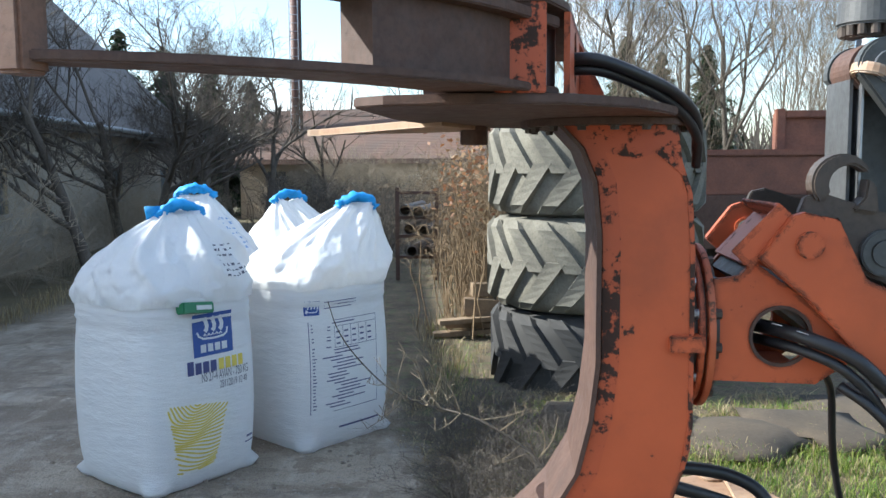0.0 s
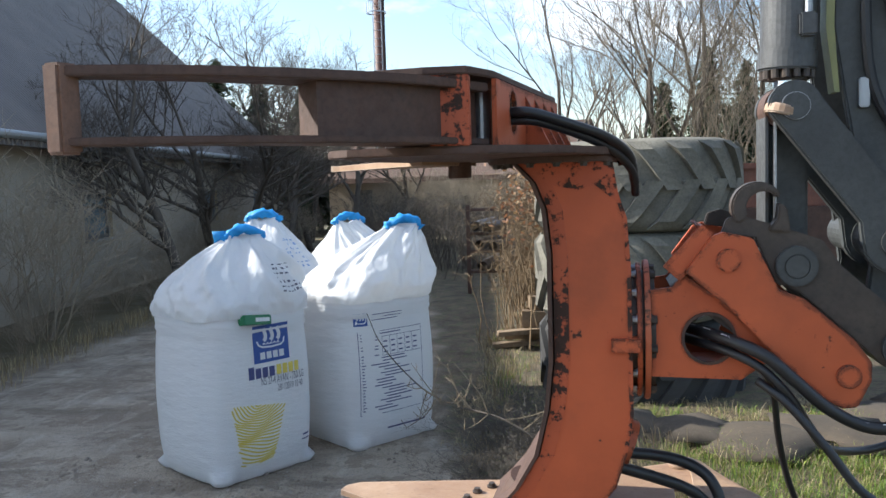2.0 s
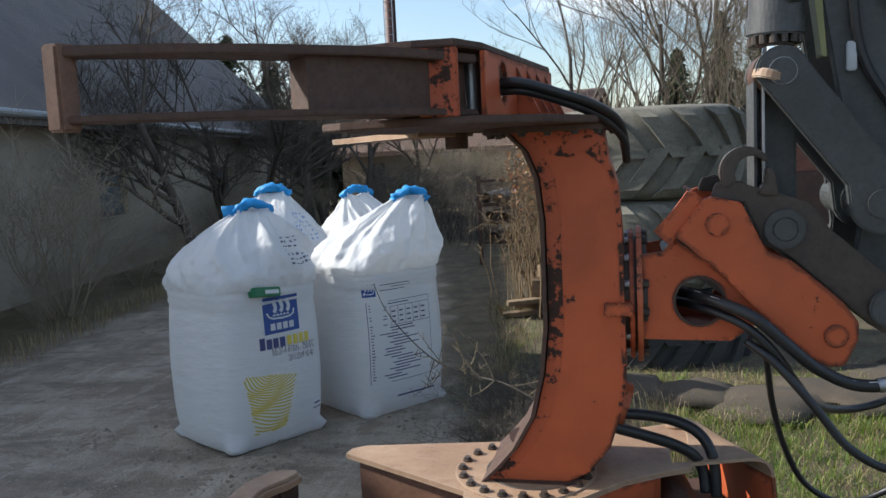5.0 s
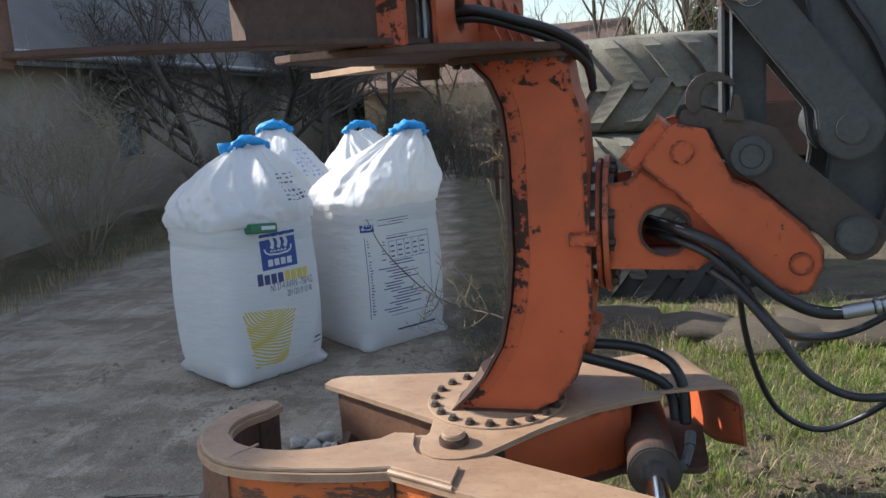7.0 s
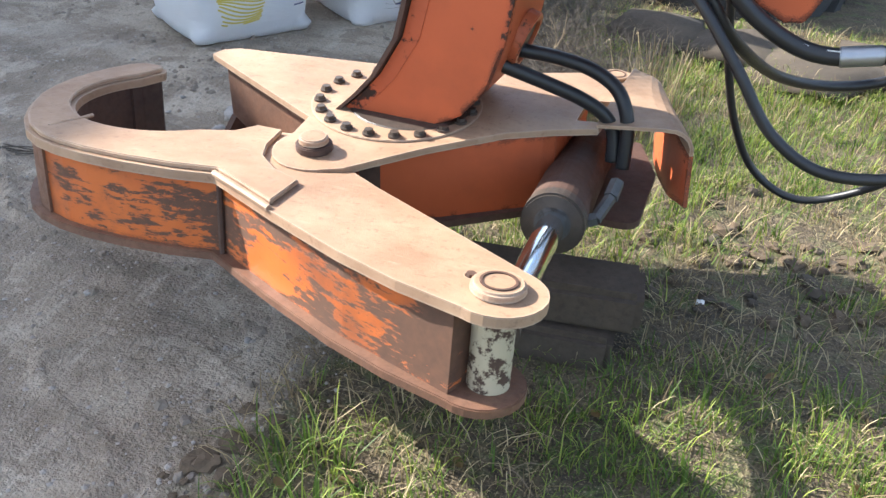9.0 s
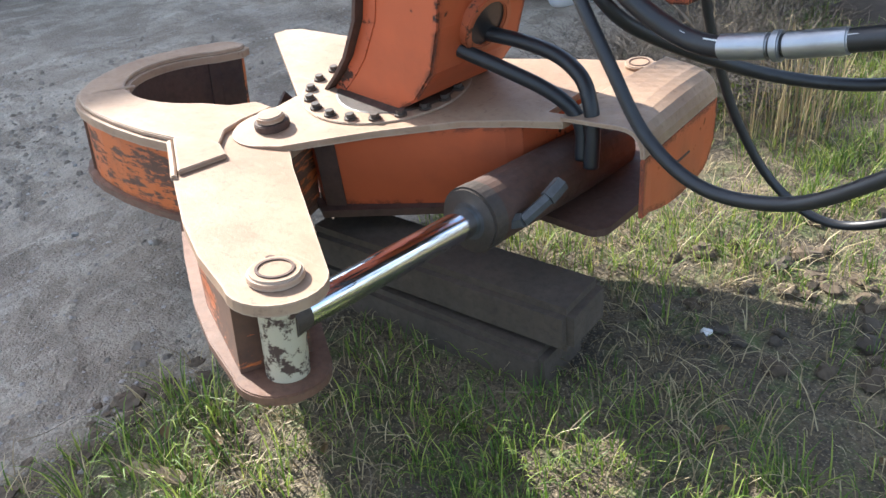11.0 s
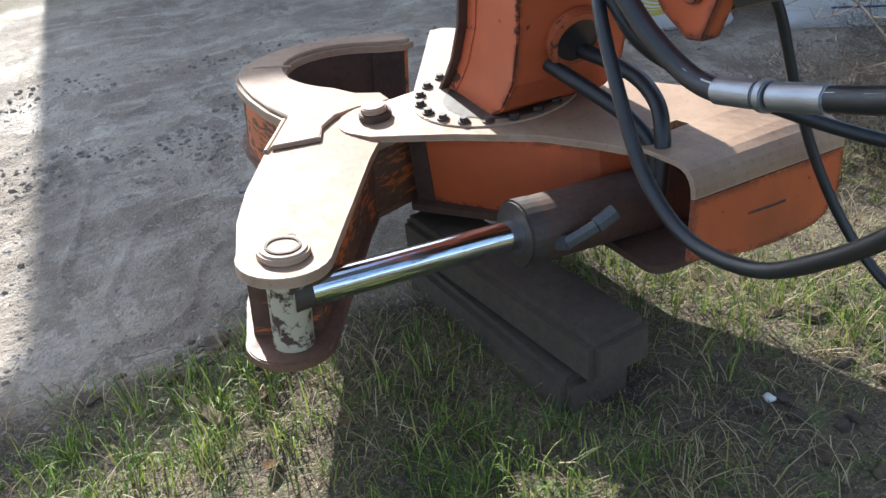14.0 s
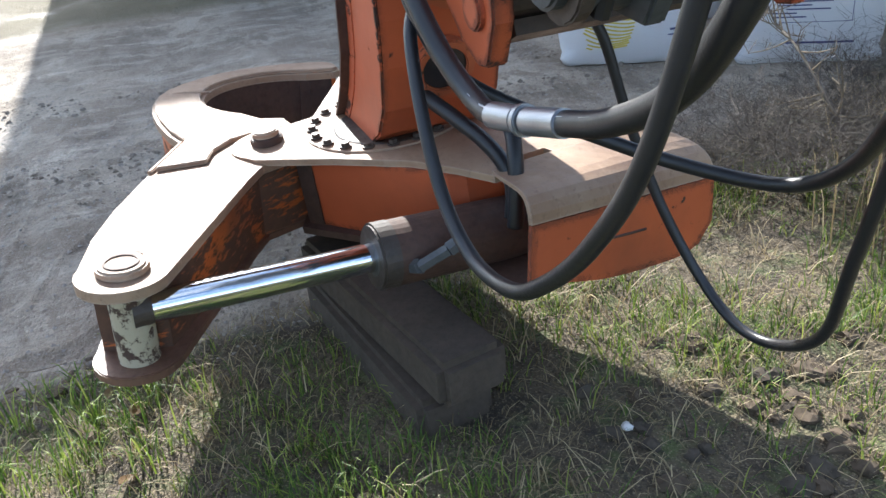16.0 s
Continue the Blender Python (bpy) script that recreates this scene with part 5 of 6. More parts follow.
part("stop_bolt", hexbolt(HEAD @ Vector((0.953, 1.727, -0.03)), up, 0.012, 0.032), RUST_DARK, low_jaw)

body_outline = [(-0.245, 2.625), (0.272, 2.352), (0.285, 2.25), *arc(*HUB, 0.112, 168, 300, 10), (0.50, 2.125), (0.56, 2.205), (0.648, 2.32), (0.81, 2.495), (0.93, 2.575), (1.04, 2.635), (1.05, 2.80), (1.045, 3.085), (0.95, 3.035), (0.82, 2.972), (0.66, 2.885), (0.53, 2.815), (0.36, 2.80), (0.15, 2.765), (-0.19, 2.705), (-0.235, 2.672)]
slot = [(0.97, 2.66), (1.033, 2.675), (1.035, 2.83), (0.965, 2.81)]
low_body = part("head_plate", plate(body_outline, [slot], -0.020, 0.0, m=SEAT), RUST, grapple, "bare rusty top plate of the lower head")
floor_outline = [(-0.22, 2.625), (0.27, 2.37), (0.36, 2.27), (0.50, 2.21), (0.70, 2.37), (0.90, 2.535), (1.02, 2.56), (1.15, 2.57), *arc(1.15, 2.62, 0.05, -80, 0, 5), (1.19, 2.9), (1.10, 3.10), (0.80, 2.97), (0.52, 2.80), (-0.19, 2.69)]
# the shade under the guard is put into this plate's dark colour
part("head_bottom_plate", prism(floor_outline, -0.268, -0.246, m=SEAT), RUST_DARK, grapple, "bottom plate under the cylinder, coloured dark for its shade")
part("head_web", prism([(-0.185, 2.633), (0.28, 2.395), (0.345, 2.30), (0.48, 2.24), (0.69, 2.395), (0.905, 2.56), (0.93, 2.60), (0.93, 2.99), (0.55, 2.78), (0.2, 2.74), (-0.185, 2.67)], -0.246, -0.020, m=SEAT), ORANGE, grapple, "orange side wall of the lower head")
part("wall_strip", prism([(-0.188, 2.629), (-0.192, 2.622), (0.274, 2.386), (0.339, 2.292), (0.347, 2.297), (0.282, 2.392)], -0.245, -0.021, m=SEAT), RUST_MID, low_body, "bare brown side below the pointed plate")
# darker strip over the end of the side wall
part("wall_stain", prism([(0.485, 2.2405), (0.488, 2.2365), (0.535, 2.2705), (0.532, 2.2745)], -0.245, -0.021, m=SEAT), RUST_DARK, low_body, "dark end of the side wall")
up = (SEAT.to_3x3() @ Vector((0, 0, 1))).normalized()
part("slew_ring", ring(SEAT @ Vector((0.46, 2.54, 0.0)), up, 0.256, 0.1, 0.006, 56, 0.002), RUST, low_body)
part("column_foot", rod(SEAT @ Vector((0.50, 2.61, 0.0)), SEAT @ Vector((0.52, 2.61, 0.08)), 0.15, 0.13, 32), RUST_DARK, low_body)
part("foot_grime", rod(SEAT @ Vector((0.50, 2.55, 0.006)), SEAT @ Vector((0.50, 2.55, 0.009)), 0.185, 0.18, 36), GREASE, low_body, "greasy dirt round the foot of the column")
for k in range(20):
    a = radians(18 * k + 5)
    bolt_at = SEAT @ Vector((0.46 + 0.226 * math.cos(a), 2.54 + 0.226 * math.sin(a), 0.006))
    part("washer", rod(bolt_at, bolt_at + up * 0.003, 0.018, None, 16), RUST_DARK, low_body)
    part("ring_bolt", hexbolt(bolt_at + up * 0.003, up, 0.0135, 0.014), GREASE, low_body)
hub_at = SEAT @ Vector((*HUB, 0.0))
hub = part("hub_pin", rod(hub_at, hub_at + up * 0.022, 0.05, None, 28, 0.003), RUST_DARK, low_body)
part("hub_cap", rod(hub_at + up * 0.022, hub_at + up * 0.042, 0.041, 0.039, 28, 0.004), RUST, hub)

for x in (-0.13, -0.01):
    y = 2.395 - (x - 0.28) * 0.512
    part("tooth", prism([(-0.06, 0), (0.06, 0), (0.0, 0.085)], -0.014, 0.014, "y", SEAT @ pose(x, y - 0.06, -0.246, 0, 0, 62)), RUST_DARK, low_body, "small pointed steel tooth")


def sheet(profiles, thick):
    """A bent plate: rows of points joined into a surface, with a thickness along its own normal."""
    own = bmesh.new()
    rows = [[own.verts.new(p) for p in row] for row in profiles]
    for a, b in zip(rows, rows[1:]):
        for c in range(len(a) - 1):
            own.faces.new((a[c], a[c + 1], b[c + 1], b[c]))
    bmesh.ops.recalc_face_normals(own, faces=own.faces[:])
    bmesh.ops.solidify(own, geom=own.faces[:], thickness=thick)
    return own


# guard over the cylinder's foot: the head plate runs on, bends over and ends in a tall face
def between(a, b, u):
    return Vector(a).lerp(Vector(b), u)


bent, faced = [], []
for k in range(13):
    u = k / 12
    root = SEAT @ between((1.035, 2.632, 0.002), (1.035, 3.09, 0.002), u)
    if 0 < k < 12:
        root.z += 0.006 * math.sin(math.pi * u)
    edge = SETTLE @ between((1.302, 2.598, 0.668), (1.128, 3.215, 0.586), u)
    inward = (root - edge).normalized()
    a, b = edge + inward * 0.075, edge - Vector((0, 0, 0.065))
    curve = [a.lerp(edge, v).lerp(edge.lerp(b, v), v) for v in (0.0, 0.2, 0.4, 0.6, 0.8, 1.0)]
    bent.append([root, root.lerp(a, 0.5), *curve])
    low = (0.462, 0.440, 0.418, 0.398, 0.380, 0.366, 0.354, 0.344, 0.335, 0.327, 0.322, 0.332, 0.385)[k]
    down = Vector((b.x, b.y, low - 0.015)) - b
    lean = Vector((0.012 if k == 0 else 0.0, -0.018 if k == 0 else 0.0, 0))
    faced.append([b + down * v + lean * v for v in (0.01, 0.25, 0.5, 0.75, 1.0)])
guard = part("cylinder_guard", sheet(bent, -0.011), RUST, grapple, "bare rusty plate bent over the cylinder", smooth=False)
part("guard_face", sheet(faced, -0.011), ORANGE, guard, "faded orange face of the guard with scuffs")
scuff = [faced[n][1].lerp(faced[n][2], 0.8) + Vector((0.010, 0.004, 0)) for n in (4, 5, 6, 7)]
part("scuff", pipe(scuff, 0.004, 6, 3), RUST_DARK, guard, "dark scrape across the face")
foot = SEAT @ Vector((1.0, 3.02, 0.0))
part("foot_pin", rod(foot, foot + up * 0.012, 0.042, None, 24, 0.003), RUST, guard)
part("foot_pin_groove", ring(foot + up * 0.012, up, 0.03, 0.026, 0.002, 24), RUST_DARK, guard)
# cylinder: the rod runs from the jaw's pin into the barrel under the guard
ROD_A, ROD_B, ROD_C = Vector((1.075, 1.75, 0.512)), Vector((1.03, 2.30, 0.462)), Vector((0.978, 2.95, 0.406))
ram_way = (ROD_C - ROD_B).normalized()
ram = part("cylinder_barrel", rod(ROD_B + ram_way * 0.015, ROD_C, 0.086, None, 32, 0.004), RUST_DARK, grapple, "brown hydraulic cylinder barrel")
part("gland", rod(ROD_B - ram_way * 0.01, ROD_B + ram_way * 0.045, 0.088, None, 32, 0.006), GREASE, ram)
part("gland_lip", ring(ROD_B - ram_way * 0.01, ram_way, 0.05, 0.039, 0.008, 32), IRON_GREY, ram)
part("piston_rod", rod(ROD_A, ROD_B + ram_way * 0.01, 0.038, None, 72), CHROME, ram, "bright chromed piston rod")
part("rod_eye", rod(ROD_A - ram_way * 0.04, ROD_A + ram_way * 0.005, 0.044, 0.038, 28), GREASE, ram)
for a, b, r in (((0.06, 0.07, -0.02), (0.10, 0.085, -0.005), 0.024), ((0.097, 0.083, -0.008), (0.118, 0.155, 0.03), 0.02), ((0.118, 0.155, 0.03), (0.122, 0.205, 0.055), 0.025)):
    part("hose_fitting", rod(ROD_B + Vector(a), ROD_B + Vector(b), r * 0.85, None, 6), IRON_GREY, ram, "grey elbow fitting")

# ---- upper head, swung round on its own slew ring
UP_LOW, UP_TOP = 1.852, 2.066
under = [(-0.025, 1.955), (0.05, 1.90), (0.25, 1.865), (0.45, 1.90), (0.62, 2.05), (0.76, 2.35), (0.83, 2.74), (0.76, 3.0), (0.45, 3.1), (0.12, 2.92), (0.0, 2.45)]
top_plate = [(-0.035, 1.95), (0.03, 1.90), (0.28, 1.868), (0.40, 1.88), (0.455, 2.02), (0.567, 2.92), (0.30, 3.0), (0.10, 2.6), (-0.02, 2.12)]
high_body = part("head_plate", prism(under, UP_LOW, UP_LOW + 0.024, bevel=0.004), RUST_DARK, grapple, "dark rusty lower plate of the upper head")
part("head_plate", prism(top_plate, UP_TOP, UP_TOP + 0.022, bevel=0.004), RUST_DARK, grapple)
part("slew_ring", ring((0.60, 2.60, UP_LOW - 0.02), (0, 0, 1), 0.25, 0.1, 0.02, 48, 0.003), RUST_DARK, high_body)
for k in range(16):
    a = radians(22.5 * k)
    part("ring_bolt", hexbolt((0.60 + 0.225 * math.cos(a), 2.60 + 0.225 * math.sin(a), UP_LOW - 0.02), (0, 0, -1), 0.0135, 0.014), GREASE, high_body)
part("hub_pin", rod((0.20, 2.86, UP_LOW - 0.06), (0.20, 2.86, UP_LOW), 0.045, None, 24, 0.003), RUST_DARK, high_body)
part("head_web", prism([(0.292, 1.876), (0.402, 1.886), (0.402, 1.912), (0.292, 1.902)], UP_LOW + 0.024, UP_TOP, bevel=0.003), ORANGE_EDGE, grapple, "chipped orange post of the upper head")
oval = [(0.2 + 0.045 * math.cos(a * 0.5236), 1.985 + 0.066 * math.sin(a * 0.5236)) for a in range(12)]
part("head_web", plate([(0.0, UP_LOW + 0.024), (0.91, UP_LOW + 0.024), (0.91, UP_TOP), (0.0, UP_TOP)], [oval], 0.0, 0.014, "x", pose(0.445, 2.02, 0, 0, 0, -7.2)), ORANGE, grapple, "orange side wall with an oval hose opening")
for k in range(4):
    part("gusset", prism([(0.0, UP_LOW + 0.026), (0.085, UP_LOW + 0.026), (0.0, UP_TOP - 0.015)], 0, 0.012, "y", pose(0.503 + 0.0175 * k, 2.38 + 0.14 * k, 0, 0, 0, -7.2)), ORANGE, grapple)
part("head_web", block(0.06, 0.40, 2.62, 2.65, UP_LOW + 0.024, UP_TOP), RUST_DARK, grapple)
part("hub_cap", rod((0.40, 2.12, UP_LOW + 0.026), (0.40, 2.12, UP_TOP - 0.02), 0.03, None, 20), STEEL, high_body)
# upper jaw: two long curved plates with a web near the root and a block at the tip
line = glide([(x, y, 0) for x, y in ((0.34, 2.06), (0.22, 1.80), (0.05, 1.60), (-0.13, 1.445), (-0.28, 1.35), (-0.405, 1.295))], 5)


def strip(line, near, far):
    """An outline round a line, near and far from it at its two ends."""
    left, right = [], []
    for n, q in enumerate(line):
        d = (line[min(n + 1, len(line) - 1)] - line[max(n - 1, 0)]).normalized()
        w = near + (far - near) * n / (len(line) - 1)
        left.append((q.x - d.y * w, q.y + d.x * w))
        right.append((q.x + d.y * w, q.y - d.x * w))
    return [*left, *right[::-1]]


claw_plan = strip(line, 0.105, 0.032)
high_jaw = part("jaw_top_plate", prism(claw_plan, UP_TOP - 0.036, UP_TOP - 0.012, bevel=0.003), RUST_DARK, grapple, "long curved rusty plate of the upper jaw")
part("jaw_bottom_plate", prism(claw_plan, UP_LOW + 0.028, UP_LOW + 0.046, bevel=0.003), RUST_DARK, grapple)
part("jaw_web", prism(strip(line[:11], 0.06, 0.05), UP_LOW + 0.046, UP_TOP - 0.036), RUST_DARK, grapple)
part("jaw_web_paint", prism([(0.205, 1.742), (0.21, 1.737), (0.292, 1.868), (0.286, 1.872)], UP_LOW + 0.048, UP_TOP - 0.038), ORANGE_BROWN, high_jaw, "worn orange paint at the root of the jaw")
part("jaw_tip", prism([(-0.43, 1.262), (-0.385, 1.255), (-0.365, 1.30), (-0.385, 1.325), (-0.42, 1.32)], UP_LOW + 0.01, UP_TOP - 0.006, bevel=0.006), RUST_MID, grapple, "light brown worn tip of the upper jaw")
part("blade", prism([(-0.45, 3.25), (-0.40, 3.22), (0.12, 2.55), (0.25, 2.95)], UP_LOW - 0.012, UP_LOW + 0.012), RUST, high_body, "pointed rusty plate of the upper head")


# ---------------------------------------------------------------- loader arm behind the grapple
BUILD_AT.append(ARM)
loader = thing("wheel_loader", "dark grey front boom of a wheel loader with tilt cylinder", "loader")
coupler = [(1.10, 1.575), (1.115, 1.62), (1.16, 1.63), (1.30, 1.585), (1.395, 1.55), (1.45, 1.47), (1.67, 1.27), *arc(1.625, 1.215, 0.078, 30, -110, 8), (1.47, 1.26), (1.33, 1.39), (1.26, 1.42), (1.2, 1.56)]
for y0, y1 in ((2.295, 2.325), (2.82, 2.85)):
    c = part("coupler_plate", prism(coupler, y0, y1, "y", bevel=0.004), GREASE, loader, "greasy dark coupler plate")
    part("pin_boss", ring((1.318, y0 - 0.02, 1.472), (0, 1, 0), 0.062, 0.034, y1 - y0 + 0.04, 28, 0.004), IRON, c)
    part("pin_boss", rod((1.618, y0 - 0.025, 1.22), (1.618, y1 + 0.01, 1.22), 0.058, None, 28, 0.006), IRON, c)
hook_out, hook_in = arc(1.205, 1.655, 0.078, -140, -335, 14), arc(1.222, 1.652, 0.05, -325, -150, 14)
part("coupler_hook", prism([*hook_out, *hook_in], 2.28, 2.34, "y", bevel=0.006), GREASE, loader, "worn open steel hook")
part("coupler_hook", prism([(1.235, 1.585), (1.30, 1.575), (1.292, 1.65), (1.268, 1.668), (1.262, 1.62)], 2.28, 2.34, "y", bevel=0.005), GREASE, loader)
part("hook_bar", rod((1.318, 2.27, 1.472), (1.318, 2.86, 1.472), 0.034, None, 24), IRON, loader)
# tilt cylinder
cyl = part("tilt_cylinder", rod((1.315, 2.42, 2.075), (1.335, 2.44, 3.0), 0.083, None, 36, 0.006), IRON_GREY, loader, "grey hydraulic cylinder with a bolted gland")
part("gland", rod((1.314, 2.42, 2.075), (1.316, 2.42, 2.14), 0.088, None, 36, 0.006), IRON_GREY, cyl)
for k in range(14):
    a = 2 * math.pi * k / 14
    part("gland_bolt", rod((1.314 + 0.072 * math.cos(a), 2.42 + 0.072 * math.sin(a), 2.05), (1.314 + 0.072 * math.cos(a), 2.42 + 0.072 * math.sin(a), 2.076), 0.012, None, 8), GREASE, cyl)
part("gland_nose", rod((1.313, 2.42, 2.045), (1.314, 2.42, 2.075), 0.06, None, 28), GREASE, cyl)
part("piston_rod", rod((1.31, 2.42, 1.99), (1.313, 2.42, 2.05), 0.038, None, 64), CHROME, cyl)
part("port_block", block(1.335, 1.385, 2.325, 2.37, 2.17, 2.24, 0.006), IRON_GREY, cyl)
part("oil_pipe", pipe([(1.362, 2.34, 2.24), (1.362, 2.34, 2.6), (1.37, 2.35, 3.0)], 0.012, 8, 4), STEEL, cyl)
part("rod_eye", rod((1.305, 2.345, 1.958), (1.305, 2.5, 1.958), 0.07, None, 32, 0.008), RUST_DARK, loader)
# link from the cylinder's eye down to the boom
for y0 in (2.29, 2.515):
    bar = [*arc(1.315, 1.957, 0.078, 20, 190, 12), (1.50, 1.60), *arc(1.60, 1.541, 0.095, 200, 400, 12)]
    b = part("tilt_link", prism(bar, y0, y0 + 0.045, "y", bevel=0.006), IRON, loader, "dark forged link bar")
    part("pin_head", ring((1.315, y0 - 0.006, 1.957), (0, 1, 0), 0.042, 0.038, 0.008, 28), STEEL, b)
    part("pin_head", ring((1.60, y0 - 0.006, 1.541), (0, 1, 0), 0.044, 0.039, 0.008, 28), STEEL, b)
part("link_pin", rod((1.315, 2.28, 1.957), (1.315, 2.57, 1.957), 0.04, None, 28), IRON, loader)
part("link_pin", rod((1.60, 2.28, 1.541), (1.60, 2.57, 1.541), 0.044, None, 28), IRON, loader)
part("collar", ring((1.275, 2.32, 1.93), (0.3, 0.1, 1), 0.05, 0.03, 0.03, 20, 0.004), RUST, loader)
# short strut from the eye to the coupler
part("strut", block(1.245, 1.375, 2.40, 2.47, 1.46, 1.93, 0.01), IRON, loader)
part("strut_flange", block(1.238, 1.247, 2.35, 2.52, 1.52, 1.93), IRON_GREY, loader)
part("strut_flange", block(1.262, 1.268, 2.33, 2.40, 1.56, 1.93), STEEL, loader)
# boom
boom = [(1.46, 3.05), (1.445, 2.2), (1.52, 1.75), (1.56, 1.45), (1.54, 1.30), (1.60, 1.14), (1.70, 1.13), (1.80, 1.30), (2.05, 1.62), (2.5, 2.1), (2.5, 3.05)]
for y0, y1 in ((2.40, 2.44), (2.78, 2.82)):
    part("boom_plate", prism(boom, y0, y1, "y", bevel=0.006), IRON, loader, "thick dark boom side plate")
part("boom_core", prism([(1.62, 3.0), (1.6, 2.0), (1.66, 1.4), (1.8, 1.4), (2.4, 2.1), (2.4, 3.0)], 2.44, 2.78, "y"), IRON, loader)
part("boom_edge", prism([(1.435, 3.05), (1.42, 2.2), (1.445, 2.0), (1.46, 2.0), (1.444, 2.2), (1.459, 3.05)], 2.38, 2.46, "y"), OLIVE, loader, "olive painted edge strip")
part("boom_pin", rod((1.60, 2.38, 1.541), (1.60, 2.84, 1.541), 0.07, None, 28, 0.005), IRON, loader)
part("boom_foot", rod((1.618, 2.32, 1.22), (1.618, 2.84, 1.22), 0.075, None, 28, 0.005), IRON, loader)
part("pipe_clamp", block(1.515, 1.545, 2.37, 2.40, 1.95, 2.04, 0.004), STEEL, loader)
part("oil_pipe", pipe([(1.53, 2.375, 3.0), (1.53, 2.375, 2.3), (1.56, 2.38, 2.0), (1.68, 2.38, 1.78), (1.74, 2.38, 1.6), (1.73, 2.36, 1.35), (1.66, 2.35, 1.15)], 0.016, 8, 6), HOSE, loader)
part("oil_pipe", pipe([(1.565, 2.37, 3.0), (1.57, 2.37, 2.5), (1.60, 2.375, 2.25), (1.72, 2.38, 2.05), (1.9, 2.38, 1.95)], 0.014, 8, 6), HOSE, loader)


BUILD_AT.pop()


# ---------------------------------------------------------------- hoses
def hose(points, r, label="black rubber hydraulic hose", fittings=(), marked=False):
    h = thing("hydraulic_hose", label, "hose", "hydraulic hoses")
    part("hose", pipe(points, r, 12, 10), HOSE, h, smooth=True)
    line = glide(points, 10)
    for k in range(4, len(line) - 4, 7) if marked else ():
        p, q = line[k], line[k + 3]
        side = (q - p).cross(Vector((0.2, 0.6, 0.75))).cross(q - p).normalized() * -1
        side = Vector((side.x, side.y, abs(side.z))).normalized() * (r * 0.99)
        part("white_print", pipe([p + side, line[k + 1] + side, q + side], 0.0016, 5, 2), PRINT_WHITE, h)
    for a, b, rr in fittings:
        part("ferrule", rod(a, b, rr, None, 40, 0.003), STEEL, h, "bright crimped steel ferrule")
    return h


hose([(1.02, 2.66, 1.25), (1.07, 2.54, 1.255), (1.14, 2.44, 1.245), (1.24, 2.385, 1.205), (1.32, 2.38, 1.135), (1.42, 2.39, 1.045), (1.52, 2.40, 0.99), (1.61, 2.40, 0.98), (1.72, 2.41, 1.00), (1.83, 2.42, 1.025), (1.96, 2.42, 1.065), (2.10, 2.42, 1.14), (2.2, 2.42, 1.25), (2.3, 2.44, 1.45)], 0.0205,
     fittings=(((1.61, 2.40, 0.98), (1.70, 2.408, 0.996), 0.0235), ((1.705, 2.4085, 0.997), (1.722, 2.41, 1.0), 0.0275), ((1.727, 2.41, 1.001), (1.83, 2.42, 1.025), 0.0235)), marked=True)
hose([(1.02, 2.66, 1.21), (1.07, 2.54, 1.215), (1.14, 2.45, 1.205), (1.22, 2.395, 1.17), (1.30, 2.39, 1.09), (1.38, 2.45, 0.97), (1.49, 2.71, 0.82), (1.63, 2.87, 0.76), (1.77, 2.93, 0.775), (1.91, 2.91, 0.87), (2.05, 2.83, 1.02), (2.23, 2.73, 1.26)], 0.015)
hose([(1.22, 2.42, 1.12), (1.30, 2.37, 1.06), (1.41, 2.34, 0.93), (1.51, 2.33, 0.80), (1.64, 2.33, 0.73), (1.80, 2.33, 0.75), (1.93, 2.33, 0.83), (2.06, 2.33, 0.95), (2.15, 2.35, 1.1), (2.22, 2.38, 1.35)], 0.014, "thin black hose in a hanging loop")
hose([(1.29, 2.73, 1.08), (1.33, 2.78, 1.0), (1.36, 2.83, 0.80), (1.41, 2.88, 0.61), (1.49, 2.93, 0.45), (1.61, 2.95, 0.37), (1.73, 2.96, 0.385), (1.89, 2.91, 0.52), (2.01, 2.83, 0.76), (2.13, 2.78, 1.11)], 0.012, "thin black hose in a hanging loop")
hose([(0.74, 2.53, 0.80), (0.80, 2.55, 0.775), (0.90, 2.59, 0.735), (1.0, 2.63, 0.69), (1.065, 2.652, 0.645), (1.095, 2.66, 0.59), (1.105, 2.65, 0.51)], 0.0205, "thick black hose between column and lower head")
hose([(0.74, 2.60, 0.825), (0.80, 2.63, 0.805), (0.90, 2.66, 0.79), (1.0, 2.68, 0.765), (1.08, 2.675, 0.725), (1.122, 2.66, 0.665), (1.137, 2.65, 0.59), (1.14, 2.64, 0.50)], 0.0205, "thick black hose between column and lower head")
hose([(0.46, 2.22, 1.985), (0.54, 2.20, 1.98), (0.65, 2.25, 1.945), (0.76, 2.36, 1.905), (0.83, 2.47, 1.85), (0.85, 2.54, 1.76)], 0.016, "black hose from the upper head to the column")
hose([(0.46, 2.23, 1.96), (0.55, 2.22, 1.955), (0.66, 2.28, 1.92), (0.77, 2.40, 1.87), (0.84, 2.50, 1.80), (0.852, 2.56, 1.72)], 0.014, "black hose from the upper head to the column")


# ---------------------------------------------------------------- stacked tyres
standing()


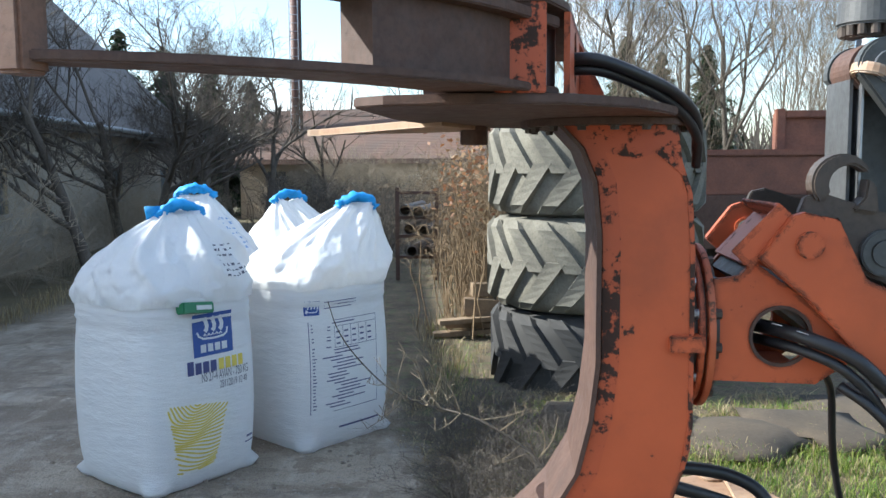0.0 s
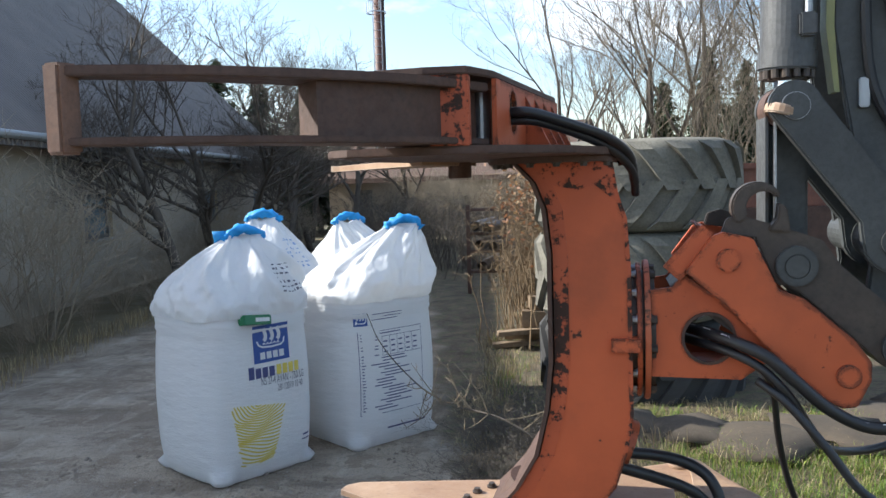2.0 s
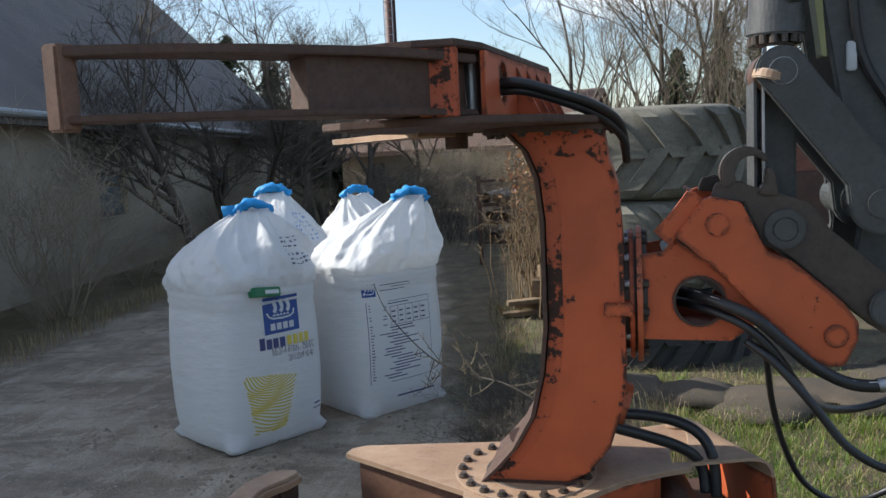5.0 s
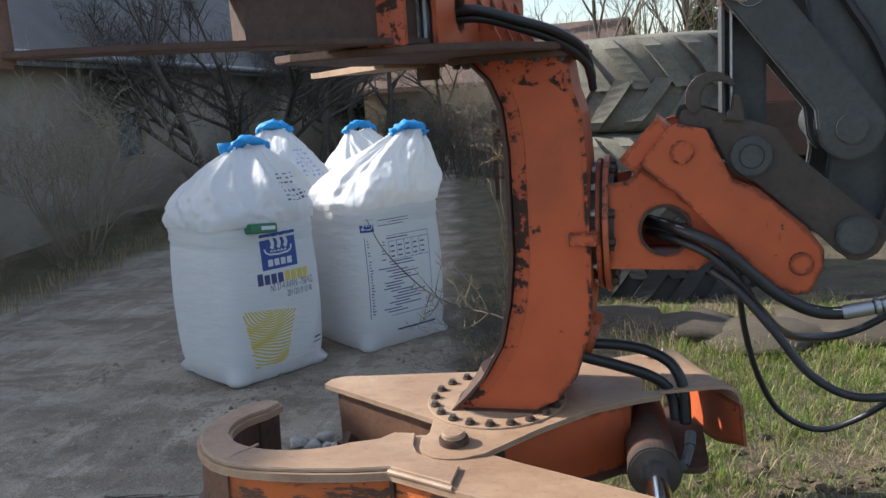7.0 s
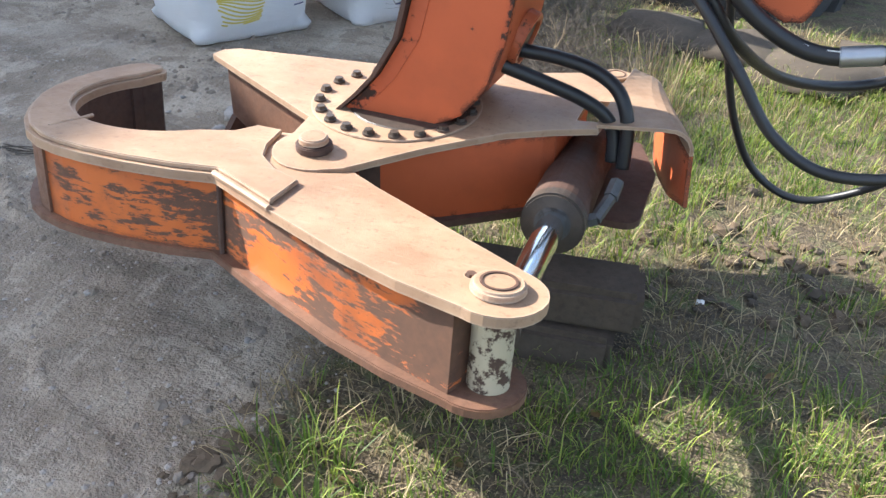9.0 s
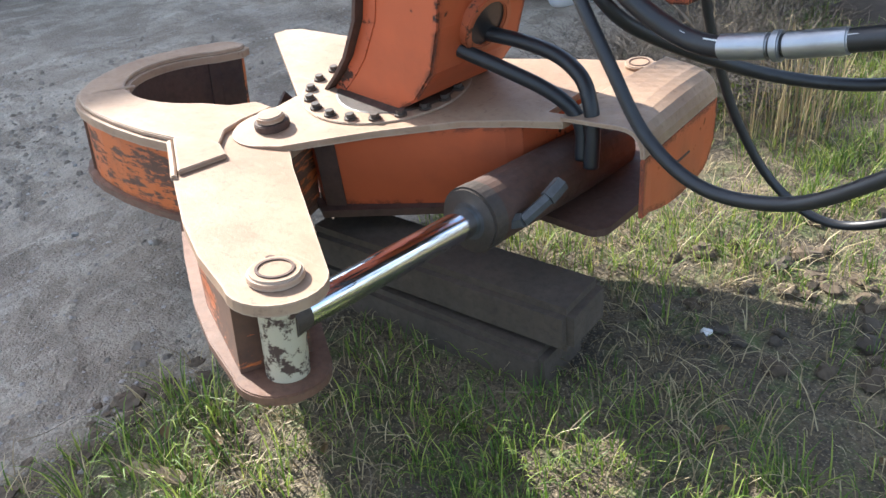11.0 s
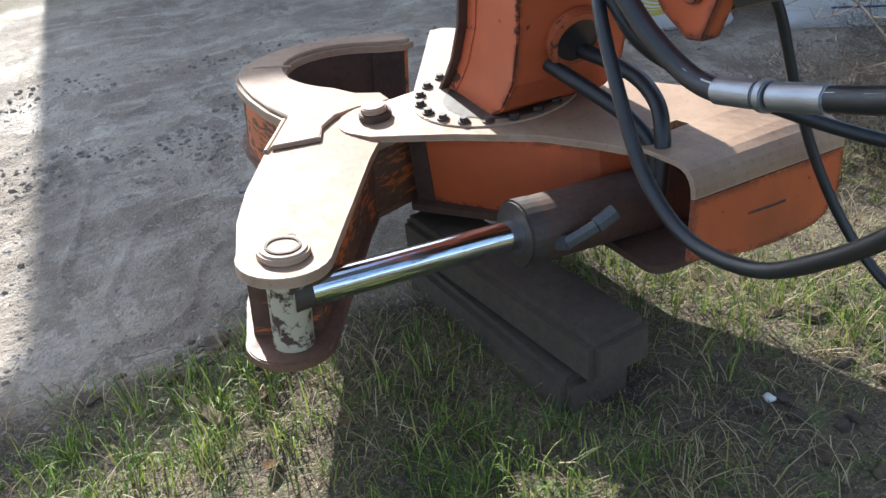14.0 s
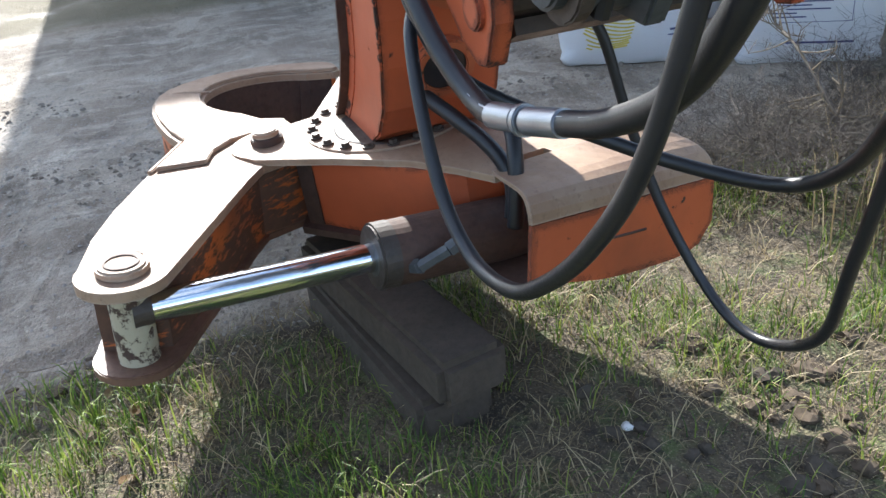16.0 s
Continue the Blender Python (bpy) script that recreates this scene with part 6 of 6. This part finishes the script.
def tyre(at, turn, label, rubber):
    t = thing("worn_tyre", label, "tyre", "stacked loader tyres", at=pose(*at, 0, 0, turn))
    R, W = 0.87, 0.78
    own = bmesh.new()
    prof = [(0.42, 0.10), (0.54, 0.03), (0.70, 0.0), (0.77, 0.03), (0.815, 0.09), (0.825, 0.2), (0.83, W / 2)]
    prof = [*prof, *[(r, W - z) for r, z in prof[-2::-1]]]
    sides, rows = 72, []
    for r, z in prof:
        rows.append([own.verts.new((r * math.cos(2 * math.pi * k / sides), r * math.sin(2 * math.pi * k / sides), z)) for k in range(sides)])
    for a, b in zip(rows, [*rows[1:], rows[0]]):
        for k in range(sides):
            own.faces.new((a[k], a[(k + 1) % sides], b[(k + 1) % sides], b[k]))
    body = part("casing", own, rubber, t, smooth=True)
    for k in range(18):
        for half in (0, 1):
            lug = bmesh.new()
            n, a0 = 6, 2 * math.pi * (k + 0.5 * half) / 18
            rows = []
            for s in range(n + 1):
                u = s / n
                z = (0.03 + 0.40 * u) if half == 0 else (W - 0.03 - 0.40 * u)
                a = a0 + 0.36 * u ** 0.8
                wide = 0.165 + 0.03 * u
                rr = R - (0.055 if s == 0 else 0.0)
                rows.append([lug.verts.new((q * math.cos(a + e), q * math.sin(a + e), z)) for q, e in ((0.81, -wide / 2), (rr, -wide / 2 + 0.012), (rr, wide / 2 - 0.012), (0.81, wide / 2))])
            for p, q in zip(rows, rows[1:]):
                for c in range(4):
                    lug.faces.new((p[c], p[(c + 1) % 4], q[(c + 1) % 4], q[c]))
            lug.faces.new(rows[0])
            lug.faces.new(rows[-1])
            part("tread_lug", lug, rubber, body)
    return t


tyre((1.29, 7.02, -0.14), 10, "worn black loader tyre lying at the foot of the stack", RUBBER)
tyre((1.26, 7.0, 0.64), 3, "worn grey loader tyre with coarse lugs, stacked flat", RUBBER_DUSTY)
tyre((1.27, 7.0, 1.42), 15, "worn grey loader tyre with coarse lugs, top of the stack", RUBBER_DUSTY)

# ---------------------------------------------------------------- rusty trailer behind the tyres
trailer = thing("tipping_trailer", "old rusty red-brown trailer behind the tyres", "trailer")
part("side_board", block(2.45, 5.6, 9.0, 9.06, 1.5, 1.93, 0.01), RUST_RED, trailer)
part("top_rail", block(2.45, 5.6, 8.97, 9.09, 1.93, 2.0, 0.01), RUST_RED, trailer)
part("chassis_beam", block(2.3, 5.6, 8.95, 9.15, 0.9, 1.5, 0.01), RUST_DARK, trailer)
part("front_board", block(3.5, 5.2, 9.3, 9.36, 1.9, 2.42, 0.01), RUST_RED, trailer)
part("post", block(3.5, 3.6, 9.24, 9.32, 1.9, 2.46, 0.01), RUST_RED, trailer)
part("post", block(3.6, 5.2, 9.24, 9.32, 2.36, 2.44, 0.01), RUST_RED, trailer)
part("floor", block(2.3, 5.6, 9.15, 11.2, 1.4, 1.5), RUST_DARK, trailer)
for x in (2.9, 4.9):
    part("wheel", ring((x, 9.2, 0.48), (0, 1, 0), 0.5, 0.2, 0.3, 32, 0.03), RUBBER, trailer)
    part("axle_support", block(x - 0.08, x + 0.08, 9.2, 9.5, 0.48, 1.0), RUST_DARK, trailer)

into_yard()

# ---------------------------------------------------------------- timbers under the lower head
beam = thing("timber_beam", "dark weathered timber beam under the grapple head", "timber", "support timbers")
part("beam", block(-0.46, 0.45, -0.1, 0.1, 0.0, 0.135, 0.022, pose(0.84, 2.375, 0.128, 0, 0, 9)), TIMBER, beam)
beam = thing("timber_beam", "dark weathered timber beam lying on the grass", "timber", "support timbers")
part("beam", block(-0.44, 0.39, -0.12, 0.1, -0.03, 0.127, 0.02, pose(0.84, 2.37, 0.0, 0, 0, 7)), TIMBER, beam)


# ---------------------------------------------------------------- grass
def blades(seed, spots, label, material, name="grass", curl=0.5):
    """Spots of (x, y, count, reach, tallest): tufts of bent three-piece blades in one mesh."""
    r = random.Random(seed)
    verts, faces = [], []
    for x0, y0, count, reach, tall in spots:
        for _ in range(count):
            a, d = r.uniform(0, 2 * math.pi), reach * math.sqrt(r.random())
            x, y = x0 + d * math.cos(a), y0 + d * math.sin(a)
            z = ground_height(x, y) - 0.004
            h = tall * r.uniform(0.35, 1.0)
            w = min(h * 0.012 + 0.0011, 0.0026)
            b = a + r.gauss(0, 0.9)
            out = Vector((math.cos(b), math.sin(b), 0)) * h * curl * r.uniform(0.2, 1.5)
            s = Vector((-math.sin(b), math.cos(b), 0)) * w
            p = Vector((x, y, z))
            i = len(verts)
            m1, m2 = p + Vector((0, 0, h * 0.5)) + out * 0.22, p + Vector((0, 0, h * 0.82)) + out * 0.6
            tip = p + Vector((0, 0, h * (r.uniform(0.75, 1.0) if curl < 1 else r.uniform(0.3, 0.9)))) + out
            verts.extend((p - s, p + s, m1 + s * 0.85, m1 - s * 0.85, m2 + s * 0.55, m2 - s * 0.55, tip))
            faces.extend(((i, i + 1, i + 2, i + 3), (i + 3, i + 2, i + 4, i + 5), (i + 5, i + 4, i + 6)))
    return tagged(raw(name, verts, faces, material), label, "grass", "", "stuff")


def verge(x, y):
    """Whether grass grows there: beside the track, to the right of its bending edge."""
    return x > 0.44 - 0.24 * max(0.0, y - 2.2) + 0.14 * noise.noise(Vector((y * 2.2, 3.3, 0)))


r7 = random.Random(17)
green, dry, lush, rank = [], [], [], []
while len(green) < 5600:
    x, y = r7.uniform(0.35, 3.6), r7.uniform(0.5, 6.2)
    thick = noise.noise(Vector((x * 1.7, y * 1.7, 2.2)))
    bare = 1.35 < x < 2.6 and 2.75 < y < 3.6 and r7.random() < 0.75
    bare = bare or (x < 1.15 and y < 1.8 and r7.random() < 0.62)
    if verge(x, y) and thick > r7.uniform(-0.55, 0.35) and not bare:
        green.append((x, y, r7.randint(5, 11), 0.05, r7.uniform(0.04, 0.11)))
while len(dry) < 3600:
    x, y = r7.uniform(-0.5, 3.6), r7.uniform(0.5, 6.5)
    if verge(x + 0.05, y) and noise.noise(Vector((x * 1.9, y * 1.9, 8.2))) > r7.uniform(-0.6, 0.45):
        dry.append((x, y, r7.randint(4, 8), 0.06, r7.uniform(0.04, 0.10)))
clumps = [(0.60, 1.62), (0.72, 1.72), (0.80, 1.52), (0.98, 1.40), (0.63, 1.34), (0.95, 1.68), (0.70, 1.12), (1.06, 1.12), (0.86, 1.26)]
for k in range(46):
    x, y = clumps[k % len(clumps)]
    lush.append((x + r7.gauss(0, 0.045), y + r7.gauss(0, 0.05), r7.randint(8, 16), 0.045, r7.uniform(0.07, 0.17)))
for _ in range(80):
    lush.append((r7.uniform(0.6, 2.4), r7.uniform(0.9, 2.3), r7.randint(5, 10), 0.05, r7.uniform(0.06, 0.11)))
for _ in range(110):
    y = r7.uniform(4.9, 9.5)
    x = -0.12 * (y - 2.2) + 0.5 + 0.25 * abs(r7.gauss(0, 1))
    rank.append((x, y, r7.randint(7, 14), 0.09, r7.uniform(0.08, 0.22)))
blades(1, green, "short green grass on the verge", GRASS, curl=0.8)
blades(2, dry, "short dry grass among the green", STRAW, curl=1.6)
blades(3, lush, "long green grass beside the track", GRASS, curl=0.75)
blades(4, rank, "pale dry tall grass by the tyres", STRAW, curl=0.6).matrix_world = YARD
blades(5, [(x + 0.1, y, n, 0.1, h * 0.7) for x, y, n, _, h in rank[::2]], "green grass by the tyres", GRASS).matrix_world = YARD
tussocks = [(r7.uniform(0.7, 3.4), r7.uniform(4.6, 5.9), 9, 0.12, r7.uniform(0.05, 0.13)) for _ in range(420)]
blades(8, tussocks, "rough grass on the bank before the tyres", GRASS)
blades(9, [(x + 0.07, y + 0.05, 7, 0.12, h) for x, y, _, _, h in tussocks], "dry grass on the bank before the tyres", STRAW)
hedge_foot = [(-4.75 - 0.09 * (y - 6) + r7.gauss(0, 0.15), y, 10, 0.16, r7.uniform(0.12, 0.3)) for y in [5.5 + 0.05 * k for k in range(280)]]
blades(6, hedge_foot, "rough dry grass along the hedge", STRAW).matrix_world = YARD
stalks = [(r7.gauss(1.02, 0.08), r7.gauss(4.1, 0.1), 4, 0.1, r7.uniform(0.35, 0.75)) for _ in range(18)]
blades(7, stalks, "tall dead stalks in front of the tyres", STRAW, "dead_stalks", 0.22)

# ---------------------------------------------------------------- stones, clods, leaves and twigs
r8 = random.Random(4)


def pebble_at(x, y, r, material, name, label, category, group="", squash=0.65):
    ob = whole(name, lumpy(r, r8.uniform(0, 50), squash, 0.75), material, label, category, group, "", category != "clod")
    ob.matrix_world = pose(x, y, ground_height(x, y) + r * squash * 0.35, 0, 0, r8.uniform(0, 360))
    return ob


# darker earth for the mounds and part of the clods
EARTH_DARK = rusty("dark_brown_earth", (0.085, 0.066, 0.046), (0.05, 0.04, 0.03), 0.95)
EARTH = rusty("dry_brown_clod", (0.12, 0.088, 0.057), (0.07, 0.05, 0.032), 0.95)
pebble_at(1.43, 2.78, 0.016, plain("white_stone", (0.75, 0.73, 0.70), 0.7), "white_stone", "small white stone on the grass", "stone", "stones")
for x, y in ((1.53, 3.235), (1.585, 3.213), (1.70, 3.21), (1.80, 3.19), (1.63, 3.3), (1.9, 3.3), (1.13, 3.05), (1.2, 3.15), (2.05, 3.25), (1.75, 3.36), (1.45, 3.34), (2.2, 3.4), (1.95, 3.45)):
    pebble_at(x, y, r8.uniform(0.024, 0.045), EARTH, "earth_clod", "dry brown clod of earth in a wheel rut", "clod", "earth clods", 0.5)
for _ in range(110):
    x, y = r8.uniform(1.25, 3.0), r8.gauss(3.05, 0.28)
    pebble_at(x, y, r8.uniform(0.011, 0.036), EARTH if r8.random() < 0.5 else EARTH_DARK, "earth_clod", "dry brown clod of earth in a wheel rut", "clod", "earth clods", 0.6)
verts, faces = [], []
for _ in range(9000):
    x, y = r8.uniform(-3.0, 0.7), 0.5 + 4.6 * r8.random() ** 1.2
    if noise.noise(Vector((x * 1.6, y * 1.6, 5.5))) + 0.5 * noise.noise(Vector((x * 6, y * 6, 1.5))) < r8.uniform(-0.1, 0.5):
        continue
    r = 0.004 + 0.016 * r8.random() ** 3
    z, i = ground_height(x, y), len(verts)
    verts.extend(Vector((x + r8.uniform(0.6, 1.4) * r * c, y + r8.uniform(0.6, 1.4) * r * s, z)) for c, s in ((1, 0), (0.3, 1), (-0.8, 0.6), (-0.8, -0.6), (0.3, -1)))
    verts.extend(Vector((x + r8.uniform(0.3, 0.7) * r * c, y + r8.uniform(0.3, 0.7) * r * s, z + r * r8.uniform(0.4, 0.9))) for c, s in ((1, 0), (0.3, 1), (-0.8, 0.6), (-0.8, -0.6), (0.3, -1)))
    faces.extend((i + n, i + (n + 1) % 5, i + 5 + (n + 1) % 5, i + 5 + n) for n in range(5))
    faces.append((i + 5, i + 6, i + 7, i + 8, i + 9))
tagged(raw("mud_crumbs", verts, faces, rusty("crumbled_mud", (0.27, 0.228, 0.185), (0.15, 0.122, 0.096), 0.95)), "dark crumbs of dried mud on the track", "mud", "", "stuff")
verts, faces = [], []
for _ in range(9000):
    x, y = r8.uniform(-3.2, 0.6), 0.3 + 5.2 * r8.random() ** 1.3
    r = 0.0022 + 0.009 * r8.random() ** 3.5
    z, i = ground_height(x, y) + r * 0.2, len(verts)
    tops = [Vector((r8.uniform(0.7, 1.3) * r * c, r8.uniform(0.7, 1.3) * r * s, r8.gauss(0, 0.15) * r)) for c, s in ((1, 0), (0.3, 1), (-0.8, 0.6), (-0.8, -0.6), (0.3, -1))]
    verts.extend([Vector((x, y, z)) + t for t in tops] + [Vector((x, y, z + r * r8.uniform(0.4, 0.8)))])
    faces.extend((i + n, i + (n + 1) % 5, i + 5) for n in range(5))
tagged(raw("gravel", verts, faces, rusty("grey_gravel", (0.38, 0.345, 0.305), (0.2, 0.175, 0.15), 0.9)), "loose grey grit and small stones on the track", "gravel", "", "stuff")
for k in range(34):
    pebble_at(r8.uniform(-2.2, 0.45), r8.uniform(0.9, 4.3), r8.uniform(0.004, 0.014), STONE, "gravel_stone", "small grey stone on the track", "stone", "stones")
for x, y, r in ((-0.77, 3.43, 0.05), (-0.68, 3.39, 0.045), (-0.65, 3.5, 0.05), (-0.75, 3.28, 0.035), (-0.6, 3.4, 0.04), (-0.52, 3.36, 0.05), (-0.84, 3.5, 0.03)):
    pebble_at(x, y, r, STONE, "rubble_stone", "grey broken stone on the track", "stone", "rubble stones")
# low bank of earth in front of the tyres
for x, y, r in ((0.8, 5.65, 0.33), (1.25, 5.5, 0.36), (1.75, 5.4, 0.38), (2.25, 5.6, 0.42), (2.8, 5.9, 0.45), (3.3, 6.4, 0.5)):
    pebble_at(x, y, r, EARTH_DARK, "earth_mound", "low mound of dark earth before the tyres", "mound", "earth mounds", 0.2)


def leaf_at(x, y, z, size, turn):
    own = bmesh.new()
    rim = [(0, -1.0), (0.45, -0.55), (0.55, 0.0), (0.35, 0.55), (0, 1.0), (-0.35, 0.55), (-0.55, 0.0), (-0.45, -0.55)]
    mid = own.verts.new((0, 0, -0.12 * size))
    vs = [own.verts.new((a * size, b * size, 0.25 * size * abs(a))) for a, b in rim]
    for n in range(8):
        own.faces.new((mid, vs[n], vs[(n + 1) % 8]))
    bmesh.ops.solidify(own, geom=own.faces[:], thickness=0.0012)
    ob = whole("fallen_leaf", own, DEAD_LEAF, "curled brown fallen leaf on the grass", "leaf", "fallen leaves")
    ob.matrix_world = pose(x, y, z, r8.uniform(-25, 25), r8.uniform(-25, 25), turn)


for x, y in ((1.036, 1.58), (1.67, 2.45), (0.98, 1.79), (1.35, 1.7), (0.75, 1.62), (1.9, 2.1), (0.62, 1.55), (1.25, 2.1), (2.0, 2.6), (1.55, 1.9)):
    leaf_at(x, y, ground_height(x, y) + 0.02, r8.uniform(0.02, 0.04), r8.uniform(0, 360))
# broken edge of earth where the verge meets the track
for _ in range(16):
    x, y = r8.gauss(0.43, 0.05), r8.gauss(1.5, 0.16)
    pebble_at(x, y, r8.uniform(0.012, 0.04), EARTH, "earth_clod", "crumbled brown earth at the edge of the track", "clod", "verge clods", 0.4)
chip = whole("wood_splinter", block(-0.09, 0.09, -0.02, 0.02, 0, 0.02, 0.004), CUT_WOOD, "broken piece of wood on the grass", "wood piece")
chip.matrix_world = pose(0.73, 1.47, ground_height(0.73, 1.47), 4, -3, 25)
for k in range(26):
    x, y, a = r8.uniform(0.2, 1.6), r8.uniform(0.9, 2.4), r8.uniform(0, 6.28)
    z, n = ground_height(x, y) + 0.008, r8.uniform(0.06, 0.16)
    pts = [(x, y, z), (x + n * 0.5 * math.cos(a), y + n * 0.5 * math.sin(a), z + r8.uniform(0, 0.02)), (x + n * math.cos(a + 0.3), y + n * math.sin(a + 0.3), z)]
    whole("dry_twig", pipe(pts, 0.0022, 5, 3, taper=0.001), BARK_SUN, "thin dry twig on the ground", "twig", "dry twigs")

# dead stems pressed into the track beside the claw
for k in range(16):
    x, y = r8.uniform(-1.45, -0.95), r8.gauss(2.72, 0.035)
    z, n = ground_height(x, y) + 0.006, r8.uniform(0.12, 0.3)
    pts = [(x, y, z), (x + n * 0.5, y + 0.05 * n + r8.gauss(0, 0.012), z + r8.uniform(0.0, 0.015)), (x + n, y + 0.2 * n + r8.gauss(0, 0.02), z)]
    whole("dead_twig", pipe(pts, 0.0035, 5, 3, taper=0.0015), BARK, "dead brown stem pressed into the track", "stem", "dead stems")

# leaning bare sapling in front of the bags
sap = thing("bare_sapling", "thin leaning bare sapling with budding twigs", "shrub", at=Matrix.Identity(4))
stem = [(0.62, 4.3, 0.0), (0.45, 4.35, 0.22), (0.15, 4.42, 0.40), (-0.15, 4.55, 0.44), (-0.36, 4.65, 0.5), (-0.52, 4.58, 0.68), (-0.6, 4.45, 0.86), (-0.62, 4.3, 1.04)]
part("stem", pipe(stem, 0.008, 7, 6, taper=0.002), BARK, sap)
r9 = random.Random(12)
path = glide(stem, 6)
for k in range(30):
    p = path[r9.randint(6, len(path) * 6 // 10)]
    d = Vector((r9.gauss(-0.1, 0.5), r9.gauss(-0.1, 0.4), r9.gauss(0.15, 0.45))).normalized()
    n = r9.uniform(0.08, 0.28)
    q = p + d * n * 0.5 + Vector((0, 0, 0.02))
    e = p + d * n + Vector((r9.gauss(0, 0.04), 0, 0.06))
    tw = part("twig", pipe([p, q, e], 0.004, 5, 3, taper=0.0015), BARK_SUN, sap)
    for j in range(4):
        c = q.lerp(e, r9.random()) if j else e
        t = c + Vector((r9.gauss(0, 0.03), r9.gauss(0, 0.02), r9.uniform(0.01, 0.06)))
        part("twig", pipe([c, c.lerp(t, 0.5), t], 0.002, 4, 1, taper=0.0015), BARK_SUN, tw)
for n, (x, y, s) in enumerate(((0.35, 4.0, 0.3), (0.62, 4.25, 0.36), (0.12, 4.4, 0.28), (0.85, 4.45, 0.34), (0.45, 4.75, 0.36), (0.1, 5.1, 0.34), (0.3, 5.5, 0.36))):
    b = copy_thing(bush_b, pose(x - 0.08, y - 0.1, -0.01, 0, 0, 73 * n) @ Matrix.Diagonal((s, s, s * 0.45, 1)))
    for piece in b.children:
        piece.data = piece.data.copy()
        piece.data.materials[0] = BARK
    tagged(b, "low tangle of dry bare twigs in the grass", "shrub", "dry tangles")

# planks and split wood beside the tyres
standing()
for n, (x, y, z, a, long, thick) in enumerate(((0.22, 8.55, 0.02, 8, 0.7, 0.05), (0.3, 8.6, 0.09, -6, 0.6, 0.06), (0.2, 8.5, 0.16, 12, 0.55, 0.05), (0.38, 8.62, 0.22, 3, 0.4, 0.18), (0.42, 8.7, 0.42, 15, 0.34, 0.14))):
    p = whole("split_plank", block(-long / 2, long / 2, -0.07, 0.07, 0, thick, 0.006), CUT_WOOD, "weathered split plank in a small pile", "plank", "split planks")
    p.matrix_world = pose(x, y, z, 0, r8.uniform(-3, 3), a)
for n, (x, z) in enumerate(((-0.72, 1.15), (-0.52, 1.12), (-0.66, 0.85), (-0.45, 0.82), (-0.62, 0.5), (-0.4, 0.5))):
    whole("stacked_pipe", ring((x, 12.6, z), (0.1, 1, 0), 0.09, 0.075, 1.6, 20), GREASE, "dark pipe lying in a stack", "pipe", "stacked pipes")
rack = thing("pipe_rack", "rusty steel rack with a stack of pipes", "rack")
for x in (-0.86, -0.26):
    part("post", block(x - 0.03, x + 0.03, 12.9, 12.96, 0, 1.5), RUST_DARK, rack)
for z in (0.38, 0.72, 1.02, 1.42):
    part("shelf_bar", block(-0.83, -0.29, 12.9, 12.96, z - 0.03, z + 0.02), RUST_DARK, rack)
into_yard()
